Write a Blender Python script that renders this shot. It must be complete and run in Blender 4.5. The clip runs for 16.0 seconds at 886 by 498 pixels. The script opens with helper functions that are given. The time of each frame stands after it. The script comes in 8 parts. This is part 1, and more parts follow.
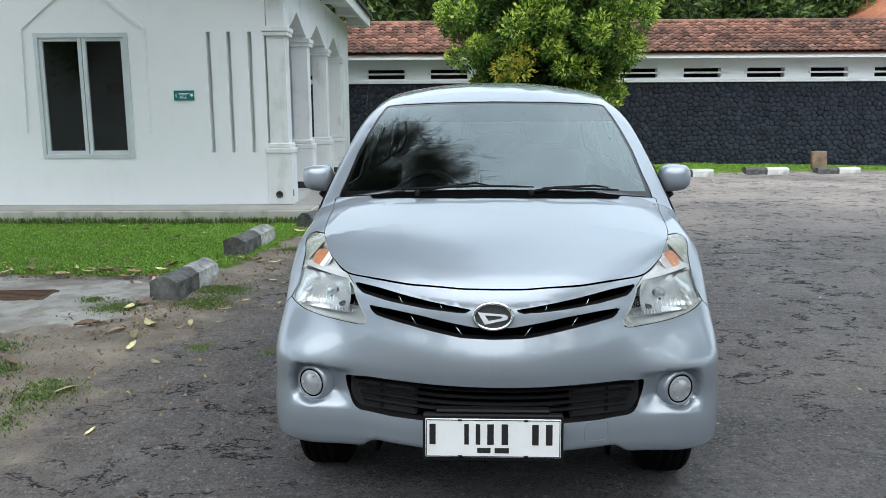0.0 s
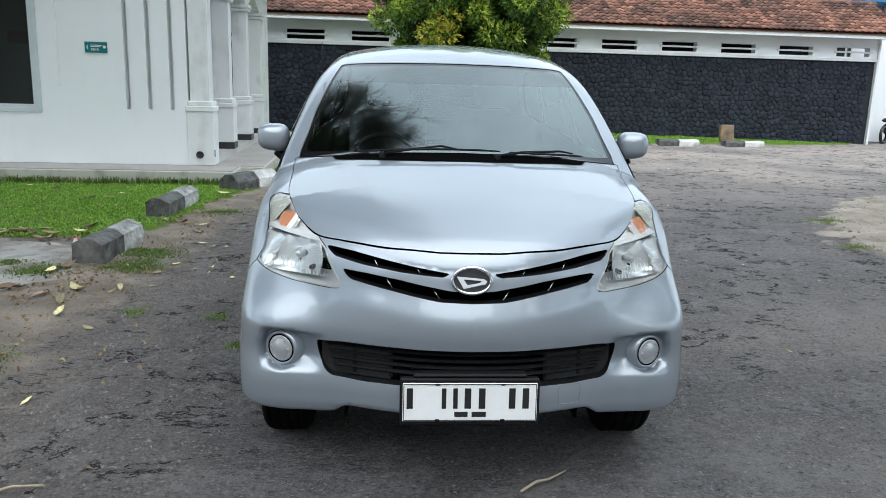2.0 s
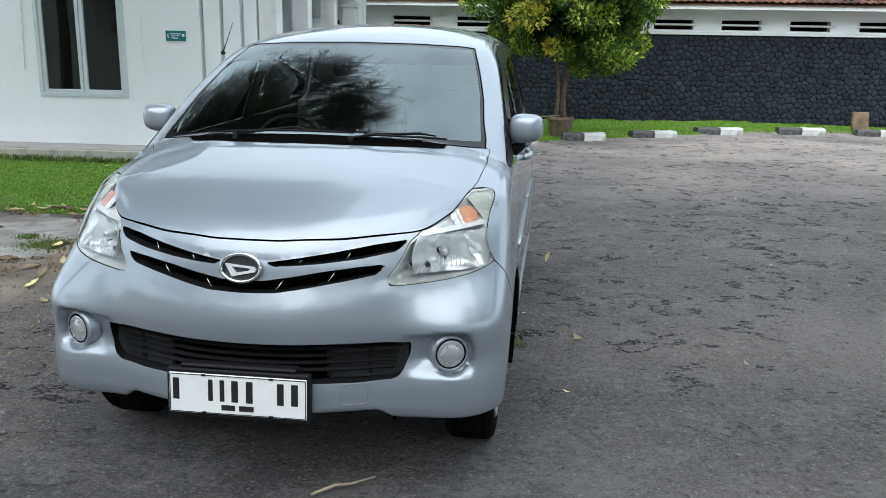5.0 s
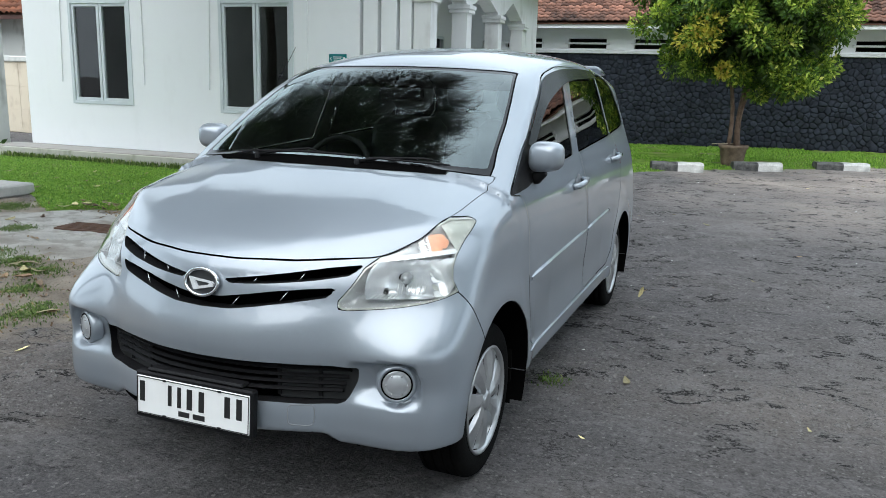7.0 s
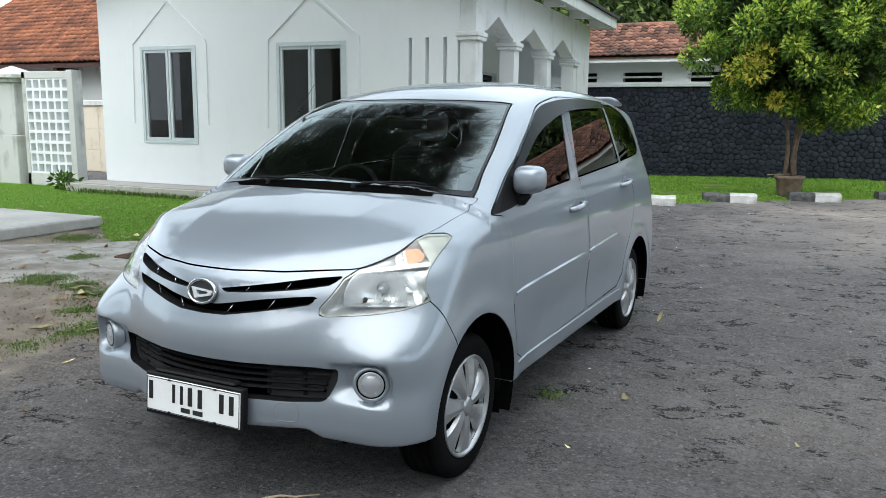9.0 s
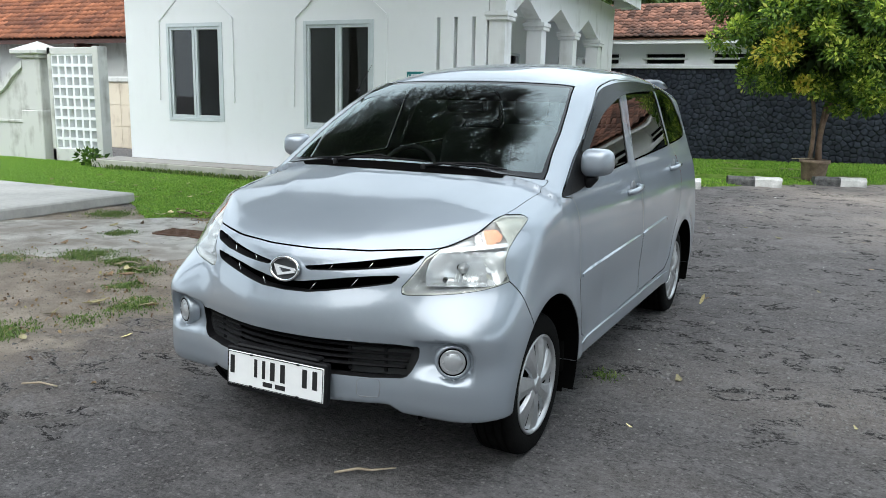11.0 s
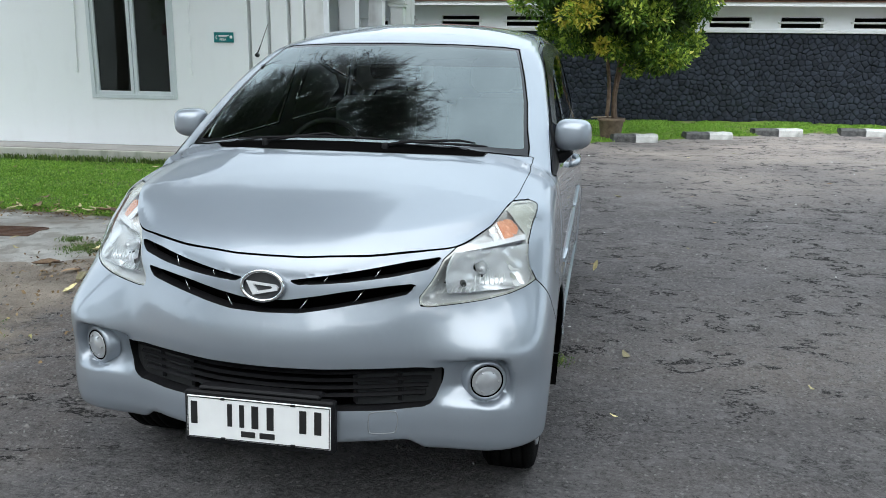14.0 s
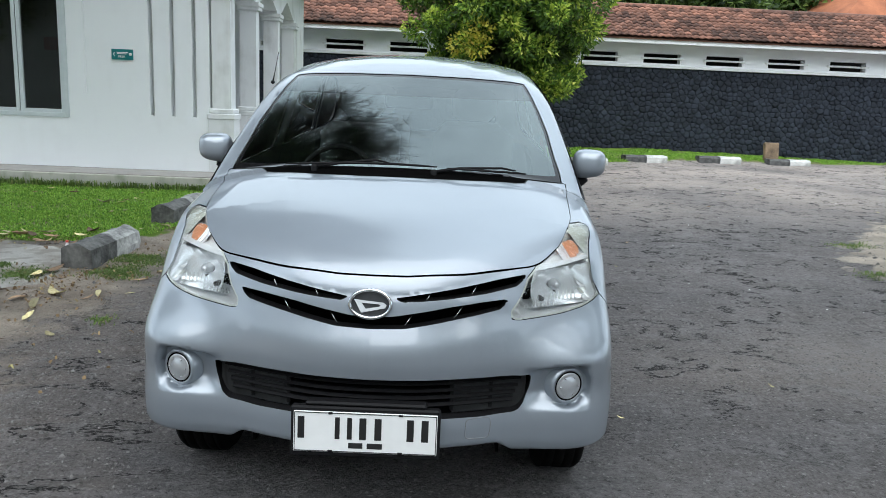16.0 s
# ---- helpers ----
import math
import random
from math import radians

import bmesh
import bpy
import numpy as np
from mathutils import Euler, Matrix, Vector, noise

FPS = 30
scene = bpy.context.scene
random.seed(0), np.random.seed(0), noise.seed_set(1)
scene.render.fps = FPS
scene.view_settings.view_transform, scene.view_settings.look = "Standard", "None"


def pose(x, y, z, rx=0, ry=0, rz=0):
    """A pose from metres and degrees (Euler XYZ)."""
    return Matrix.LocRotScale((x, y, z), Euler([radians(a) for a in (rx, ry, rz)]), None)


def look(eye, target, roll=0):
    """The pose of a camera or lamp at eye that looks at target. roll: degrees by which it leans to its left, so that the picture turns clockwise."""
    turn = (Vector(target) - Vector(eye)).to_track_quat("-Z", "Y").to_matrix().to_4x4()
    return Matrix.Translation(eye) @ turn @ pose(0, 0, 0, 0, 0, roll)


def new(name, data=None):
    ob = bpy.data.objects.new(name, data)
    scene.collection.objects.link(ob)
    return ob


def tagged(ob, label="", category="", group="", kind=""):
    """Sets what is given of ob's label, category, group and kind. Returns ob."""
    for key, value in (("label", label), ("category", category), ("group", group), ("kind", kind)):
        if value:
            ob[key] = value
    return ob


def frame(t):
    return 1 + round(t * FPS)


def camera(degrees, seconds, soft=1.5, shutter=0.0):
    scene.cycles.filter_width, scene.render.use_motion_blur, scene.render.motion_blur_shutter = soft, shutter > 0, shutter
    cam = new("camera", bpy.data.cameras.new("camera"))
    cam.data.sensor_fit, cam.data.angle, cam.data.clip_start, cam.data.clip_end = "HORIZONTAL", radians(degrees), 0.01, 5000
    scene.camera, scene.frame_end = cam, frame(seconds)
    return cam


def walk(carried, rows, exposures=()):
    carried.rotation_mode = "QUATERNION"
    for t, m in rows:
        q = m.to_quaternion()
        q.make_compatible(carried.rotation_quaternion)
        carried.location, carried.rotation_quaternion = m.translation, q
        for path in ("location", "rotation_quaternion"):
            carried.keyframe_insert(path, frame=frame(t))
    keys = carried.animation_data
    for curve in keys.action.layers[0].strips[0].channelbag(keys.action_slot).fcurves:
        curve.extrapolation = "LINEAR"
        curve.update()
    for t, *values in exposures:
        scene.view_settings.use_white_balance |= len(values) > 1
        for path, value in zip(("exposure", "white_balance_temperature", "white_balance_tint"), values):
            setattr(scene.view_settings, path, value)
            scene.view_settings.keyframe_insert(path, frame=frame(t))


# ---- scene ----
cam = camera(59.5, 16.0, soft=0.8)
PATH = [
    (0, (0.053, 0.028, 1.478), (0.029, 1.999, 1.144), -0.3),
    (0.5, (0.058, 0.027, 1.471), (0.092, 1.995, 1.118), 0.4),
    (1, (0.069, 0.027, 1.466), (0.162, 1.989, 1.091), 1.0),
    (1.5, (-0.001, 0.039, 1.461), (0.153, 1.993, 1.061), 1.4),
    (2, (-0.174, 0.075, 1.46), (0.03, 2.021, 1.042), 1.6),
    (2.5, (-0.2, 0.072, 1.46), (0.025, 2.013, 1.032), 1.6),
    (3, (0.019, 0.022, 1.459), (0.218, 1.966, 1.032), 1.6),
    (3.5, (0.215, 0.005, 1.472), (0.352, 1.953, 1.042), 1.4),
    (4, (0.392, 0.112, 1.445), (0.437, 2.062, 1.007), 1.1),
    (4.5, (0.656, 0.203, 1.454), (0.602, 2.151, 1.003), 1.1),
    (4.7, (0.809, 0.221, 1.445), (0.715, 2.166, 0.988), 1.1),
    (6.8, (1.743, 0.524, 1.478), (1.141, 2.383, 1.056), 1.7),
    (7, (1.758, 0.489, 1.476), (1.12, 2.339, 1.061), 1.7),
    (7.5, (1.836, 0.373, 1.483), (1.128, 2.203, 1.097), 1.6),
    (8, (2.037, 0.36, 1.462), (1.278, 2.177, 1.11), 1.3),
    (8.2, (2.111, 0.379, 1.441), (1.342, 2.195, 1.108), 1.2),
    (10.3, (2.183, 0.364, 1.468), (1.323, 2.137, 1.129), 0.7),
    (10.5, (2.13, 0.336, 1.464), (1.275, 2.11, 1.117), 0.9),
    (11, (1.947, 0.224, 1.456), (1.121, 2.006, 1.078), 1.3),
    (11.5, (1.821, 0.231, 1.445), (1.045, 2.028, 1.034), 1.5),
    (12, (1.698, 0.362, 1.466), (0.996, 2.183, 1.03), 1.5),
    (12.5, (1.588, 0.43, 1.471), (0.978, 2.282, 1.026), 1.6),
    (13, (1.377, 0.382, 1.475), (0.866, 2.262, 1.023), 1.4),
    (13.5, (1.183, 0.352, 1.471), (0.78, 2.258, 1.016), 1.1),
    (14, (1.045, 0.466, 1.457), (0.761, 2.392, 0.998), 0.9),
    (14.5, (0.834, 0.52, 1.458), (0.669, 2.461, 1.004), 1.1),
    (15, (0.55, 0.484, 1.463), (0.491, 2.436, 1.031), 1.8),
    (15.5, (0.426, 0.33, 1.462), (0.445, 2.287, 1.053), 2.3),
    (16, (0.322, 0.202, 1.478), (0.397, 2.161, 1.084), 2.5),
]
walk(cam, [(t, look(eye, target, roll)) for t, eye, target, roll in PATH],
     [(0, 0.08, 6280, 10), (4.7, 0.08, 6280, 10), (7, 0.12, 6320, 10), (8.2, 0.15, 6360, 10), (10.5, 0.19, 6420, 10), (11.5, 0.22, 6400, 10), (12.5, 0.2, 6340, 10), (14.5, 0.1, 6300, 10), (16, 0.06, 6300, 10)])

# ---- world and light ----
world = bpy.data.worlds.new("sky_world")
scene.world = world
world.use_nodes = True
wn, wl = world.node_tree.nodes, world.node_tree.links
wn.clear()
w_out, w_bg = wn.new("ShaderNodeOutputWorld"), wn.new("ShaderNodeBackground")
w_sky, w_mix, w_noise, w_ramp = (wn.new("ShaderNodeTexSky"), wn.new("ShaderNodeMix"), wn.new("ShaderNodeTexNoise"), wn.new("ShaderNodeValToRGB"))
w_geo = wn.new("ShaderNodeTexCoord")
SUN_ELEVATION, SUN_AZIMUTH = radians(56), radians(178)
w_sky.sky_type, w_sky.sun_disc = "NISHITA", False
w_sky.sun_elevation, w_sky.sun_rotation = SUN_ELEVATION, SUN_AZIMUTH
w_sky.air_density, w_sky.dust_density, w_sky.ozone_density = 1.0, 3.0, 1.0
w_noise.inputs["Scale"].default_value, w_noise.inputs["Detail"].default_value = 2.2, 6.0
w_noise.inputs["Roughness"].default_value = 0.55
w_ramp.color_ramp.elements[0].position, w_ramp.color_ramp.elements[1].position = 0.36, 0.62
w_ramp.color_ramp.elements[0].color, w_ramp.color_ramp.elements[1].color = (0.62, 0.62, 0.62, 1), (0.97, 0.97, 0.97, 1)
w_mix.data_type = "RGBA"
w_mix.inputs[7].default_value = (13.0, 15.0, 16.4, 1)
wl.new(w_geo.outputs["Generated"], w_noise.inputs["Vector"])
wl.new(w_noise.outputs["Fac"], w_ramp.inputs["Fac"])
wl.new(w_ramp.outputs["Color"], w_mix.inputs[0])
wl.new(w_sky.outputs["Color"], w_mix.inputs[6])
wl.new(w_mix.outputs[2], w_bg.inputs["Color"])
w_bg.inputs["Strength"].default_value = 0.112
wl.new(w_bg.outputs["Background"], w_out.inputs["Surface"])

sun = bpy.data.lights.new("sun", "SUN")
sun.energy, sun.angle, sun.color = 2.75, radians(85), (1.0, 0.97, 0.93)
SUN_DIR = Vector((math.sin(SUN_AZIMUTH) * math.cos(SUN_ELEVATION), math.cos(SUN_AZIMUTH) * math.cos(SUN_ELEVATION), math.sin(SUN_ELEVATION)))
new("sun", sun).matrix_world = look(SUN_DIR * 60, (0, 0, 0))

# ---- materials ----


def shader(name):
    m = bpy.data.materials.new(name)
    m.use_nodes = True
    return m, m.node_tree.nodes, m.node_tree.links, m.node_tree.nodes["Principled BSDF"]


def mat(name, dark, light, scale=6.0, rough=0.7, bump=0.0, bump_scale=60.0, metallic=0.0, coat=0.0, fine=8.0, each=0.0, spec=0.5, rough_var=0.1, island=False):
    """Two colours mixed by a coarse and a fine noise, with relief; each: how far single pieces differ in value."""
    m, n, l, b = shader(name)
    co = n.new("ShaderNodeTexCoord")
    n1, n2, add, ramp = n.new("ShaderNodeTexNoise"), n.new("ShaderNodeTexNoise"), n.new("ShaderNodeMath"), n.new("ShaderNodeMix")
    n1.inputs["Scale"].default_value, n1.inputs["Detail"].default_value = scale, 5
    n2.inputs["Scale"].default_value, n2.inputs["Detail"].default_value = scale * fine, 3
    add.operation = "MULTIPLY_ADD"
    add.inputs[1].default_value = 0.4
    for x in (n1, n2):
        l.new(co.outputs["Object"], x.inputs["Vector"])
    l.new(n2.outputs["Fac"], add.inputs[0])
    l.new(n1.outputs["Fac"], add.inputs[2])
    span = n.new("ShaderNodeMapRange")
    span.inputs["From Min"].default_value, span.inputs["From Max"].default_value = 0.45, 0.95
    l.new(add.outputs[0], span.inputs["Value"])
    ramp.data_type = "RGBA"
    ramp.inputs[6].default_value, ramp.inputs[7].default_value = (*dark, 1), (*light, 1)
    l.new(span.outputs[0], ramp.inputs[0])
    colour = ramp.outputs[2]
    if each:
        hsv, vary = n.new("ShaderNodeHueSaturation"), n.new("ShaderNodeMapRange")
        vary.inputs["To Min"].default_value, vary.inputs["To Max"].default_value = 1 - each, 1 + each
        if island:
            l.new(n.new("ShaderNodeNewGeometry").outputs["Random Per Island"], vary.inputs["Value"])
        else:
            l.new(n.new("ShaderNodeObjectInfo").outputs["Random"], vary.inputs["Value"])
        l.new(vary.outputs[0], hsv.inputs["Value"])
        l.new(colour, hsv.inputs["Color"])
        colour = hsv.outputs["Color"]
    l.new(colour, b.inputs["Base Color"])
    rr = n.new("ShaderNodeMapRange")
    rr.inputs["To Min"].default_value, rr.inputs["To Max"].default_value = max(rough - rough_var, 0.02), min(rough + rough_var, 1)
    l.new(n1.outputs["Fac"], rr.inputs["Value"])
    l.new(rr.outputs[0], b.inputs["Roughness"])
    b.inputs["Metallic"].default_value = metallic
    b.inputs["Specular IOR Level"].default_value = spec
    b.inputs["Coat Weight"].default_value = coat
    b.inputs["Coat Roughness"].default_value = 0.03
    if bump:
        n3, bm_ = n.new("ShaderNodeTexNoise"), n.new("ShaderNodeBump")
        n3.inputs["Scale"].default_value, n3.inputs["Detail"].default_value = bump_scale, 6
        bm_.inputs["Strength"].default_value, bm_.inputs["Distance"].default_value = bump, 0.01
        l.new(co.outputs["Object"], n3.inputs["Vector"])
        l.new(n3.outputs["Fac"], bm_.inputs["Height"])
        l.new(bm_.outputs["Normal"], b.inputs["Normal"])
    return m


def leafy(name, dark, light, tip=None, gloss=0.45):
    """Foliage: each leaf its own shade, some light let through."""
    m, n, l, b = shader(name)
    geo, ramp = n.new("ShaderNodeNewGeometry"), n.new("ShaderNodeValToRGB")
    e = ramp.color_ramp.elements
    e[0].color, e[1].color = (*dark, 1), (*light, 1)
    if tip:
        k = ramp.color_ramp.elements.new(0.9)
        k.color = (*light, 1)
        e[len(e) - 1].color = (*tip, 1)
    l.new(geo.outputs["Random Per Island"], ramp.inputs["Fac"])
    l.new(ramp.outputs["Color"], b.inputs["Base Color"])
    b.inputs["Roughness"].default_value = gloss
    b.inputs["Specular IOR Level"].default_value = 0.4
    trans, mix = n.new("ShaderNodeBsdfTranslucent"), n.new("ShaderNodeMixShader")
    l.new(ramp.outputs["Color"], trans.inputs["Color"])
    mix.inputs[0].default_value = 0.3
    out = n["Material Output"]
    l.new(b.outputs[0], mix.inputs[1])
    l.new(trans.outputs[0], mix.inputs[2])
    l.new(mix.outputs[0], out.inputs["Surface"])
    return m


def glass(name, tint, ior=1.5, rough=0.0, gloss_tint=(1, 1, 1)):
    """A thin pane: tinted see-through with a clear reflection that grows with the angle."""
    m, n, l, b = shader(name)
    n.remove(b)
    clear, gloss, mix, fr = n.new("ShaderNodeBsdfTransparent"), n.new("ShaderNodeBsdfGlossy"), n.new("ShaderNodeMixShader"), n.new("ShaderNodeFresnel")
    clear.inputs["Color"].default_value = (*tint, 1)
    gloss.inputs["Roughness"].default_value = rough
    gloss.inputs["Color"].default_value = (*gloss_tint, 1)
    fr.inputs["IOR"].default_value = ior
    l.new(fr.outputs[0], mix.inputs[0])
    l.new(clear.outputs[0], mix.inputs[1])
    l.new(gloss.outputs[0], mix.inputs[2])
    l.new(mix.outputs[0], n["Material Output"].inputs["Surface"])
    return m


def stained_white(name, base, stain, amount=0.25, low=None):
    """Painted plaster with drip stains and grime of their own shape."""
    m, n, l, b = shader(name)
    co, mp = n.new("ShaderNodeTexCoord"), n.new("ShaderNodeMapping")
    mp.inputs["Scale"].default_value = (3.0, 3.0, 0.5)
    n1, n2, n3, mul, mr, mix, bp = (n.new("ShaderNodeTexNoise"), n.new("ShaderNodeTexNoise"), n.new("ShaderNodeTexNoise"), n.new("ShaderNodeMath"),
                                    n.new("ShaderNodeMapRange"), n.new("ShaderNodeMix"), n.new("ShaderNodeBump"))
    n1.inputs["Scale"].default_value, n1.inputs["Detail"].default_value = 1.6, 8
    n2.inputs["Scale"].default_value, n2.inputs["Detail"].default_value = 2.5, 6
    n3.inputs["Scale"].default_value, n3.inputs["Detail"].default_value = 90, 4
    l.new(co.outputs["Object"], mp.inputs["Vector"])
    l.new(mp.outputs["Vector"], n1.inputs["Vector"])
    for x in (n2, n3):
        l.new(co.outputs["Object"], x.inputs["Vector"])
    mul.operation = "MULTIPLY"
    l.new(n1.outputs["Fac"], mul.inputs[0])
    l.new(n2.outputs["Fac"], mul.inputs[1])
    mr.inputs["From Min"].default_value, mr.inputs["From Max"].default_value, mr.inputs["To Max"].default_value = 0.27, 0.48, amount
    l.new(mul.outputs[0], mr.inputs["Value"])
    mix.data_type = "RGBA"
    mix.inputs[6].default_value, mix.inputs[7].default_value = (*base, 1), (*stain, 1)
    l.new(mr.outputs[0], mix.inputs[0])
    l.new(mix.outputs[2], b.inputs["Base Color"])
    b.inputs["Roughness"].default_value = 0.75
    bp.inputs["Strength"].default_value, bp.inputs["Distance"].default_value = 0.12, 0.01
    l.new(n3.outputs["Fac"], bp.inputs["Height"])
    l.new(bp.outputs["Normal"], b.inputs["Normal"])
    return m


M_WHITE = stained_white("white_plaster", (0.86, 0.885, 0.9), (0.6, 0.6, 0.57), 0.12)
M_COLUMN = stained_white("column_plaster", (0.77, 0.79, 0.79), (0.36, 0.36, 0.33), 0.5)
M_OLDWALL = stained_white("old_whitewash", (0.6, 0.61, 0.58), (0.16, 0.15, 0.12), 0.75)
M_BEIGE = stained_white("cream_tile", (0.68, 0.6, 0.47), (0.34, 0.25, 0.17), 0.7)
M_PLINTH = stained_white("mossy_concrete", (0.5, 0.49, 0.44), (0.13, 0.16, 0.08), 0.9)
M_APRON = mat("apron_concrete", (0.3, 0.28, 0.26), (0.42, 0.4, 0.37), 1.5, 0.8, 0.2, 40)
M_CONCRETE = mat("slab_concrete", (0.36, 0.35, 0.33), (0.52, 0.51, 0.48), 1.8, 0.85, 0.3, 40)
M_ALU = mat("pale_aluminium", (0.58, 0.635, 0.655), (0.66, 0.71, 0.73), 3, 0.4, metallic=0.2)
M_PANE = glass("window_pane", (0.46, 0.49, 0.465), 1.6)
M_DARK = mat("plain_dark", (0.02, 0.02, 0.02), (0.05, 0.05, 0.05), 2, 0.9)
M_ROOM = mat("room_wall", (0.38, 0.39, 0.37), (0.48, 0.49, 0.465), 1, 0.9)
M_BLACKTILE = mat("black_tile", (0.02, 0.02, 0.022), (0.04, 0.04, 0.04), 5, 0.3)
M_FLOORTILE = mat("pale_floor_tile", (0.5, 0.5, 0.48), (0.62, 0.62, 0.6), 2, 0.35)
M_STONE = mat("black_painted_stone", (0.012, 0.0155, 0.023), (0.028, 0.034, 0.046), 5, 0.65, 0.5, 35, each=0.3, spec=0.2)
M_STONE_REST = mat("black_painted_stone_far", (0.012, 0.0155, 0.023), (0.028, 0.034, 0.046), 5, 0.65, 0.5, 35, each=0.3, spec=0.2, island=True)
M_MORTAR = mat("black_mortar", (0.009, 0.0115, 0.017), (0.02, 0.025, 0.033), 8, 0.8, 0.4, 50)
M_TILE = mat("clay_tile", (0.05, 0.029, 0.022), (0.3, 0.138, 0.092), 0.8, 0.85, 0.4, 50, each=0.6, fine=14)
M_TILE_REST = mat("clay_tile_far", (0.05, 0.029, 0.022), (0.3, 0.138, 0.092), 0.8, 0.85, 0.4, 50, each=0.6, fine=14, island=True)
M_TILE_ORANGE = mat("orange_clay_tile", (0.11, 0.038, 0.022), (0.36, 0.135, 0.065), 1.0, 0.85, 0.4, 50, each=0.35, fine=14)
M_TILE_ORANGE_REST = mat("orange_clay_tile_far", (0.11, 0.038, 0.022), (0.36, 0.135, 0.065), 1.0, 0.85, 0.4, 50, each=0.35, fine=14, island=True)
M_UNDER = mat("roof_underside", (0.1, 0.05, 0.035), (0.16, 0.08, 0.05), 3, 0.9)
M_FASCIA = stained_white("white_fascia", (0.74, 0.76, 0.76), (0.4, 0.4, 0.38), 0.4)
M_DARKROOF = mat("dark_roof_sheet", (0.03, 0.035, 0.035), (0.06, 0.065, 0.065), 4, 0.6)
M_WOODDARK = mat("dark_brown_wood", (0.05, 0.02, 0.015), (0.09, 0.04, 0.03), 6, 0.7, 0.2, 40)
M_KERB_BLACK = mat("worn_black_paint", (0.012, 0.012, 0.013), (0.17, 0.17, 0.165), 7, 0.8, 0.6, 30, fine=6)
M_KERB_WORN = mat("chipped_black_paint", (0.006, 0.006, 0.006), (0.2, 0.2, 0.19), 6, 0.8, 0.8, 30, fine=5)
M_KERB_WHITE = mat("worn_white_paint", (0.2, 0.2, 0.19), (0.76, 0.76, 0.73), 4, 0.8, 0.6, 30, fine=9)
M_KERB_GREY = mat("weathered_kerb", (0.08, 0.08, 0.078), (0.62, 0.62, 0.59), 7, 0.85, 0.8, 30, fine=5)
M_BARK = mat("bark", (0.1, 0.065, 0.045), (0.24, 0.17, 0.12), 8, 0.9, 0.8, 40)
M_BARK_DARK = mat("dark_bark", (0.03, 0.025, 0.02), (0.09, 0.075, 0.06), 4, 0.9, 0.8, 30)
M_POT = mat("weathered_pot", (0.11, 0.078, 0.055), (0.27, 0.2, 0.145), 9, 0.9, 0.7, 40)
M_SOIL = mat("soil", (0.05, 0.035, 0.025), (0.1, 0.075, 0.05), 20, 0.95, 0.5, 60)
# sunlit and shaded tones of the pot tree's foliage
M_LEAF_LIT = leafy("pot_tree_lit_leaf", (0.09, 0.19, 0.02), (0.5, 0.63, 0.09), (0.8, 0.78, 0.2))
M_LEAF_DEEP = leafy("pot_tree_shaded_leaf", (0.016, 0.05, 0.008), (0.14, 0.27, 0.03))
M_LEAF_NEW = leafy("young_leaf", (0.3, 0.34, 0.03), (0.62, 0.55, 0.08), (0.6, 0.3, 0.07))
M_LEAF_FAR = leafy("far_leaf", (0.018, 0.042, 0.012), (0.12, 0.19, 0.04), (0.24, 0.32, 0.08), gloss=0.5)
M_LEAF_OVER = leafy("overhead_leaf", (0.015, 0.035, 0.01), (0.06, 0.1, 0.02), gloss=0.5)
M_GRASS = leafy("grass_blade", (0.07, 0.19, 0.016), (0.32, 0.56, 0.07), (0.46, 0.6, 0.14), 0.6)
M_WEED = leafy("weed_blade", (0.06, 0.11, 0.025), (0.19, 0.28, 0.07), (0.34, 0.34, 0.14), 0.7)
M_FALLEN = mat("fallen_leaf", (0.36, 0.29, 0.13), (0.66, 0.6, 0.33), 14, 0.6, each=0.6)
M_FALLEN_BROWN = mat("dry_brown_leaf", (0.17, 0.1, 0.055), (0.38, 0.26, 0.16), 14, 0.7, each=0.6)
M_LITTER = leafy("leaf_scraps", (0.09, 0.05, 0.025), (0.42, 0.3, 0.16), (0.5, 0.45, 0.2), 0.8)
M_GRAVEL = mat("gravel", (0.08, 0.075, 0.07), (0.28, 0.26, 0.24), 30, 0.9, each=0.5, island=True)
M_TEAL = mat("teal_sign", (0.0, 0.16, 0.17), (0.0, 0.19, 0.2), 3, 0.4)
M_SIGNWHITE = mat("sign_white", (0.78, 0.8, 0.8), (0.85, 0.86, 0.86), 3, 0.5)
M_PIPE = mat("dark_pipe", (0.01, 0.01, 0.01), (0.02, 0.02, 0.02), 3, 0.5)
M_RUST = mat("rusty_grate", (0.06, 0.03, 0.02), (0.14, 0.08, 0.05), 12, 0.8, 0.4, 50)
M_BRICKROCK = mat("reddish_rock", (0.16, 0.1, 0.075), (0.3, 0.2, 0.16), 8, 0.9, 0.6, 30)
M_BOARD = mat("stained_board", (0.08, 0.055, 0.035), (0.3, 0.21, 0.13), 5, 0.8, 0.3, 30)
M_TWIG = mat("dry_twig", (0.25, 0.2, 0.14), (0.45, 0.38, 0.28), 20, 0.8)

# ---- mesh helpers ----


def link_mesh(name, verts, faces, material, parent=None, label="", smooth=False, normals=None):
    me = bpy.data.meshes.new(name)
    me.from_pydata([tuple(v) for v in verts], [], [tuple(int(i) for i in q) for q in faces])
    me.materials.append(material)
    if smooth:
        me.polygons.foreach_set("use_smooth", [True] * len(me.polygons))
    me.update()
    if normals is not None:
        me.normals_split_custom_set_from_vertices([tuple(v) for v in normals])
    ob = new(name, me)
    ob.parent = parent
    return tagged(ob, label)


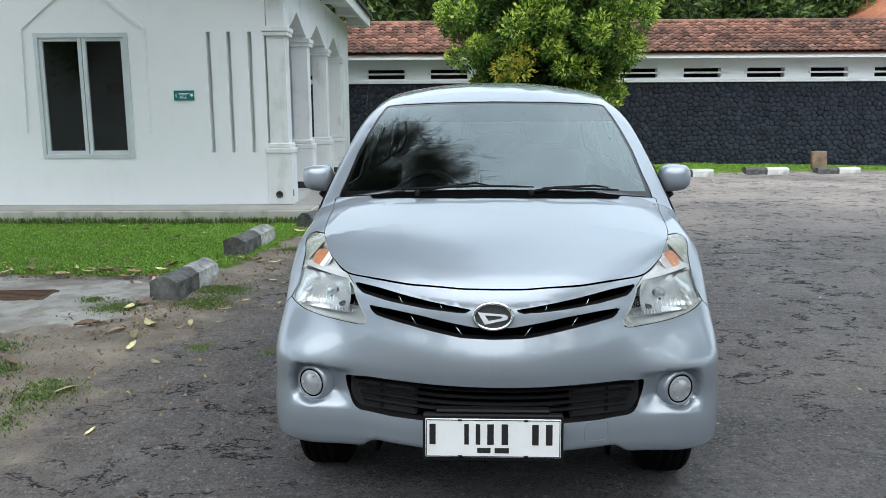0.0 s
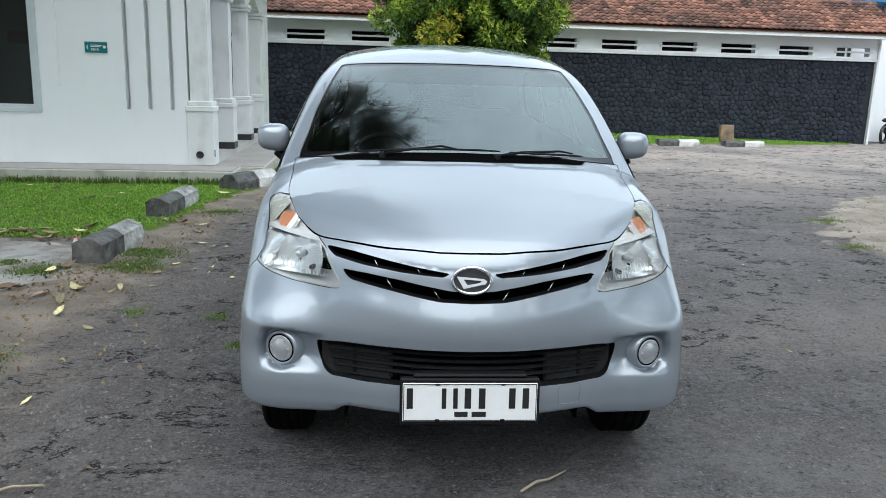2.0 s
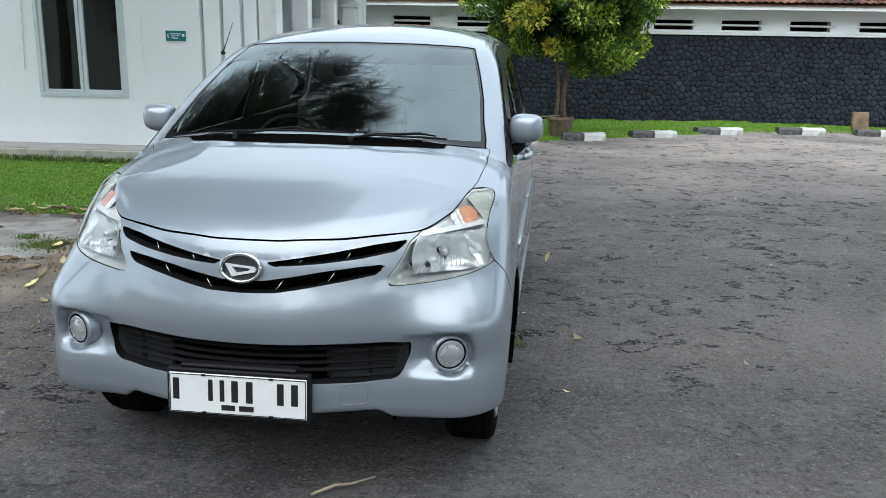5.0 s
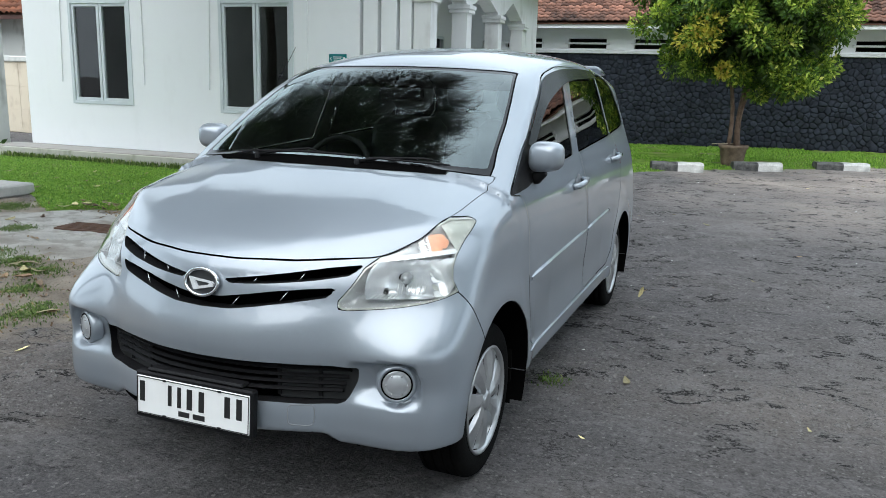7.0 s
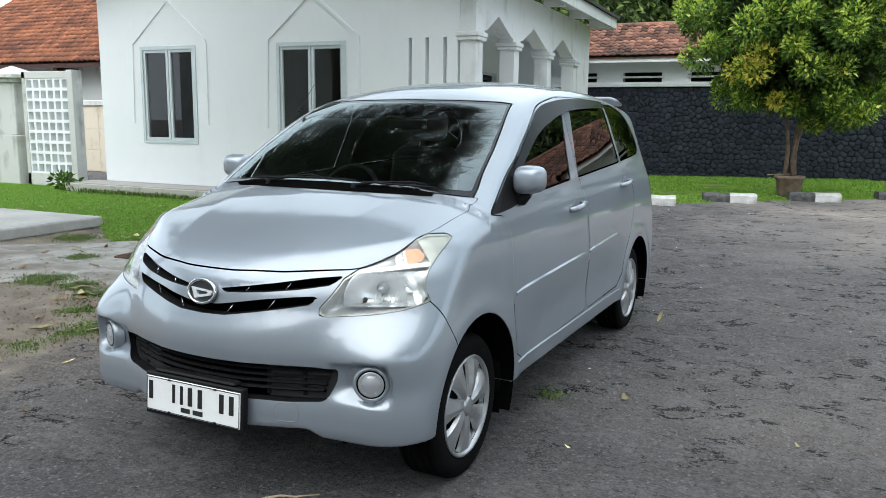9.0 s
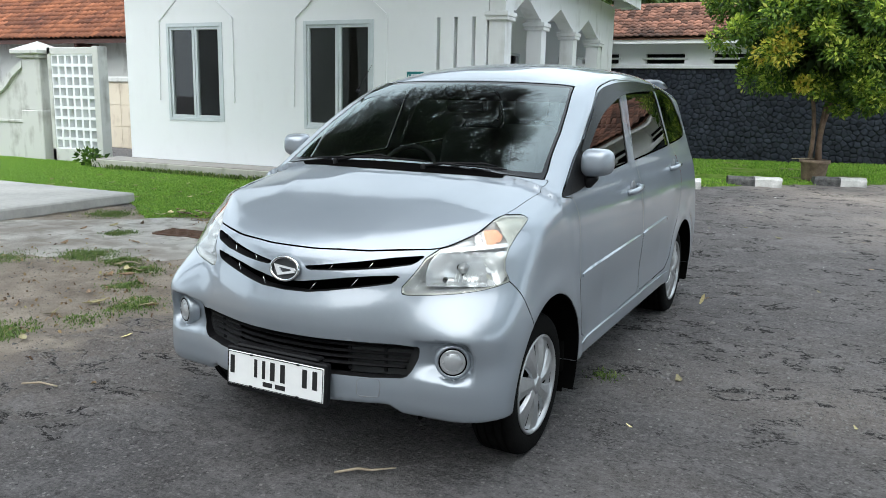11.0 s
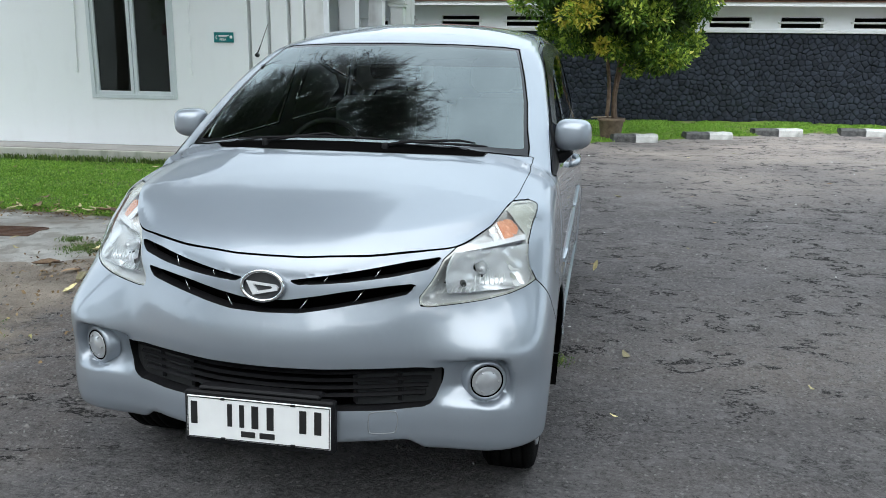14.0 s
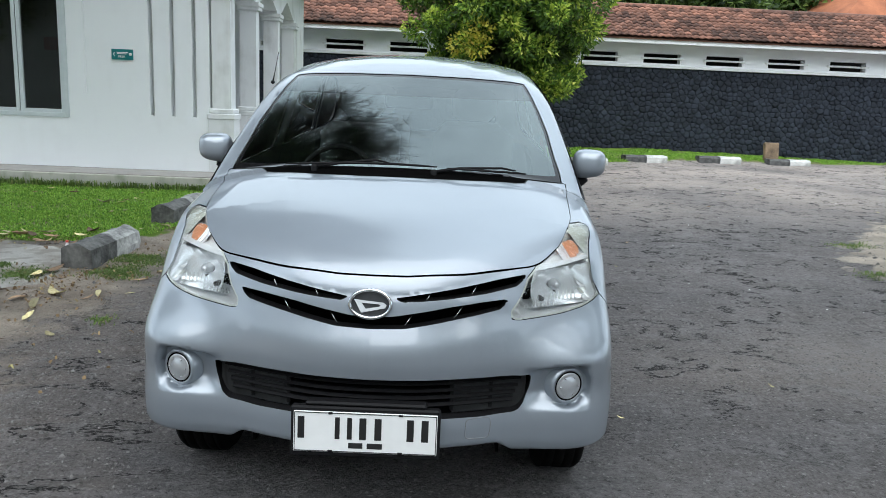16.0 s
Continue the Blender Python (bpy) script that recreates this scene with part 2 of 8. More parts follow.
def part(name, bm, material, parent=None, label="", smooth=False):
    me = bpy.data.meshes.new(name)
    bm.normal_update()
    bm.to_mesh(me)
    bm.free()
    me.materials.append(material)
    if smooth:
        me.polygons.foreach_set("use_smooth", [True] * len(me.polygons))
    ob = new(name, me)
    ob.parent = parent
    return tagged(ob, label)


def thing(name, label, category, group="", m=None, kind=""):
    ob = new(name)
    ob.empty_display_size = 0.05
    if m is not None:
        ob.matrix_world = m
    return tagged(ob, label, category, group, kind)


def shared(name, me, m, parent):
    ob = new(name, me)
    ob.parent = parent
    ob.matrix_basis = m
    return ob


def box(bm, lo, hi, bevel=0.0, segments=1):
    r = bmesh.ops.create_cube(bm, size=1.0, matrix=Matrix.LocRotScale([(a + b) / 2 for a, b in zip(lo, hi)], None, [max(b - a, 1e-4) for a, b in zip(lo, hi)]))
    if bevel:
        edges = list({e for v in r["verts"] for e in v.link_edges})
        bmesh.ops.bevel(bm, geom=edges, offset=bevel, segments=segments, affect="EDGES", profile=0.6)
    return bm


def boxes(*spans, bevel=0.0):
    bm = bmesh.new()
    for lo, hi in spans:
        box(bm, lo, hi, bevel)
    return bm


def prism(bm, outline, axis, a, b):
    """A flat outline (pairs) drawn out along an axis from a to b. For axis y the pairs are x, z; for x: y, z; for z: x, y."""
    def at(u, v, w):
        return {"x": (w, u, v), "y": (u, w, v), "z": (u, v, w)}[axis]
    low = [bm.verts.new(at(u, v, a)) for u, v in outline]
    high = [bm.verts.new(at(u, v, b)) for u, v in outline]
    bm.faces.new(low)
    bm.faces.new(high[::-1])
    for i in range(len(outline)):
        j = (i + 1) % len(outline)
        bm.faces.new((low[j], low[i], high[i], high[j]))
    bmesh.ops.recalc_face_normals(bm, faces=bm.faces)
    return bm


def tube_arrays(points, radii, sides=8):
    """Verts and faces of a tapered tube along points."""
    pts = [Vector(p) for p in points]
    verts, faces = [], []
    for i, p in enumerate(pts):
        d = (pts[min(i + 1, len(pts) - 1)] - pts[max(i - 1, 0)]).normalized()
        side = d.orthogonal().normalized() if i == 0 else (side - d * side.dot(d)).normalized()
        up = d.cross(side)
        for k in range(sides):
            a = 2 * math.pi * k / sides
            verts.append(p + (side * math.cos(a) + up * math.sin(a)) * radii[i])
    for i in range(len(pts) - 1):
        for k in range(sides):
            j = (k + 1) % sides
            faces.append((i * sides + k, i * sides + j, (i + 1) * sides + j, (i + 1) * sides + k))
    faces.append(tuple(range(sides))[::-1])
    faces.append(tuple((len(pts) - 1) * sides + k for k in range(sides)))
    return verts, faces


def tube(name, points, radii, material, parent=None, label="", sides=8):
    if not hasattr(radii, "__len__"):
        radii = [radii] * len(points)
    v, f = tube_arrays(points, radii, sides)
    return link_mesh(name, v, f, material, parent, label, smooth=True)


def lathe(name, profile, material, parent=None, label="", sides=48, axis="x", m=None):
    """A profile of (radius, along) turned round an axis."""
    verts, faces = [], []
    for r, a in profile:
        for k in range(sides):
            t = 2 * math.pi * k / sides
            c, s = r * math.cos(t), r * math.sin(t)
            verts.append({"x": (a, c, s), "y": (s, a, c), "z": (c, s, a)}[axis])
    for i in range(len(profile) - 1):
        for k in range(sides):
            j = (k + 1) % sides
            faces.append((i * sides + k, i * sides + j, (i + 1) * sides + j, (i + 1) * sides + k))
    ob = link_mesh(name, verts, faces, material, parent, label, smooth=True)
    if m is not None:
        ob.matrix_basis = m
    return ob


def inside(poly, x, y):
    """Whether points lie in a polygon; arrays in, booleans out."""
    x, y = np.asarray(x, float), np.asarray(y, float)
    r = np.zeros(x.shape, bool)
    for (x1, y1), (x2, y2) in zip(poly, poly[1:] + poly[:1]):
        r ^= ((y1 > y) != (y2 > y)) & (x < (x2 - x1) * (y - y1) / (y2 - y1 + 1e-12) + x1)
    return r


def edge_distance(poly, x, y, closed=True):
    x, y = np.asarray(x, float), np.asarray(y, float)
    d = np.full(x.shape, 1e9)
    for (x1, y1), (x2, y2) in zip(poly, (poly[1:] + poly[:1]) if closed else poly[1:]):
        ex, ey = x2 - x1, y2 - y1
        t = np.clip(((x - x1) * ex + (y - y1) * ey) / (ex * ex + ey * ey + 1e-12), 0, 1)
        d = np.minimum(d, np.hypot(x - x1 - t * ex, y - y1 - t * ey))
    return d


def signed(poly, x, y):
    return np.where(inside(poly, x, y), -1, 1) * edge_distance(poly, x, y)


def smooth_line(ctrl, n=8, closed=False):
    """Catmull-Rom through control points."""
    p = [np.array(c, float) for c in ctrl]
    out, m = [], len(p)
    for i in range(m if closed else m - 1):
        a, b, c, d = ((p[(i - 1) % m], p[i], p[(i + 1) % m], p[(i + 2) % m]) if closed else (p[max(i - 1, 0)], p[i], p[i + 1], p[min(i + 2, m - 1)]))
        for k in range(n):
            t = k / n
            out.append(tuple(0.5 * (2 * b + (c - a) * t + (2 * a - 5 * b + 4 * c - d) * t * t + (3 * b - a - 3 * c + d) * t ** 3)))
    if not closed:
        out.append(tuple(p[-1]))
    return out


def fbm(x, y, scale=1.0, octaves=4, seed=0.0):
    return np.array([noise.fractal(Vector((float(a) * scale + seed, float(b) * scale, seed)), 1.0, 2.0, octaves) for a, b in zip(np.ravel(x), np.ravel(y))]).reshape(np.shape(x))


# ---- ground ----
LAWN = [(-16.5, 8.5), (-9.9, 8.4), (-6.6, 8.1), (-5.0, 6.9), (-4.4, 7.3), (-3.2, 7.15), (-2.45, 7.2), (-2.1, 8.0), (-1.95, 9.3), (-1.7, 10.4), (-1.45, 11.4), (-1.6, 14.0), (-1.9, 21.9),
        (-2.2, 21.9), (-2.2, 10.95), (-10.4, 10.95), (-10.4, 11.62), (-16.5, 11.62)]
PAD = [(-3.9, 5.05), (-2.75, 5.35), (-2.3, 5.95), (-2.45, 6.7), (-3.1, 7.1), (-4.6, 7.2), (-6.3, 5.9), (-6.6, 4.4), (-5.0, 4.2)]
DIRT = [(-14, -9.0), (-3.4, -9.0), (-2.9, -6.0), (-3.6, -3.5), (-2.6, -1.5), (-2.9, 0.2), (-2.1, 1.5), (-1.85, 3.2), (-1.95, 4.4), (-1.75, 5.3), (-1.75, 6.6), (-1.65, 8.2), (-1.4, 10.0), (-1.1, 11.8), (-1.0, 15.0), (-2.4, 15.0), (-2.4, 7.0), (-14, 8.6)]
ISLAND = [(5.3, 8.7), (4.65, 7.6), (4.5, 6.6), (4.75, 5.6), (6.0, 4.6), (9.0, 4.4), (11.5, 6.5), (11.0, 9.5), (8.6, 10.9), (6.8, 10.5)]
VERGE = [(-0.9, 14.3), (0.25, 14.85), (1.55, 16.15), (3.1, 17.4), (4.75, 18.6), (6.65, 19.85), (8.65, 20.35), (10.6, 20.6), (13.6, 21.6), (14.6, 22.2), (-2.3, 22.2), (-2.1, 16.0)]
GX = np.concatenate([[-300, -120, -50, -25], np.arange(-15, -6.6, 0.4), np.arange(-6.5, 7.01, 0.055), np.arange(7.1, 9.2, 0.15), np.arange(9.5, 20, 0.4), [25, 50, 120, 300]])
GY = np.concatenate([[-300, -120, -50, -20, -8, -3], np.arange(-1.0, 0.8, 0.3), np.arange(0.8, 9.0, 0.055), np.arange(9.0, 12.0, 0.09), np.arange(12.0, 22.3, 0.16), np.arange(22.6, 30, 0.6), [40, 60, 120, 300]])
gx, gy = np.meshgrid(GX, GY)
near = (np.abs(gx) < 16) & (gy > -1) & (gy < 23)
low, mid = np.zeros(gx.shape), np.zeros(gx.shape)
low[near] = fbm(gx[near], gy[near], 0.5, 3, 3.0)
mid[near] = fbm(gx[near], gy[near], 4.0, 3, 9.0)
crumb = np.zeros(gx.shape)
crumb[near] = fbm(gx[near], gy[near] * 1.6, 2.6, 5, 21.0)


def soft(poly, width, warp=0.15):
    return np.clip(0.5 - (signed(poly, gx, gy) + warp * mid) / width, 0, 1)


lawn_m, pad_m, dirt_m, isle_m, verge_m = soft(LAWN, 0.2), soft(PAD, 0.12), soft(DIRT, 0.5, 0.3), soft(ISLAND, 0.5, 0.3), soft(VERGE, 0.25)
gz = near * (0.012 * low + 0.006 * mid) * np.clip(1 - pad_m, 0.3, 1) * (1 - 0.6 * (gy < 7) * (np.abs(gx - 0.3) < 1.4))
step_edge = np.clip((crumb - 0.02) / 0.12, 0, 1)
gz = gz + near * 0.012 * np.clip(np.maximum((gy - 3.4) / 1.2, (-0.2 - gx) / 0.6), 0.15, 1) * step_edge * step_edge * (3 - 2 * step_edge) * np.clip(1 - lawn_m - pad_m - verge_m, 0, 1)
gz = gz + 0.03 * lawn_m + 0.02 * dirt_m * (mid > 0) * mid + 0.012 * pad_m
gz = gz + verge_m * (0.03 + 0.16 * np.clip(1 - (22.25 - gy) / 4.0, 0, 1) * np.clip(1 - np.abs(gx - 6.5) / 7.5, 0, 1)) + isle_m * (0.05 + 0.03 * mid)
gv = np.stack([gx, gy, gz], -1).reshape(-1, 3)
nx = len(GX)
quads = [(r * nx + c, r * nx + c + 1, (r + 1) * nx + c + 1, (r + 1) * nx + c) for r in range(len(GY) - 1) for c in range(nx - 1)]


def ground_material():
    m, n, l, b = shader("worn_asphalt_and_dirt")
    co = n.new("ShaderNodeTexCoord")

    def tex(scale, detail=5, kind="ShaderNodeTexNoise"):
        t = n.new(kind)
        t.inputs["Scale"].default_value = scale
        if kind == "ShaderNodeTexNoise":
            t.inputs["Detail"].default_value = detail
        l.new(co.outputs["Object"], t.inputs["Vector"])
        return t

    def blend(fac, a, c):
        x = n.new("ShaderNodeMix")
        x.data_type = "RGBA"
        if hasattr(fac, "is_linked"):
            l.new(fac, x.inputs[0])
        else:
            x.inputs[0].default_value = fac
        for s, v in ((6, a), (7, c)):
            if hasattr(v, "is_linked"):
                l.new(v, x.inputs[s])
            else:
                x.inputs[s].default_value = (*v, 1)
        return x.outputs[2]

    def ranged(v, a, c, lo=0.0, hi=1.0):
        x = n.new("ShaderNodeMapRange")
        for k, q in zip(("From Min", "From Max", "To Min", "To Max"), (a, c, lo, hi)):
            x.inputs[k].default_value = q
        l.new(v, x.inputs["Value"])
        return x.outputs[0]

    def mask(name, lo=0.35, hi=0.65, wobble=0.5):
        a, x = n.new("ShaderNodeAttribute"), n.new("ShaderNodeMath")
        a.attribute_name = name
        x.operation = "MULTIPLY_ADD"
        l.new(tex(9, 6).outputs["Fac"], x.inputs[0])
        x.inputs[1].default_value = wobble
        l.new(a.outputs["Fac"], x.inputs[2])
        return ranged(x.outputs[0], lo + wobble / 2, hi + wobble / 2)

    big, medium, grit = tex(0.45, 4), tex(3.0, 6), tex(70, 8)
    grit.inputs["Roughness"].default_value = 0.75
    asphalt = blend(ranged(big.outputs["Fac"], 0.35, 0.65), (0.15, 0.143, 0.146), (0.21, 0.2, 0.202))
    asphalt = blend(ranged(medium.outputs["Fac"], 0.45, 0.7, 0, 0.5), asphalt, (0.085, 0.08, 0.077))
    warm = n.new("ShaderNodeAttribute")
    warm.attribute_name = "earth"
    asphalt = blend(ranged(warm.outputs["Fac"], 0, 1, 0, 0.9), asphalt, (0.38, 0.312, 0.26))
    # dust and sunlight on the far and right ground, both put into the colour
    sunlit_dust_node = n.new("ShaderNodeAttribute")
    sunlit_dust_node.attribute_name = "sunlit_dust"
    asphalt = blend(sunlit_dust_node.outputs["Fac"], asphalt, (0.6, 0.515, 0.455))
    # grain: stones and binder
    asphalt = blend(ranged(grit.outputs["Fac"], 0.5, 0.68, 0, 0.55), asphalt, (0.4, 0.385, 0.375))
    asphalt = blend(ranged(grit.outputs["Fac"], 0.48, 0.32, 0, 0.6), asphalt, (0.04, 0.038, 0.038))
    chips = tex(90, kind="ShaderNodeTexVoronoi")
    chip_v = n.new("ShaderNodeSeparateColor")
    l.new(chips.outputs["Color"], chip_v.inputs["Color"])
    asphalt = blend(ranged(chip_v.outputs[0], 0.965, 0.99, 0, 0.55), asphalt, (0.5, 0.48, 0.45))
    # eroded ledges: broken dark lines along the levels of a rough relief, in patches
    relief, patch, pits = tex(1.9, 12), tex(0.8, 4), tex(11, 9)
    stretch = n.new("ShaderNodeMapping")
    stretch.inputs["Scale"].default_value = (0.75, 1.25, 1.0)
    stretch.inputs["Rotation"].default_value = (0, 0, 0.25)
    l.new(co.outputs["Object"], stretch.inputs["Vector"])
    l.new(stretch.outputs["Vector"], relief.inputs["Vector"])
    pits.inputs["Roughness"].default_value = 0.72
    relief.inputs["Roughness"].default_value, relief.inputs["Distortion"].default_value = 0.68, 0.3
    ping, crack, where = n.new("ShaderNodeMath"), n.new("ShaderNodeMath"), n.new("ShaderNodeMath")
    ping.operation, ping.inputs[1].default_value = "PINGPONG", 0.09
    l.new(relief.outputs["Fac"], ping.inputs[0])
    crack.operation = where.operation = "MULTIPLY"
    l.new(ranged(patch.outputs["Fac"], 0.36, 0.47), where.inputs[0])
    # the strip before and under the car is smoother than the yard behind and the broken edge
    place, smooth_part = n.new("ShaderNodeSeparateXYZ"), n.new("ShaderNodeMath")
    l.new(co.outputs["Object"], place.inputs[0])
    smooth_part.operation = "MAXIMUM"
    l.new(ranged(place.outputs[1], 2.9, 4.4, 0.25, 1.0), smooth_part.inputs[0])
    l.new(ranged(place.outputs[0], -0.3, -1.0, 0.25, 1.0), smooth_part.inputs[1])
    rough_part = n.new("ShaderNodeMath")
    rough_part.operation = "MULTIPLY"
    l.new(ranged(medium.outputs["Fac"], 0.38, 0.5), rough_part.inputs[0])
    l.new(smooth_part.outputs[0], rough_part.inputs[1])
    l.new(rough_part.outputs[0], where.inputs[1])
    broken = n.new("ShaderNodeMath")
    broken.operation = "MULTIPLY"
    l.new(ranged(ping.outputs[0], 0.0, 0.021, 1, 0), broken.inputs[0])
    l.new(ranged(tex(6, 6).outputs["Fac"], 0.4, 0.5), broken.inputs[1])
    l.new(broken.outputs[0], crack.inputs[0])
    l.new(where.outputs[0], crack.inputs[1])
    # ledge shading is put into colour too: pale rims, dark crevices and pits
    asphalt = blend(ranged(ping.outputs[0], 0.02, 0.035, 0.35, 0), asphalt, (0.33, 0.315, 0.31))
    asphalt = blend(ranged(crack.outputs[0], 0.1, 0.6, 0, 0.95), asphalt, (0.01, 0.0095, 0.0095))
    pit = n.new("ShaderNodeMath")
    pit.operation = "MULTIPLY"
    l.new(ranged(pits.outputs["Fac"], 0.43, 0.37), pit.inputs[0])
    l.new(ranged(where.outputs[0], 0, 1, 0.1, 1), pit.inputs[1])
    asphalt = blend(ranged(pit.outputs[0], 0, 1, 0, 0.45), asphalt, (0.03, 0.028, 0.027))
    asphalt = blend(ranged(pits.outputs["Fac"], 0.56, 0.66, 0, 0.2), asphalt, (0.38, 0.36, 0.34))
    # coarse stones standing out of the worn binder
    coarse = tex(27, 7)
    coarse.inputs["Roughness"].default_value = 0.8
    asphalt = blend(ranged(coarse.outputs["Fac"], 0.54, 0.66, 0, 0.45), asphalt, (0.46, 0.435, 0.42))
    asphalt = blend(ranged(coarse.outputs["Fac"], 0.45, 0.35, 0, 0.75), asphalt, (0.03, 0.028, 0.027))
    terrace = n.new("ShaderNodeMath")
    terrace.operation, terrace.inputs[1].default_value = "SNAP", 0.08
    l.new(relief.outputs["Fac"], terrace.inputs[0])
    ledge = n.new("ShaderNodeMath")
    ledge.operation = "MULTIPLY"
    l.new(terrace.outputs[0], ledge.inputs[0])
    l.new(where.outputs[0], ledge.inputs[1])
    dirt = blend(ranged(medium.outputs["Fac"], 0.3, 0.7), (0.27, 0.225, 0.182), (0.58, 0.495, 0.41))
    dirt = blend(ranged(grit.outputs["Fac"], 0.5, 0.68, 0, 0.5), dirt, (0.4, 0.355, 0.3))
    dirt = blend(ranged(grit.outputs["Fac"], 0.47, 0.32, 0, 0.6), dirt, (0.06, 0.042, 0.034))
    pad = blend(ranged(medium.outputs["Fac"], 0.3, 0.7), (0.6, 0.575, 0.53), (0.84, 0.81, 0.76))
    pad = blend(ranged(grit.outputs["Fac"], 0.45, 0.3, 0, 0.6), pad, (0.16, 0.15, 0.13))
    pad = blend(ranged(tex(5.5, 9).outputs["Fac"], 0.5, 0.6, 0, 0.55), pad, (0.38, 0.34, 0.28))
    pad = blend(ranged(tex(1.2, 6).outputs["Fac"], 0.5, 0.66, 0, 0.7), pad, (0.34, 0.285, 0.23))
    turf = blend(ranged(medium.outputs["Fac"], 0.3, 0.7), (0.1, 0.19, 0.022), (0.24, 0.38, 0.055))
    turf = blend(ranged(tex(1.6, 5).outputs["Fac"], 0.52, 0.64, 0, 0.75), turf, (0.26, 0.21, 0.15))
    col = blend(mask("dirt", 0.15, 0.85, 0.9), asphalt, dirt)
    sand = blend(ranged(medium.outputs["Fac"], 0.3, 0.7), (0.36, 0.31, 0.255), (0.66, 0.575, 0.48))
    sand = blend(ranged(grit.outputs["Fac"], 0.47, 0.32, 0, 0.6), sand, (0.08, 0.07, 0.055))
    col = blend(mask("isle"), col, sand)
    col = blend(mask("pad", wobble=0.3), col, pad)
    col = blend(mask("turf", wobble=0.3), col, turf)
    l.new(col, b.inputs["Base Color"])
    b.inputs["Roughness"].default_value = 0.88
    b.inputs["Specular IOR Level"].default_value = 0.15
    hsum, h2, bump = n.new("ShaderNodeMath"), n.new("ShaderNodeMath"), n.new("ShaderNodeBump")
    hsum.operation, h2.operation = "MULTIPLY_ADD", "MULTIPLY_ADD"
    hsum.inputs[1].default_value, h2.inputs[1].default_value = 0.6, 1.2
    l.new(grit.outputs["Fac"], hsum.inputs[0])
    stones = n.new("ShaderNodeMath")
    stones.operation, stones.inputs[1].default_value = "MULTIPLY_ADD", 0.5
    l.new(coarse.outputs["Fac"], stones.inputs[0])
    l.new(pits.outputs["Fac"], stones.inputs[2])
    l.new(stones.outputs[0], hsum.inputs[2])
    l.new(ledge.outputs[0], h2.inputs[0])
    l.new(hsum.outputs[0], h2.inputs[2])
    bump.inputs["Strength"].default_value, bump.inputs["Distance"].default_value = 1.0, 0.06
    l.new(h2.outputs[0], bump.inputs["Height"])
    l.new(bump.outputs["Normal"], b.inputs["Normal"])
    return m


ground = link_mesh("ground", gv, quads, ground_material(), smooth=True)
tagged(ground, "worn dark grey asphalt yard with dirt edges", "ground", kind="structure")
# dust plus the far yard's sunlight painted in; near right made paler too
sunlit_dust = (0.1 + 0.32 * np.clip((6.0 - gy) / 2, 0, 1) + 0.75 * np.clip((gy - 8.5) / 5.5, 0, 1)) * np.clip((gx - 0.6 + 0.9 * low + 0.25 * mid) / 2.4, 0, 1) * np.clip((gy + 1) / 3, 0, 1) * near * (0.85 + 0.6 * low)
for key, values in (("dirt", dirt_m), ("earth", soft(DIRT, 2.6, 0.4)), ("pad", pad_m), ("turf", np.maximum(lawn_m, verge_m)), ("isle", isle_m), ("sunlit_dust", np.clip(sunlit_dust, 0, 1))):
    at = ground.data.attributes.new(key, "FLOAT", "POINT")
    at.data.foreach_set("value", values.ravel().astype(np.float32))


def ground_height(x, y):
    """Bilinear height of the ground sheet."""
    i = np.clip(np.searchsorted(GX, x) - 1, 0, len(GX) - 2)
    j = np.clip(np.searchsorted(GY, y) - 1, 0, len(GY) - 2)
    u, v = (x - GX[i]) / (GX[i + 1] - GX[i]), (y - GY[j]) / (GY[j + 1] - GY[j])
    return (gz[j, i] * (1 - u) + gz[j, i + 1] * u) * (1 - v) + (gz[j + 1, i] * (1 - u) + gz[j + 1, i + 1] * u) * v


def scatter(poly, count, rng):
    lo, hi = np.min(poly, 0), np.max(poly, 0)
    got = np.zeros((0, 2))
    while len(got) < count:
        p = rng.uniform(lo, hi, (count, 2))
        got = np.concatenate([got, p[inside(poly, p[:, 0], p[:, 1])]])
    return got[:count]


def blades(name, p, height, width, material, label, rng, category="grass", lie=0.0):
    """Bent grass blades at places p; one mesh of stuff."""
    n = len(p)
    z = ground_height(p[:, 0], p[:, 1])
    a, lean, h = rng.uniform(0, 2 * np.pi, n), lie + rng.uniform(0.1, 0.9, n), height * rng.uniform(0.45, 1.15, n)
    d, s = np.stack([np.cos(a), np.sin(a)], 1), np.stack([-np.sin(a), np.cos(a)], 1) * (width * rng.uniform(0.6, 1.2, n))[:, None]
    base = np.column_stack([p, z - 0.004])
    v = np.empty((n, 5, 3))
    midp, tip = p + d * (h * lean * 0.35)[:, None], p + d * (h * lean)[:, None]
    v[:, 0], v[:, 1] = np.column_stack([p - s, base[:, 2]]), np.column_stack([p + s, base[:, 2]])
    v[:, 2], v[:, 3] = np.column_stack([midp + s * 0.8, z + h * 0.6]), np.column_stack([midp - s * 0.8, z + h * 0.6])
    v[:, 4] = np.column_stack([tip, z + h * (1 - 0.3 * lean)])
    k = np.arange(n)[:, None] * 5
    f = [tuple(q) for q in k + [0, 1, 2, 3]] + [tuple(q) for q in k + [3, 2, 4]]
    return tagged(link_mesh(name, v.reshape(-1, 3), f, material), label, category, kind="stuff")


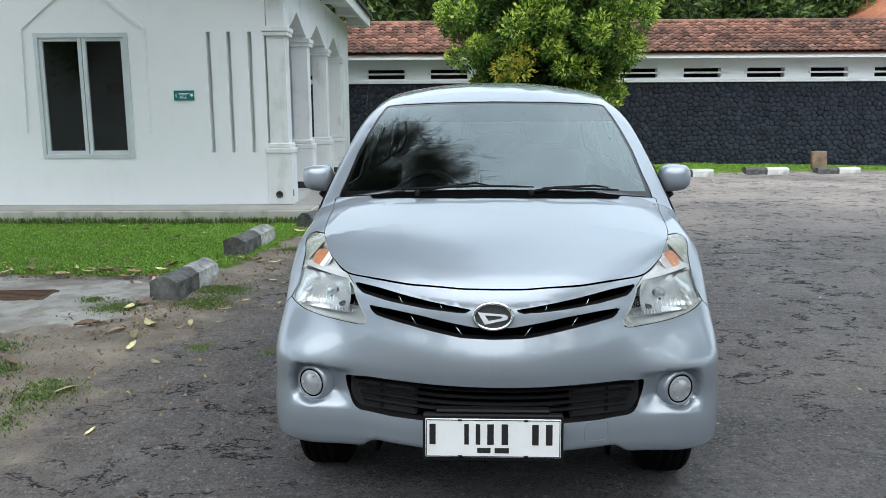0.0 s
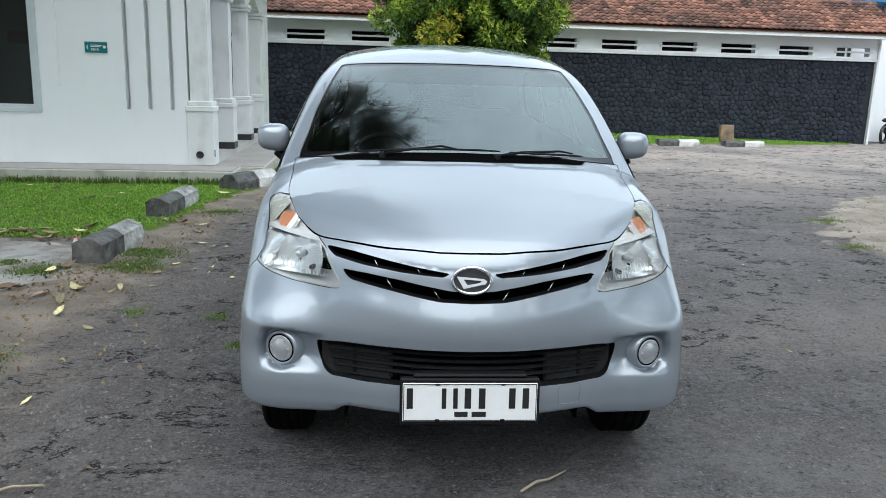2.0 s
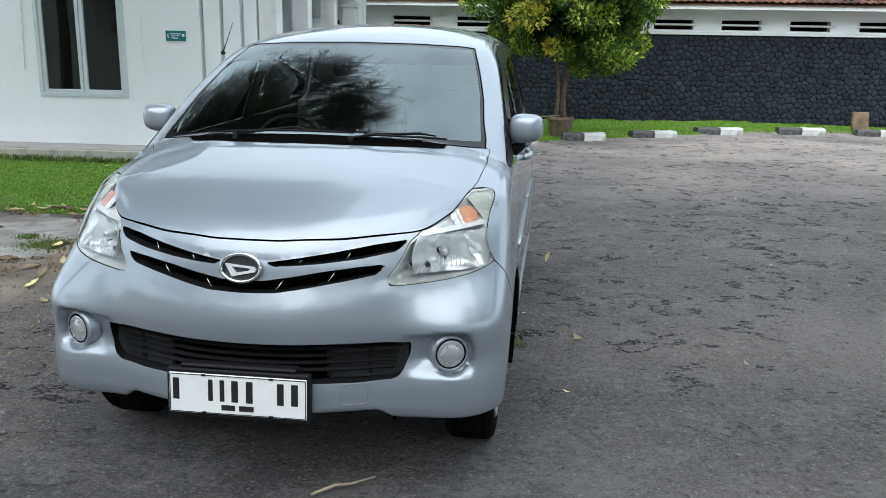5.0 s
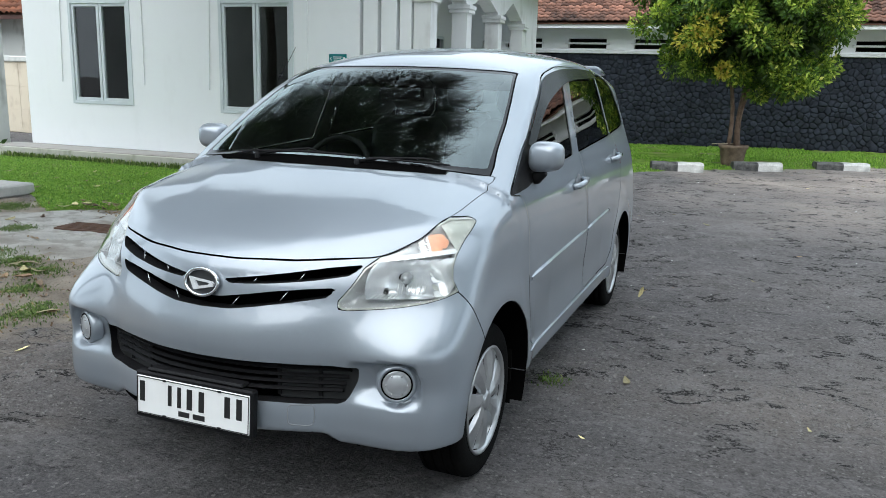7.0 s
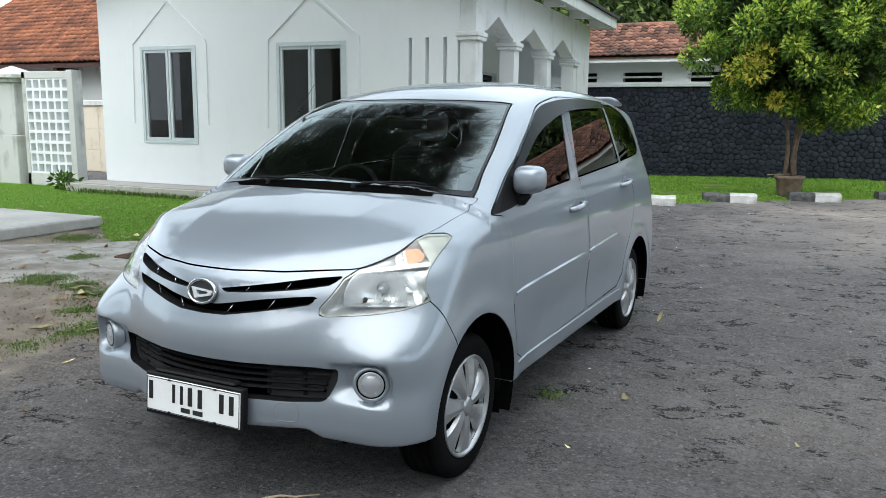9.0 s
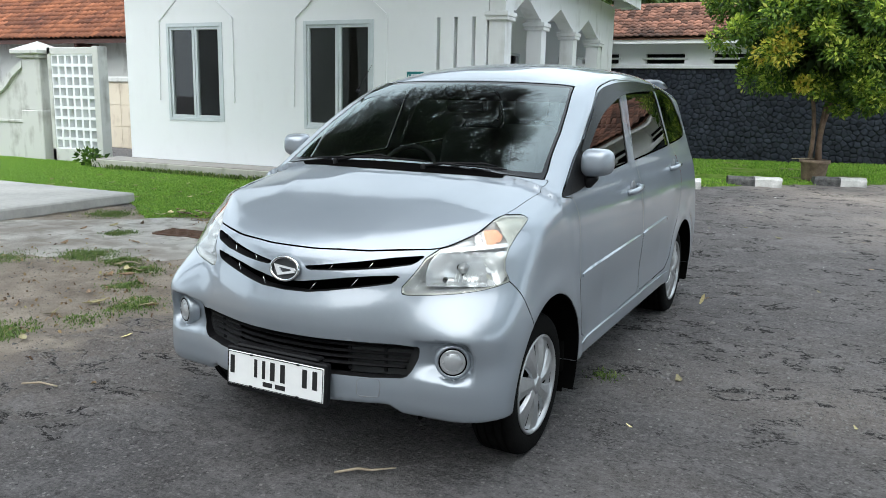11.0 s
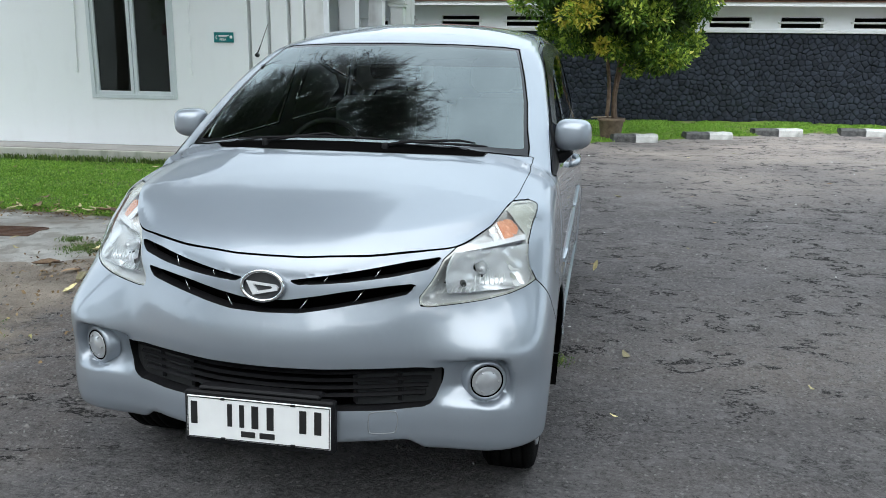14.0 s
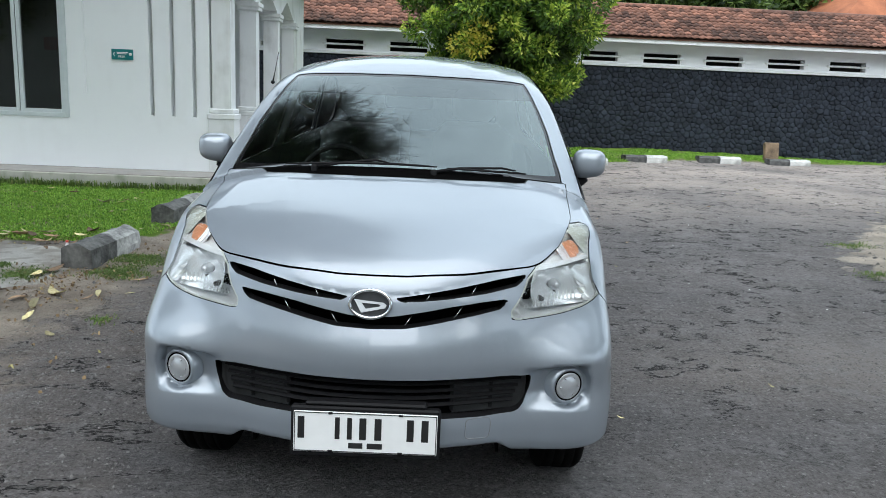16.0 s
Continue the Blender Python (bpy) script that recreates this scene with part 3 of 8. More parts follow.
rng = np.random.default_rng(5)
lawn_p = scatter(LAWN, 150000, rng)
lawn_p = lawn_p[(lawn_p[:, 1] < 10.9) | (lawn_p[:, 0] > -1.6) | (lawn_p[:, 0] < -10.5)]
patchy = fbm(lawn_p[:, 0], lawn_p[:, 1], 1.1, 4, 37.0)
lawn_p = lawn_p[patchy < 0.8]
blades("lawn_grass", lawn_p, 0.028, 0.0058, M_GRASS, "short bright green lawn grass before the white building", rng, lie=0.5)
verge_p = scatter(VERGE, 50000, rng)
patchy = fbm(verge_p[:, 0], verge_p[:, 1], 0.8, 4, 31.0)
verge_p = verge_p[patchy < 0.22 + 0.4 * np.clip((22 - verge_p[:, 1]) / 22, 0, 1)]
blades("verge_grass", verge_p, 0.05, 0.007, M_GRASS, "green grass strip along the black stone wall", rng)
isle_p = scatter([(5.9, 6.2), (6.4, 5.0), (9, 4.6), (11, 6.6), (10.6, 9.2), (8.4, 10.3), (6.9, 9.0)], 6000, rng)
blades("island_grass", isle_p, 0.06, 0.007, M_GRASS, "thin grass on a gravelly dirt patch", rng)
weeds = []
for x, y, r, c in ((-1.97, 6.12, 0.26, 800), (-1.95, 6.6, 0.28, 800), (-2.59, 5.95, 0.24, 420), (-1.07, 4.75, 0.1, 60), (-1.58, 4.87, 0.1, 70), (-3.81, 5.07, 0.3, 800), (-3.33, 5.02, 0.22, 450), (-2.96, 4.84, 0.24, 420), (-2.66, 4.42, 0.2, 300),
                   (-2.19, 4.05, 0.24, 480), (-5.66, 6.99, 0.34, 800), (-4.47, 6.03, 0.2, 300), (-2.18, 3.63, 0.2, 160), (-2.4, 3.2, 0.26, 520), (-2.9, 6.2, 0.12, 150), (-4.3, 4.6, 0.3, 300), (-1.7, 8.7, 0.25, 600), (-4.7, 3.4, 0.25, 400),
                   (1.08, 4.24, 0.1, 60), (-0.87, 4.25, 0.09, 50), (5.1, 8.4, 0.3, 250), (4.5, 6.9, 0.2, 160)):
    weeds.append(rng.normal((x, y), r * 0.4, (int(c * 1.9), 2)))
blades("weeds", np.concatenate(weeds), 0.024, 0.0042, M_WEED, "low green weeds in broken concrete and dirt", rng, lie=0.5)
edge_p = np.column_stack([rng.uniform(-10, -1.9, 2600), 10.86 - np.abs(rng.normal(0, 0.06, 2600))])
blades("plinth_weeds", edge_p, 0.11, 0.009, M_WEED, "taller green weeds along the concrete plinth", rng)


M_GRIT = mat("asphalt_grit", (0.07, 0.066, 0.064), (0.2, 0.19, 0.18), 40, 0.9)


def pebbles(name, p, size, label, material=None):
    n = len(p)
    z = ground_height(p[:, 0], p[:, 1])
    base = np.array([(1, 0, -0.2), (0, 1, -0.2), (-1, 0, -0.2), (0, -1, -0.2), (0.1, 0.1, 0.75)])
    s = size * rng.lognormal(0, 0.5, n)
    a = rng.uniform(0, 6.28, n)
    ca, sa = np.cos(a), np.sin(a)
    j = base[None] * rng.uniform(0.6, 1.3, (n, 5, 1))
    v = np.stack([j[..., 0] * ca[:, None] - j[..., 1] * sa[:, None], j[..., 0] * sa[:, None] + j[..., 1] * ca[:, None], j[..., 2] * 0.7], -1) * s[:, None, None]
    v += np.column_stack([p, z])[:, None]
    k = np.arange(n)[:, None] * 5
    f = [tuple(q) for t in ((0, 1, 4), (1, 2, 4), (2, 3, 4), (3, 0, 4)) for q in k + list(t)]
    return tagged(link_mesh(name, v.reshape(-1, 3), f, material or M_GRAVEL), label, "gravel", kind="stuff")


pebbles("dirt_gravel", scatter([(-4.5, 1.2), (-1.7, 1.2), (-1.2, 6.5), (-2.3, 5.6), (-4.5, 4.6)], 4200, rng), 0.005, "small grey stones in the dirt edge", M_GRIT)
pebbles("yard_gravel", scatter([(-1.6, 1.0), (5, 1.0), (9, 14), (2, 16), (-1.0, 14)], 5200, rng), 0.004, "loose grit scattered over the asphalt", M_GRIT)
pebbles("crumbs", np.concatenate([rng.normal(c, w, (k, 2)) for c, w, k in (((1.9, 5.0), (0.7, 0.5), 900), ((2.6, 4.4), (0.5, 0.35), 700), ((1.3, 4.6), (0.25, 0.4), 500), ((-1.3, 4.4), (0.3, 0.9), 900), ((3.4, 7.0), (0.9, 0.8), 500), ((-1.5, 3.0), (0.4, 0.5), 600))]), 0.0062, "loose crumbs of broken asphalt", M_GRIT)
pebbles("white_specks", scatter([(0.6, 4.2), (4.5, 5.5), (10, 13), (6, 18.5), (2, 15.5), (-1.0, 13)], 130, rng), 0.01, "small white petals and chips on the asphalt", mat("white_chip", (0.6, 0.6, 0.57), (0.8, 0.8, 0.78), 20, 0.7))
pebbles("island_gravel", scatter(ISLAND, 1500, rng), 0.012, "gravel on the dirt patch")

# leaf litter: many small brown scraps along the kerb and on the dirt
scraps = np.concatenate([rng.normal(c, w, (k, 2)) for c, w, k in (((-2.2, 5.7), (0.22, 0.35), 220), ((-3.7, 7.25), (0.9, 0.12), 320), ((-3.6, 4.6), (0.9, 0.5), 200), ((-1.85, 8.0), (0.15, 0.9), 160), ((-2.6, 3.9), (0.5, 0.5), 120))])
blades("leaf_litter", scraps, 0.03, 0.009, M_LITTER, "dry brown leaf scraps along the kerb and dirt", rng, "leaf litter", lie=1.6)

# ---- white building ----
FRONT, BX0, BX1, SIDE_END = 11.58, -10.14, -2.35, 18.6
FLOOR, TOP = 0.21, 3.62
building = thing("building", "white plastered building with pointed arches and tall windows", "building", kind="structure")
WIN = {"window_1": (-9.11, -7.79, 0.965, 2.735), "window_2": (-6.03, -4.65, 0.91, 2.72)}
SLOTS = (-3.48, -3.185, -2.88)
bm = bmesh.new()
cuts = sorted([(a, b, c, d) for a, b, c, d in WIN.values()] + [(x - 0.03, x + 0.03, 0.985, 2.72) for x in SLOTS])
x = BX0
for a, b, c, d in cuts:
    box(bm, (x, FRONT, FLOOR), (a, FRONT + 0.2, 4.6))
    box(bm, (a, FRONT, FLOOR), (b, FRONT + 0.2, c))
    box(bm, (a, FRONT, d), (b, FRONT + 0.2, 4.6))
    x = b
box(bm, (x, FRONT, FLOOR), (BX1 - 0.32, FRONT + 0.2, 4.6))
part("wall_front", bm, M_WHITE, building)
part("slot_backing", boxes(*[((s - 0.03, FRONT + 0.13, 0.985), (s + 0.03, FRONT + 0.16, 2.72)) for s in SLOTS]), M_COLUMN, building)
bm = boxes(((BX0, FRONT + 0.2, FLOOR), (BX0 + 0.2, SIDE_END, 4.6)), ((BX0 + 0.2, SIDE_END - 0.2, FLOOR), (-4.3, SIDE_END, 4.6)))
part("wall_outer", bm, M_WHITE, building)
# inner wall behind the arcade, with door and window openings
bm, y = bmesh.new(), FRONT + 0.2
INNER = ((12.5, 13.5, FLOOR, 2.5), (14.3, 15.3, 1.0, 2.6), (16.2, 17.1, FLOOR, 2.5))
for a, b, c, d in INNER:
    box(bm, (-4.3, y, FLOOR), (-4.12, a, 3.6))
    if c > FLOOR:
        box(bm, (-4.3, a, FLOOR), (-4.12, b, c))
    box(bm, (-4.3, a, d), (-4.12, b, 3.6))
    y = b
box(bm, (-4.3, y, FLOOR), (-4.12, SIDE_END, 3.6))
part("wall_inner", bm, M_WHITE, building)
for a, b, c, d in INNER:
    f = part("door_frame", boxes(((-4.14, a, c), (-4.08, a + 0.06, d)), ((-4.14, b - 0.06, c), (-4.08, b, d)), ((-4.14, a, d - 0.06), (-4.08, b, d)), bevel=0.005), M_ALU, building)
    part("pane", boxes(((-4.2, a, c), (-4.19, b, d))), M_PANE, f)
part("porch_floor", boxes(((-4.3, FRONT + 0.2, FLOOR - 0.05), (-2.36, SIDE_END, 0.3))), M_FLOORTILE, building)
part("porch_ceiling", boxes(((-4.3, FRONT + 0.2, 3.3), (-2.6, SIDE_END, 3.34))), M_WHITE, building)
part("end_wall", boxes(((-4.3, SIDE_END - 0.2, 0.3), (-3.6, SIDE_END, 3.3)), ((-2.95, SIDE_END - 0.2, 0.3), (-2.66, SIDE_END, 3.3)), ((-3.6, SIDE_END - 0.2, 2.5), (-2.95, SIDE_END, 3.3))), M_WHITE, building)
part("room_lining", boxes(((BX0 + 0.25, FRONT + 3.2, FLOOR), (-4.35, FRONT + 3.3, 3.4)), ((BX0 + 0.25, FRONT + 0.22, 3.4), (-4.35, FRONT + 3.3, 3.5)),
                          ((BX0 + 0.25, FRONT + 0.22, FLOOR), (-4.35, FRONT + 3.2, FLOOR + 0.04))), M_ROOM, building)

for name, (a, b, c, d) in WIN.items():
    w = part(name, boxes(((a, FRONT - 0.015, c), (a + 0.06, FRONT + 0.09, d)), ((b - 0.06, FRONT - 0.015, c), (b, FRONT + 0.09, d)),
                         ((a + 0.06, FRONT - 0.015, d - 0.07), (b - 0.06, FRONT + 0.09, d)), ((a + 0.06, FRONT - 0.015, c), (b - 0.06, FRONT + 0.09, c + 0.06)), bevel=0.004), M_ALU, building, "pale grey aluminium double window frame")
    mid_x = (a + b) / 2
    for p, q in ((a + 0.06, mid_x - 0.005), (mid_x + 0.005, b - 0.06)):
        lo, hi = c + 0.06, d - 0.07
        s = part("sash", boxes(((p, FRONT + 0.005, lo), (p + 0.055, FRONT + 0.065, hi)), ((q - 0.055, FRONT + 0.005, lo), (q, FRONT + 0.065, hi)),
                               ((p + 0.055, FRONT + 0.005, hi - 0.05), (q - 0.055, FRONT + 0.065, hi)), ((p + 0.055, FRONT + 0.005, lo), (q - 0.055, FRONT + 0.065, lo + 0.05)), bevel=0.004), M_ALU, w)
        part("pane", boxes(((p + 0.05, FRONT + 0.04, lo + 0.045), (q - 0.05, FRONT + 0.046, hi - 0.045))), M_PANE, w).visible_shadow = False
    # raised plaster moulding round the window, pointed above
    l, r = a - 0.19, b + 0.23
    line = [(l - 0.04, c + 0.37), (l + 0.01, d + 0.06), ((l + r) / 2, d + 0.79), (r - 0.0, d + 0.06), (r + 0.0, c + 0.35)]
    bm = bmesh.new()
    for (x1, z1), (x2, z2) in zip(line, line[1:]):
        dx, dz = x2 - x1, z2 - z1
        k = 0.026 / math.hypot(dx, dz)
        prism(bm, [(x1 - dz * k, z1 + dx * k), (x1 + dz * k, z1 - dx * k), (x2 + dz * k, z2 - dx * k), (x2 - dz * k, z2 + dx * k)], "y", FRONT - 0.024, FRONT + 0.01)
    part("trim", bm, M_WHITE, building)
# red strip seen through the second window, standing in for a reflected roof
part("reflection_strip", boxes(((-5.85, 13.5, 1.9), (-4.95, 13.52, 2.1))), mat("red_reflection_tone", (0.3, 0.09, 0.07), (0.4, 0.16, 0.12), 4, 0.7), building, "faded red strip imitating a reflection in the pane")

# pier and columns of the arcade, bases with a black skirting
SIDE_X = -2.35
COLS = ((11.58, 11.9), (13.33, 13.63), (15.3, 15.6), (17.24, 17.54))
for i, (a, b) in enumerate(COLS):
    l, r = SIDE_X - 0.31, SIDE_X
    base = 0.21 if i == 0 else 0.3
    bm = boxes(((l + 0.02, a + 0.02, base), (r - 0.02, b - 0.02, 2.72)), bevel=0.004)
    box(bm, (l - 0.03, a - 0.03, base + (0 if i == 0 else 0.11)), (r + 0.03, b + 0.03, 0.97), 0.006)
    box(bm, (l - 0.045, a - 0.045, 0.97), (r + 0.045, b + 0.045, 1.05), 0.01)
    box(bm, (l - 0.02, a - 0.02, 1.05), (r + 0.02, b + 0.02, 1.12), 0.012)
    box(bm, (l - 0.02, a - 0.02, 2.66), (r + 0.025, b + 0.02, 2.72), 0.01)
    box(bm, (l - 0.04, a - 0.04, 2.72), (r + 0.04, b + 0.04, 2.79), 0.008)
    column = part("column", bm, M_COLUMN, building)
    if i:
        part("skirting", boxes(((l - 0.035, a - 0.035, 0.3), (r + 0.035, b + 0.035, 0.41))), M_BLACKTILE, column, "glossy black tile skirting")
part("skirting", boxes(((SIDE_X - 0.08, 11.56, 0.33), (SIDE_X + 0.035, 11.62, 0.43))), M_BLACKTILE, building)
bm = bmesh.new()
ends = [b for a, b in COLS[:-1]]
starts = [a for a, b in COLS[1:]]
outline = [(FRONT, TOP), (FRONT, 2.79)]
for a, b in zip(ends, starts):
    outline += [(a + 0.04, 2.79), (a + 0.04, 2.84), (a + 0.12, 2.84), ((a + b) / 2 - 0.06, 3.12), (b - 0.12, 2.84), (b - 0.04, 2.84), (b - 0.04, 2.79)]
outline += [(COLS[-1][1] + 0.06, 2.79), (COLS[-1][1] + 0.06, 0.3), (SIDE_END, 0.3), (SIDE_END, TOP)]
prism(bm, outline, "x", SIDE_X - 0.28, SIDE_X - 0.02)
bmesh.ops.triangulate(bm, faces=[f for f in bm.faces if len(f.verts) > 4])
part("arcade_wall", bm, M_COLUMN, building)
part("pier_head", boxes(((BX1 - 0.32, FRONT, 2.79), (SIDE_X - 0.29, FRONT + 0.2, 4.6))), M_WHITE, building)
# eave with fascia, soffit beams and a dark roof sheet
part("fascia", boxes(((-1.94, 10.9, 3.62), (-1.9, 19.2, 3.84)), ((-2.36, 19.16, 3.62), (-1.94, 19.2, 3.84))), M_FASCIA, building)
part("soffit", boxes(((-2.4, 10.9, 3.75), (-1.94, 19.16, 3.78))), M_FASCIA, building)
for y in (11.3, 13.1, 14.9, 16.7, 18.4):
    part("beam", boxes(((-2.36, y, 3.58), (-1.96, y + 0.14, 3.75)), bevel=0.006), M_FASCIA, building)
bm = bmesh.new()
prism(bm, [(-1.84, 3.84), (-1.84, 3.9), (-6.3, 5.5), (-10.8, 3.9), (-10.8, 3.84), (-6.3, 5.42)], "y", 10.9, 19.25)
part("roof", bm, M_DARKROOF, building, "dark sheet roof edge")
bm = bmesh.new()
prism(bm, [(BX0, 4.55), (BX1, 4.05), (-6.3, 5.38)], "y", FRONT, FRONT + 0.19)
part("gable", bm, M_WHITE, building)
apron = part("plinth", boxes(((-10.5, 10.9, -0.05), (-1.95, FRONT + 0.02, 0.195)), ((-2.4, FRONT + 0.02, -0.05), (-1.62, 19.4, 0.195)), bevel=0.012), M_PLINTH)
tagged(apron, "low mossy concrete plinth round the building", "plinth", kind="structure")
part("slab_top", boxes(((-10.48, 10.92, 0.196), (-1.97, FRONT - 0.002, 0.206)), ((-2.33, FRONT + 0.03, 0.196), (-1.64, 19.38, 0.204))), M_APRON, apron, "pinkish grey cement walkway")

sign = thing("wall_sign", "small teal sign with white arrow and the word PRIA", "sign", m=pose(-3.875, FRONT - 0.012, 1.818))
part("plate", boxes(((-0.15, -0.006, -0.072), (0.15, 0.012, 0.072)), bevel=0.004), M_TEAL, sign)
bm = bmesh.new()
prism(bm, [(-0.125, 0.0), (-0.11, 0.028), (-0.1, 0.028), (-0.113, 0.0), (-0.1, -0.028), (-0.11, -0.028)], "y", -0.0095, -0.005)
part("arrow", bm, M_SIGNWHITE, sign)
part("text_bar", boxes(((-0.075, -0.0095, 0.022), (0.085, -0.005, 0.032)), ((-0.07, -0.0095, 0.004), (0.06, -0.005, 0.013))), M_SIGNWHITE, sign)
lathe("symbol", [(0.0, -0.009), (0.022, -0.009), (0.022, -0.005)], M_SIGNWHITE, sign, axis="y", sides=20, m=pose(0.115, 0, 0.005))
txt = bpy.data.curves.new("word", "FONT")
txt.body, txt.size, txt.align_x, txt.extrude = "PRIA", 0.052, "CENTER", 0.001
word = new("word", txt)
word.data.materials.append(M_SIGNWHITE)
word.parent, word.matrix_basis = sign, pose(-0.01, -0.0085, -0.048, 90, 0, 0)

pipe = lathe("drain_pipe", [(0.0, -0.03), (0.042, -0.03), (0.042, -0.035), (0.052, -0.035), (0.052, 0.1)], M_PIPE, axis="y", sides=20, m=pose(-2.52, FRONT - 0.02, 0.36))
tagged(pipe, "short black drain pipe end in the pier foot", "pipe")

# ---- black stone wall with tiled coping roof ----
WY, WX0, WX1 = 22.25, -8.5, 14.85
wall = thing("wall_back", "long wall of black painted rubble stone under a clay tile roof", "wall", kind="structure")
part("masonry", boxes(((WX0, WY + 0.05, -0.1), (WX1, WY + 0.4, 2.42))), M_MORTAR, wall)
VENT = 1.765
bm, x = bmesh.new(), WX0
vents = [-2.3 - VENT * 3 + VENT * i for i in range(13)]
for v in vents:
    box(bm, (x, WY, 2.5), (v, WY + 0.25, 3.25))
    box(bm, (v, WY, 2.5), (v + 1.03, WY + 0.25, 2.55))
    box(bm, (v, WY, 2.81), (v + 1.03, WY + 0.25, 3.25))
    x = v + 1.03
box(bm, (x, WY, 2.5), (WX1, WY + 0.25, 3.25))
part("upper_wall", bm, M_WHITE, wall)
part("ledge", boxes(((WX0, WY - 0.05, 2.42), (WX1 + 0.06, WY + 0.3, 2.5)), bevel=0.01), M_FASCIA, wall)
for v in vents:
    part("vent_bar", boxes(((v - 0.08, WY - 0.05, 2.655), (v + 1.11, WY + 0.02, 2.705)), bevel=0.006), M_FASCIA, wall)
moto = thing("motorcycle", "black parked motorcycle beside the white wall", "motorcycle", m=pose(16.2, 23.0, 0, 0, 0, 35))
M_MOTO = mat("black_enamel", (0.008, 0.008, 0.009), (0.015, 0.015, 0.016), 5, 0.2)
for x in (-0.6, 0.62):
    lathe("wheel", [(0.2, -0.03), (0.24, -0.045), (0.28, -0.03), (0.29, 0.0), (0.28, 0.03), (0.24, 0.045), (0.2, 0.03)], M_MOTO, moto, axis="y", sides=28, m=pose(x, 0, 0.29))
part("body", boxes(((-0.45, -0.12, 0.3), (0.3, 0.12, 0.62)), ((0.2, -0.16, 0.25), (0.45, 0.16, 0.85)), bevel=0.06), M_MOTO, moto)
part("saddle", boxes(((-0.6, -0.13, 0.66), (0.15, 0.13, 0.78)), bevel=0.05), M_DARK, moto)
tube("handlebar", [(0.35, -0.34, 1.0), (0.4, -0.1, 0.95), (0.4, 0.1, 0.95), (0.35, 0.34, 1.0)], 0.018, M_DARK, moto)
tube("fork", [(0.42, 0, 0.9), (0.62, 0, 0.29)], 0.04, M_MOTO, moto)
# dark sheet added behind the vents, standing in for the shade there
part("vent_shade_sheet", boxes(((WX0, WY + 1.6, 0), (WX1, WY + 1.7, 3.3))), M_DARK, wall)
part("end_post", boxes(((WX1, WY - 0.06, -0.05), (WX1 + 0.07, WY + 0.4, 3.2)), bevel=0.006), M_FASCIA, wall)
part("fascia", boxes(((WX0, WY - 0.62, 3.03), (WX1 + 0.5, WY - 0.58, 3.16)), bevel=0.005), M_FASCIA, wall)
bm = bmesh.new()
EAVE_Y, EAVE_Z, RIDGE_Y, RIDGE_Z = WY - 0.66, 3.16, WY + 1.15, 4.16
prism(bm, [(EAVE_Y, EAVE_Z - 0.03), (EAVE_Y, EAVE_Z), (RIDGE_Y, RIDGE_Z), (2 * RIDGE_Y - EAVE_Y, EAVE_Z), (2 * RIDGE_Y - EAVE_Y, EAVE_Z - 0.03), (RIDGE_Y, RIDGE_Z - 0.04)], "x", WX0, WX1 + 0.5)
part("roof_deck", bm, M_UNDER, wall)
bm = bmesh.new()
prism(bm, [(0, 0), (1.35, -0.62), (1.35, -0.78), (0, -0.16)], "y", EAVE_Y + 0.0, EAVE_Y + 0.05)
barge = part("bargeboard", bm, M_FASCIA, wall)
barge.matrix_basis = pose(WX1 + 0.5, 0, 3.2)

# stones: irregular flattened domes, the nearest ones parts of their own
def clip_cell(poly, px, pz, qx, qz):
    """Keep the part of a cell that lies nearer to p than to q."""
    mx, mz, dx, dz = (px + qx) / 2, (pz + qz) / 2, qx - px, qz - pz
    side = [(x - mx) * dx + (z - mz) * dz for x, z in poly]
    out = []
    for k in range(len(poly)):
        a, b, sa, sb = poly[k], poly[(k + 1) % len(poly)], side[k], side[(k + 1) % len(poly)]
        if sa <= 0:
            out.append(a)
        if sa * sb < 0:
            t = sa / (sa - sb)
            out.append((a[0] + (b[0] - a[0]) * t, a[1] + (b[1] - a[1]) * t))
    return out


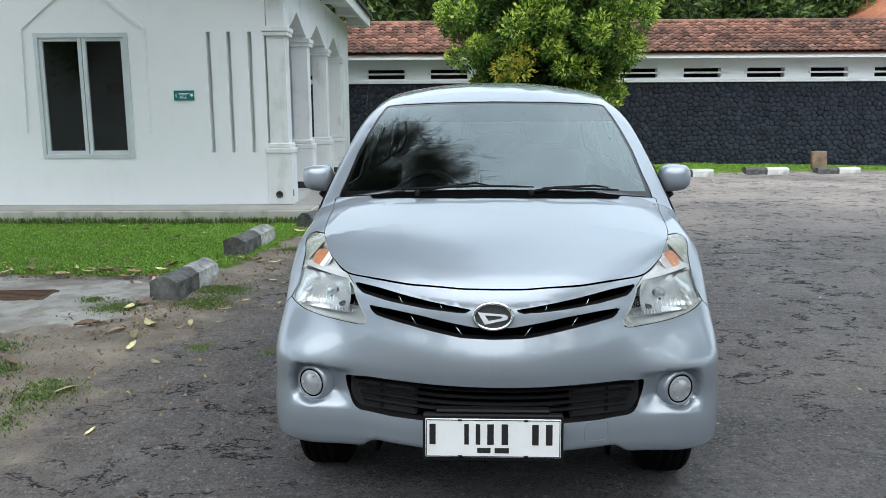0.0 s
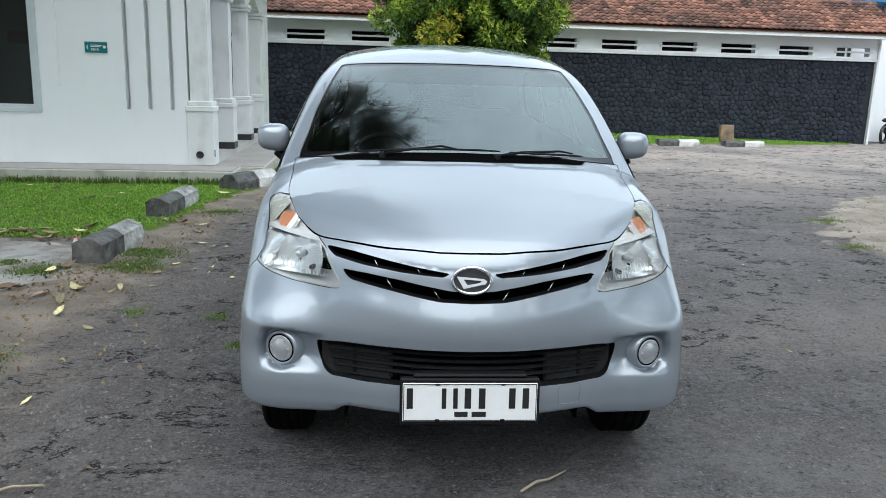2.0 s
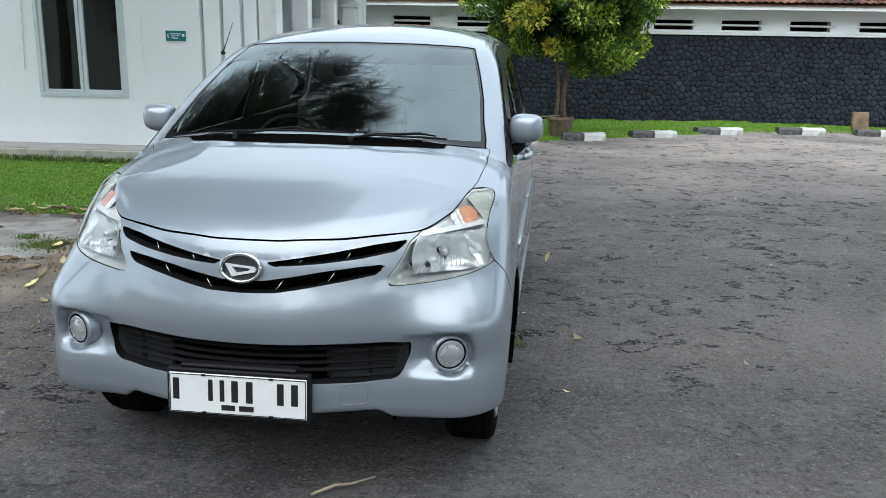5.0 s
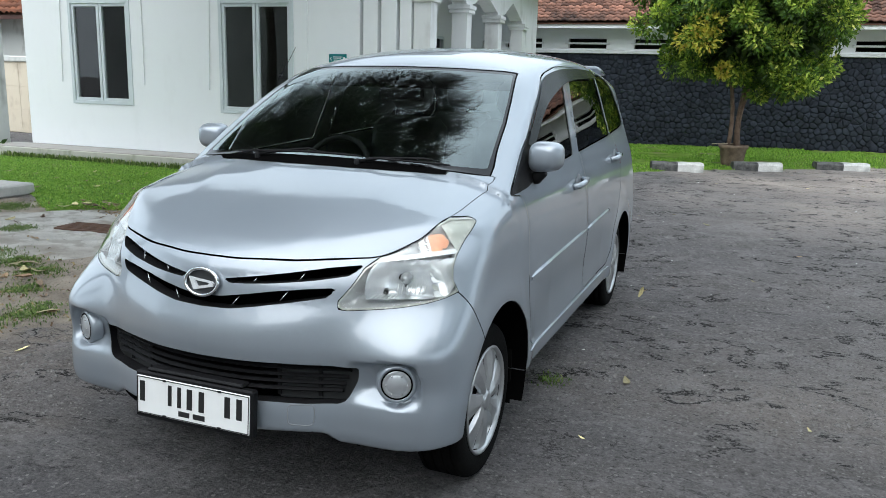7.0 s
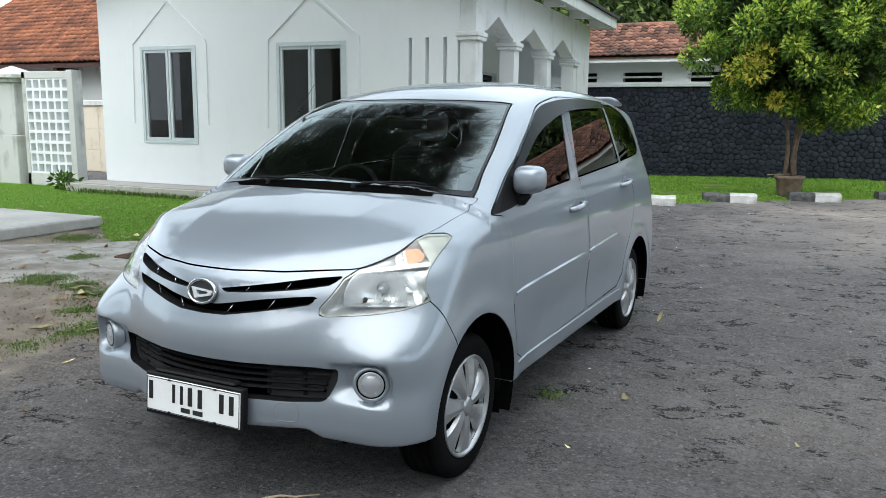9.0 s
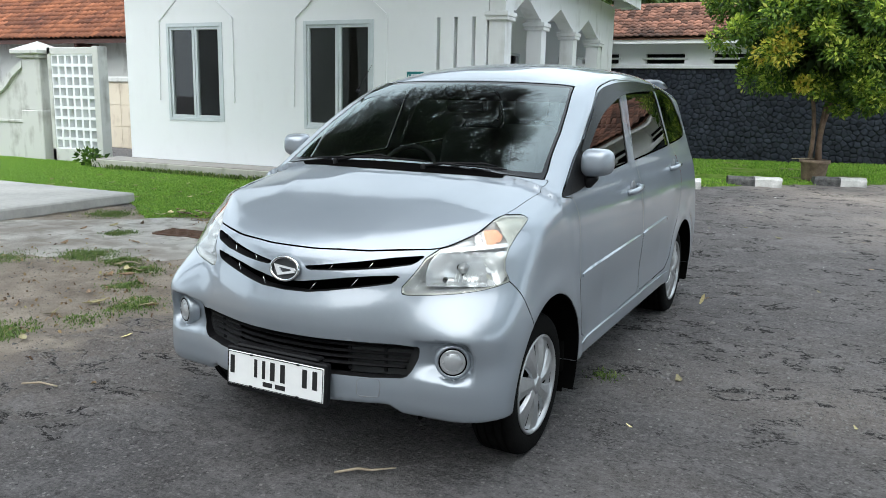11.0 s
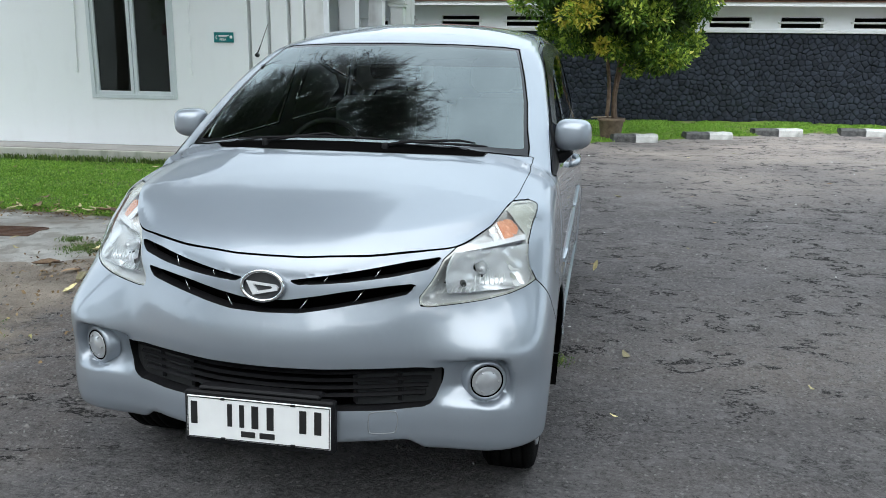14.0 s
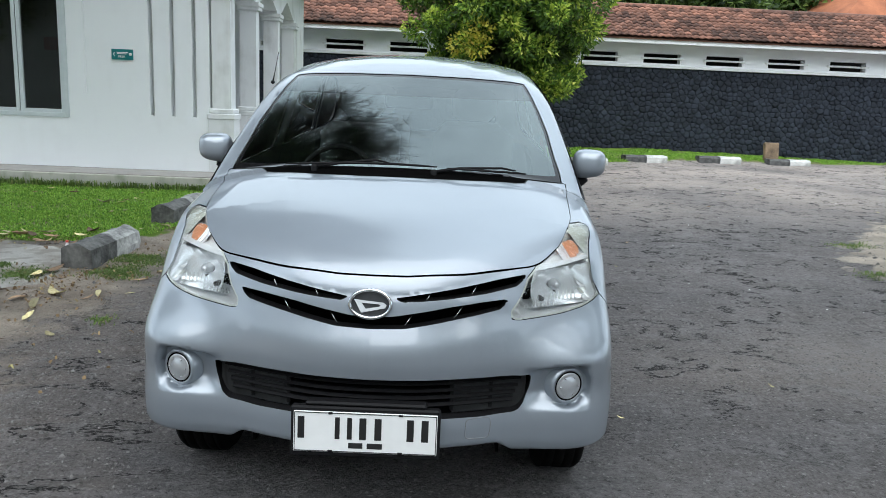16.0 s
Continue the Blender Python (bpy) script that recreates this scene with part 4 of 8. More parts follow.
r2 = random.Random(11)
ROWS_S, STEP = 18, 0.158
seeds = {}
for j in range(-1, ROWS_S + 1):
    for i in range(int((WX1 - WX0) / STEP) + 1):
        seeds[i, j] = (WX0 + (i + 0.5 * (j % 2)) * STEP + r2.uniform(-0.07, 0.07), 0.06 + j * 2.42 / ROWS_S + r2.uniform(-0.056, 0.056))
rest_v, rest_f, count = [], [], 0
for (i, j), (px, pz) in seeds.items():
    if j < 0 or j >= ROWS_S or px > WX1 - 0.12:
        continue
    cell = [(px - 0.17, max(pz - 0.15, -0.05)), (px + 0.17, max(pz - 0.15, -0.05)), (px + 0.17, min(pz + 0.15, 2.41)), (px - 0.17, min(pz + 0.15, 2.41))]
    for di in (-2, -1, 0, 1, 2):
        for dj in (-2, -1, 0, 1, 2):
            q = seeds.get((i + di, j + dj))
            if (di or dj) and q and len(cell) > 2:
                cell = clip_cell(cell, px, pz, *q)
    n = len(cell)
    if n < 3:
        continue
    cx, cz = sum(c[0] for c in cell) / n, sum(c[1] for c in cell) / n
    proud = r2.uniform(0.018, 0.036)
    tilt_x, tilt_z = r2.uniform(-0.08, 0.08), r2.uniform(-0.08, 0.08)
    v, f = [], []
    for sc, h in ((0.985, 0.0), (0.94, 0.5), (0.8, 0.88), (0.45, 1.04)):
        for x, z in cell:
            dx, dz = (x - cx) * sc, (z - cz) * sc
            v.append((dx, -proud * h * r2.uniform(0.9, 1.1) - (dx * tilt_x + dz * tilt_z) * min(h, 0.8), dz))
    v.append((0, -proud * 1.06, 0))
    for k in range(3):
        f += [(k * n + a, k * n + (a + 1) % n, (k + 1) * n + (a + 1) % n, (k + 1) * n + a) for a in range(n)]
    f += [(3 * n + a, 3 * n + (a + 1) % n, 4 * n) for a in range(n)]
    if 3.0 < cx < 9.6 and count < 300:
        me = bpy.data.meshes.new("stone")
        me.from_pydata(v, [], f)
        me.materials.append(M_STONE)
        me.polygons.foreach_set("use_smooth", [True] * len(me.polygons))
        shared("stone", me, pose(cx, WY + 0.052, cz), wall)
        count += 1
    else:
        o = len(rest_v)
        rest_v += [(x + cx, y + WY + 0.052, z + cz) for x, y, z in v]
        rest_f += [tuple(o + k for k in q) for q in f]
tagged(link_mesh("stone_rest", rest_v, rest_f, M_STONE_REST, wall, "black painted rubble stones", smooth=True), kind="stuff")


# clay tiles: one curved pan with a roll
def tile_mesh(width, length, wave=0.035, thick=0.014):
    n, v, f = 7, [], []
    for y, lift in ((0.0, 0.018), (length, 0.0)):
        for t in (thick, 0.0):
            for i in range(n):
                u = i / (n - 1)
                v.append((u * width * 1.08, y, lift + t + wave * (0.5 - 0.5 * math.cos(2 * math.pi * min(u * 1.0, 1))) * (1 if u > 0.0 else 0)))
    for i in range(n - 1):
        f.append((i, i + 1, 2 * n + i + 1, 2 * n + i))
        f.append((n + i + 1, n + i, i, i + 1)[::-1])
    f = [q for q in f] + [(i, n + i, n + i + 1, i + 1) for i in range(n - 1)]
    return v, f


def tiled(parent, origin, across, up, cols, rows, width, length, mats, keep, seed, wave=0.035):
    """Rows of tiles on a slope; keep(col, row) tells which are parts of their own."""
    r = random.Random(seed)
    across, up = Vector(across).normalized(), Vector(up).normalized()
    out = across.cross(up)
    base = Matrix((across, up, out)).transposed().to_4x4()
    v, f = tile_mesh(width, length * 1.15, wave)
    me = bpy.data.meshes.new("tile")
    me.from_pydata(v, [], f)
    me.materials.append(mats[0])
    me.polygons.foreach_set("use_smooth", [True] * len(me.polygons))
    v = np.array(v)
    rv, rf, made = [], [], 0
    for j in range(rows):
        for i in range(cols):
            p = Vector(origin) + across * (i * width + r.uniform(-0.008, 0.008)) + up * (j * length + r.uniform(-0.012, 0.012)) + out * (0.02 + r.uniform(0, 0.008))
            m = Matrix.Translation(p) @ base @ pose(0, 0, 0, r.uniform(-1.5, 1.5), r.uniform(-1.5, 1.5), r.uniform(-2, 2))
            if made < 300 and keep(i, j):
                shared("tile", me, m, parent)
                made += 1
            else:
                a, o = np.array(m), len(rv)
                rv += list(v @ a[:3, :3].T + a[:3, 3])
                rf += [tuple(o + k for k in q) for q in f]
    return tagged(link_mesh("tile_rest", rv, rf, mats[1], parent, "weathered clay roof tiles", smooth=True), kind="stuff")


slope = (0, RIDGE_Y - EAVE_Y, RIDGE_Z - EAVE_Z)
tiled(wall, (WX0, EAVE_Y - 0.03, EAVE_Z + 0.0), (1, 0, 0), slope, int((WX1 + 0.5 - WX0) / 0.19), 11, 0.19, 0.19, (M_TILE, M_TILE_REST), lambda i, j: 44 < i < 80, 21)
tube("ridge", [(WX0, RIDGE_Y, RIDGE_Z + 0.03), (WX1 + 0.5, RIDGE_Y, RIDGE_Z + 0.03)], 0.075, M_TILE_REST, wall, "row of rounded ridge tiles")

# white flank and shed beyond the wall's end
flank = part("wall_east", boxes(((WX1 + 0.2, WY + 1.6, 0), (WX1 + 9, WY + 1.8, 3.2))), M_WHITE)
tagged(flank, "plain white wall past the stone wall", "wall", kind="structure")

# neighbouring house behind the wall: hipped orange roof
nb = thing("neighbour_house", "house behind the wall with an orange hipped tile roof", "house")
part("wall", boxes(((15.6, 28.2, 0), (25, 32.3, 4.75))), M_WHITE, nb)
v = [(14.9, 27.5, 4.75), (25.8, 27.5, 4.75), (25.8, 33.0, 4.75), (13.6, 33.0, 4.75), (18.3, 30.3, 7.6), (22.2, 30.3, 7.6)]
link_mesh("roof", v, [(0, 1, 5, 4), (1, 2, 5), (2, 3, 4, 5), (3, 0, 4), (3, 2, 1, 0)], mat("neighbour_tile", (0.22, 0.075, 0.035), (0.46, 0.17, 0.08), 2.0, 0.85, 0.4, 30, fine=20), nb, "bright orange tile roof")
aw = part("blue_awning", boxes(((16.7, 26.0, 4.55), (18.4, 27.2, 4.85)), bevel=0.03), mat("blue_sheet", (0.04, 0.15, 0.34), (0.07, 0.22, 0.45), 3, 0.5))
tagged(aw, "bright blue water tank or sheet above the roofs", "tank")
part("stand", boxes(((16.8, 26.2, 0), (17.0, 26.4, 4.55)), ((18.1, 26.8, 0), (18.3, 27.0, 4.55))), M_FASCIA, aw)

# ---- yard wall, lattice screen and old house beside the building ----
LY = 11.6
screen = thing("lattice_screen", "white screen of square pierced cement blocks", "screen")
lx0, lx1, lz = -12.4, -10.93, 2.33
bm = boxes(((lx0, LY, 0), (lx0 + 0.1, LY + 0.2, lz)), ((lx1 - 0.16, LY - 0.02, 0), (lx1, LY + 0.22, lz + 0.02)), ((lx0, LY, lz - 0.14), (lx1 - 0.16, LY + 0.2, lz)), ((lx0, LY, 0), (lx1 - 0.16, LY + 0.2, 0.28)), bevel=0.008)
part("frame", bm, M_OLDWALL, screen)
cols, rows_, iw, ih = 6, 9, (lx1 - 0.16 - lx0 - 0.1) / 6, (lz - 0.14 - 0.28) / 9
bm = bmesh.new()
prism(bm, [(0, 0), (iw, 0), (iw, 0.028), (0.028, 0.028), (0.028, ih - 0.028), (0, ih - 0.028)], "y", 0, 0.17)
box(bm, (0, 0, ih - 0.028), (iw, 0.17, ih))
box(bm, (iw - 0.028, 0, 0.028), (iw, 0.17, ih - 0.028))
blk = bpy.data.meshes.new("block")
bm.to_mesh(blk)
bm.free()
blk.materials.append(M_WHITE)
for i in range(cols):
    for j in range(rows_):
        shared("block", blk, pose(lx0 + 0.1 + i * iw, LY + 0.015, 0.28 + j * ih), screen)
part("back_web", boxes(((lx0 + 0.1, LY + 0.19, 0.28), (lx1 - 0.16, LY + 0.2, lz - 0.14))), M_OLDWALL, screen)

gate = thing("gate_pillar", "old whitewashed gate pillar with a moulded cap", "pillar")
px = -12.85
bm = boxes(((px - 0.32, LY - 0.1, 0), (px + 0.32, LY + 0.42, 1.05)), ((px - 0.27, LY - 0.05, 1.05), (px + 0.27, LY + 0.37, 2.12)), bevel=0.015)
part("shaft", bm, M_OLDWALL, gate)
bm = boxes(((px - 0.34, LY - 0.12, 2.12), (px + 0.34, LY + 0.44, 2.2)), ((px - 0.42, LY - 0.2, 2.2), (px + 0.42, LY + 0.52, 2.29)), bevel=0.015)
bm2 = [(px - 0.4, LY - 0.18, 2.29), (px + 0.4, LY - 0.18, 2.29), (px + 0.4, LY + 0.5, 2.29), (px - 0.4, LY + 0.5, 2.29), (px, LY + 0.16, 2.47)]
vs = [bm.verts.new(p) for p in bm2]
for q in ((0, 1, 4), (1, 2, 4), (2, 3, 4), (3, 0, 4)):
    bm.faces.new([vs[k] for k in q])
part("cap", bm, M_OLDWALL, gate, "stained moulded cap")
yard = thing("wall_west", "old whitewashed yard wall with a swept coping", "wall", kind="structure")
sweep = [(-px - 0.0, 1.9)]
top = smooth_line([(px - 0.25, 2.02), (px - 0.55, 1.84), (px - 0.95, 1.52), (px - 1.5, 1.42), (px - 4, 1.42)], 6)
bm = bmesh.new()
prism(bm, [(px - 0.25, 0.0)] + [(a, b - 0.06) for a, b in top] + [(px - 4, 0.0)], "y", LY, LY + 0.2)
bmesh.ops.triangulate(bm, faces=[f for f in bm.faces if len(f.verts) > 4])
part("body", bm, M_OLDWALL, yard)
bm = bmesh.new()
prism(bm, [(a, b - 0.09) for a, b in top] + [(a, b + 0.05) for a, b in top[::-1]], "y", LY - 0.07, LY + 0.27)
bmesh.ops.triangulate(bm, faces=[f for f in bm.faces if len(f.verts) > 4])
part("coping", bm, M_OLDWALL, yard, "mossy coping")
part("string_course", boxes(((px - 4, LY - 0.03, 0.78), (px - 0.3, LY + 0.01, 0.84)), bevel=0.01), M_OLDWALL, yard)
cream = thing("wall_cream", "cream tiled garden wall between the houses", "wall", kind="structure")
part("body", boxes(((-17, 15.4, 0), (-10.2, 15.6, 1.72))), M_BEIGE, cream)
part("coping", boxes(((-17, 15.34, 1.72), (-10.2, 15.66, 1.86)), bevel=0.02), M_OLDWALL, cream)
for i in range(11):
    for j in range(3):
        part("tile", boxes(((-16.9 + i * 0.6, 15.385, 0.02 + j * 0.56), (-16.31 + i * 0.6, 15.4, 0.57 + j * 0.56)), bevel=0.003), M_BEIGE, cream)

old = thing("old_house", "old house with an orange wavy clay tile roof", "house")
HY, EZ = 17.6, 3.0
part("wall", boxes(((-26, HY + 0.9, 0), (-10.6, HY + 1.1, 3.4)), ((-10.7, HY + 1.1, 0), (-10.6, HY + 8, 3.4))), M_OLDWALL, old)
for x in (-13.6, -16.2, -18.8):
    part("bracket", boxes(((x, HY + 0.1, EZ - 0.28), (x + 0.14, HY + 0.9, EZ - 0.08)), ((x, HY + 0.05, EZ - 0.2), (x + 0.14, HY + 0.2, EZ - 0.08)), bevel=0.01), M_WOODDARK, old, "dark wooden bracket")
part("eave_board", boxes(((-26, HY - 0.02, EZ - 0.1), (-10.2, HY + 0.02, EZ + 0.02))), M_WOODDARK, old)
bm = bmesh.new()
prism(bm, [(HY, EZ), (HY + 5.0, EZ + 3.1), (HY + 10, EZ), (HY + 10, EZ - 0.05), (HY + 5, EZ + 3.0), (HY, EZ - 0.05)], "x", -26, -10.2)
part("roof_deck", bm, M_UNDER, old)
tiled(old, (-26, HY - 0.06, EZ + 0.02), (1, 0, 0), (0, 5.0, 3.1), 75, 19, 0.21, 0.3, (M_TILE_ORANGE, M_TILE_ORANGE_REST), lambda i, j: i > 38 and j < 9, 31, 0.06)
lv = part("louvre_window", boxes(((-13.0, HY + 0.84, 1.5), (-12.94, HY + 0.9, 2.6)), ((-12.36, HY + 0.84, 1.5), (-12.3, HY + 0.9, 2.6)), ((-12.94, HY + 0.84, 2.54), (-12.36, HY + 0.9, 2.6)),
                               ((-12.94, HY + 0.84, 1.5), (-12.36, HY + 0.9, 1.56)), ((-12.94, HY + 0.885, 1.56), (-12.36, HY + 0.895, 2.54))), M_ALU, old, "grey louvred window")
for j in range(11):
    s = part("slat", boxes(((-12.94, -0.03, -0.006), (-12.36, 0.03, 0.006))), M_ALU, lv)
    s.matrix_basis = pose(0, HY + 0.865, 1.6 + j * 0.085, 40, 0, 0)

slab = part("concrete_slab", boxes(((-11.5, 5.3, 0.0), (-6.15, 7.85, 0.14)), bevel=0.02), M_CONCRETE)
slab.matrix_basis = pose(0, 0, 0)
tagged(slab, "raised pale concrete slab on the ground", "slab")
bm = bmesh.new()
bmesh.ops.create_icosphere(bm, subdivisions=3, radius=1.0)
for v in bm.verts:
    v.co *= 1 + 0.18 * noise.noise(v.co * 1.7)
    v.co = Vector((max(min(v.co.x, 0.8), -0.8) * 0.32, max(min(v.co.y, 0.75), -0.75) * 0.2, max(min(v.co.z, 0.6), -0.4) * 0.14))
rock = part("rock", bm, M_BRICKROCK, smooth=True)
rock.matrix_basis = pose(-6.25, 5.25, 0.055, 0, 0, 14)
tagged(rock, "reddish broken rock beside the slab", "rock")
grate = thing("drain_grate", "flat rusty iron drain cover in the concrete", "grate", m=pose(-3.75, 6.35, 0.03, 0, 0, 4))
part("plate", boxes(((-0.42, -0.16, -0.02), (0.42, 0.16, 0.0)), bevel=0.006), M_RUST, grate)
for i in range(6):
    part("bar", boxes(((-0.4, -0.13 + i * 0.05, 0.0), (0.4, -0.115 + i * 0.05, 0.008))), M_RUST, grate)


# ---- kerb stones ----
def kerb_stone(length, width, height, two_tone, seed, chamfer=0.06, rough=0.012, slope=1.0):
    """A bevelled kerb block; the first half black, the second white or weathered."""
    root = thing("kerb_stone", two_tone[0], "kerb stone", "kerb stones")
    for half, material in ((0, two_tone[1]), (1, two_tone[2])):
        bm = bmesh.new()
        a, b = (-length / 2, 0.0) if half == 0 else (0.0, length / 2)
        w = width / 2
        prism(bm, [(-w, -0.05), (w, -0.05), (w, height - chamfer * slope), (w - chamfer, height), (-w + chamfer, height), (-w, height - chamfer * slope)], "x", a, b)
        bmesh.ops.subdivide_edges(bm, edges=bm.edges[:], cuts=3, use_grid_fill=True)
        for v in bm.verts:
            k = rough * (0.3 if abs(v.co.x) < 1e-4 else 1)
            v.co += Vector([k * noise.noise(v.co * 9 + Vector((seed * 3 + c * 7, 0, 0))) for c in range(3)])
        part("half", bm, material, root, smooth=False)
    return root


def set_kerb(p, q, *args, **kw):
    a, b = Vector((*p, 0)), Vector((*q, 0))
    k = kerb_stone((b - a).length, *args, **kw)
    mid_p = (a + b) / 2
    k.matrix_basis = pose(mid_p.x, mid_p.y, ground_height(mid_p.x, mid_p.y), 0, 0, math.degrees(math.atan2(b.y - a.y, b.x - a.x)))
    return k


OLD_TONE = ("weathered chamfered kerb stone with worn black paint on the grass edge", M_KERB_WORN, M_KERB_GREY)
set_kerb((-2.31, 6.2), (-2.25, 7.1), 0.24, 0.19, OLD_TONE, 1, chamfer=0.09, rough=0.02, slope=0.55)
set_kerb((-2.29, 8.22), (-2.21, 9.3), 0.24, 0.19, OLD_TONE, 2, chamfer=0.09, rough=0.02, slope=0.55)
set_kerb((-1.93, 10.35), (-1.5, 11.2), 0.3, 0.2, (OLD_TONE[0].replace("grass edge", "walkway corner"), M_KERB_BLACK, M_KERB_WHITE), 3, chamfer=0.09, rough=0.015)
NEW_TONE = ("black and white painted kerb stone before the verge", M_KERB_BLACK, M_KERB_WHITE)
VERGE_STONES = ((-0.15, 14.6), (1.1, 15.75), (2.55, 16.9), (4.2, 18.05), (5.95, 19.35), (8.1, 20.1), (10.05, 20.35))
VERGE_HALF = ((-0.42, -0.28), (-0.46, -0.3), (-0.45, -0.3), (-0.5, -0.35), (-0.55, -0.35), (-0.56, -0.12), (-0.56, -0.1))
for n_, ((x, y), (hx, hy)) in enumerate(zip(VERGE_STONES, VERGE_HALF)):
    hx, hy = hx * 1.0, hy * 0.35
    set_kerb((x + hx, y + hy), (x - hx, y - hy), 0.28, 0.155, NEW_TONE, 10 + n_, chamfer=0.045, rough=0.012)
board = thing("leaning_block", "brown stained cement block standing behind a kerb stone", "block", m=pose(9.75, 20.7, ground_height(9.75, 20.7) - 0.02, -8, 0, 4))
part("slab", boxes(((-0.2, -0.06, 0), (0.2, 0.06, 0.5)), bevel=0.02), M_BOARD, board)

bottle = thing("plastic_bottle", "small clear plastic bottle with red cap and label", "bottle", m=pose(-2.47, 6.42, ground_height(-2.47, 6.42)) @ Matrix.Scale(0.78, 4))
lathe("body", [(0.0, 0.0), (0.03, 0.0), (0.032, 0.02), (0.032, 0.12), (0.026, 0.15), (0.013, 0.175), (0.013, 0.19)], mat("bottle_plastic", (0.55, 0.5, 0.5), (0.75, 0.72, 0.72), 30, 0.2), bottle, axis="z", sides=20)
lathe("label", [(0.0328, 0.045), (0.0328, 0.1)], mat("red_label", (0.5, 0.03, 0.03), (0.7, 0.4, 0.38), 30, 0.5), bottle, "red and white label", axis="z", sides=20)
lathe("cap", [(0.0145, 0.185), (0.0145, 0.205), (0.0, 0.206)], mat("red_cap", (0.5, 0.04, 0.02), (0.6, 0.06, 0.03), 9, 0.4), bottle, "red cap", axis="z", sides=16)


# ---- foliage ----
def leaf_cloud(name, centres, radii, per, size, material, parent, rng, label="", droop=0.2, shell=0.55):
    """Sprigs of small folded leaves filling several clumps unevenly."""
    vs, fs, o = [], [], 0
    for (c, r) in zip(centres, radii):
        c, r = np.array(c), np.array(r)
        n = per
        d = rng.normal(size=(n, 3))
        d /= np.linalg.norm(d, axis=1)[:, None]
        rad = shell + (1 - shell) * rng.random(n) ** 0.6
        p = c + d * r * rad[:, None]
        axis = d + rng.normal(0, 0.55, (n, 3))
        axis[:, 2] -= droop
        axis /= np.linalg.norm(axis, axis=1)[:, None]
        side = np.cross(axis, rng.normal(size=(n, 3)))
        side /= np.linalg.norm(side, axis=1)[:, None]
        up = np.cross(side, axis)
        L = size * rng.uniform(0.6, 1.3, n)[:, None]
        w = L * 0.24
        quad = np.stack([p, p + axis * L * 0.45 + side * w + up * w * 0.3, p + axis * L - up * L * 0.1, p + axis * L * 0.45 - side * w + up * w * 0.3], 1)
        vs.append(quad.reshape(-1, 3))
        k = o + np.arange(n)[:, None] * 4
        fs += [tuple(q) for q in k + [0, 1, 2]] + [tuple(q) for q in k + [0, 2, 3]]
        o += 4 * n
    return link_mesh(name, np.concatenate(vs), fs, material, parent, label)


def limb_path(a, b, bend, rng, n=6):
    a, b = np.array(a, float), np.array(b, float)
    off = rng.normal(0, bend, 3)
    return [tuple(a + (b - a) * t + off * math.sin(math.pi * t)) for t in np.linspace(0, 1, n)]


PT = (2.1, 17.35)
pot = thing("flower_pot", "weathered round cement plant pot on the grass", "pot", m=pose(PT[0], PT[1], ground_height(*PT)))
lathe("body", [(0.0, 0.0), (0.2, 0.0), (0.215, 0.05), (0.255, 0.34), (0.285, 0.36), (0.29, 0.42), (0.265, 0.425), (0.25, 0.37), (0.0, 0.36)], M_POT, pot, axis="z", sides=28)
lathe("soil", [(0.25, 0.375), (0.12, 0.395), (0.0, 0.4)], M_SOIL, pot, axis="z", sides=20)
tube("stick", [(-0.42, -0.1, 0.43), (0.0, 0.02, 0.45)], 0.012, M_TWIG, pot)
tree = thing("pot_tree", "dense round tree with glossy green and yellow leaves", "tree", m=pose(PT[0], PT[1], ground_height(*PT)))
rt = np.random.default_rng(17)
for a, b, r in (((-0.1, 0.02, 0.38), (-0.18, 0.0, 1.75), 0.045), ((0.08, 0.0, 0.38), (0.26, 0.05, 1.85), 0.055), ((0.03, 0.09, 0.38), (0.14, 0.12, 1.8), 0.04)):
    p = limb_path(a, b, 0.05, rt)
    tube("trunk", p, list(np.linspace(r, r * 0.75, len(p))), M_BARK, tree, sides=8)
    for k in range(4):
        q = (b[0] + rt.uniform(-1, 1), b[1] + rt.uniform(-1, 1), b[2] + rt.uniform(0.5, 1.8))
        lp = limb_path(b, q, 0.12, rt)
        tube("limb", lp, list(np.linspace(r * 0.6, 0.012, len(lp))), M_BARK, tree, sides=6)
# sprays of leaves: each clump a dark heart with a bright fringe turned outwards and up, gaps between them
# the two leaf tones put sunlight and shade into the colour
cs, rs = [], []
for k in range(150):
    d = rt.normal(size=3)
    d /= np.linalg.norm(d)
    q = rt.uniform(0.72, 1.0) if k < 115 else rt.uniform(0.3, 0.7)
    c = np.array((0.02, 0.0, 3.5)) + d * np.array((2.15, 2.0, 2.0)) * q
    if c[2] < 1.8:
        c[2] = 1.8 + rt.uniform(0, 0.4)
    cs.append(c)
    rs.append(rt.uniform(0.24, 0.46) * np.array((1, 1, 0.9)))
for k in range(16):
    cs.append(np.array((rt.uniform(0.3, 1.3), rt.uniform(-1.1, -0.1), rt.uniform(1.45, 2.1))))
    rs.append(rt.uniform(0.22, 0.4) * np.array((1, 1, 0.9)))
leaf_cloud("crown", cs, rs, 260, 0.1, M_LEAF_DEEP, tree, rt, "inner leaves, green darkened as in shade", shell=0.3)
tips_c, tips_r = [], []
for c, q in zip(cs, rs):
    out = (c - np.array((0, 0, 3.2))) / np.array((2.2, 2.0, 2.1))
    out = out / max(np.linalg.norm(out), 0.2) + np.array((0, 0, 0.5))
    tips_c.append(c + out * q * 0.55)
    tips_r.append(q * 0.66)
leaf_cloud("outer_leaves", tips_c, tips_r, 150, 0.1, M_LEAF_LIT, tree, rt, "outer leaves, yellow-green brightened as in sun", shell=0.45, droop=-0.35)
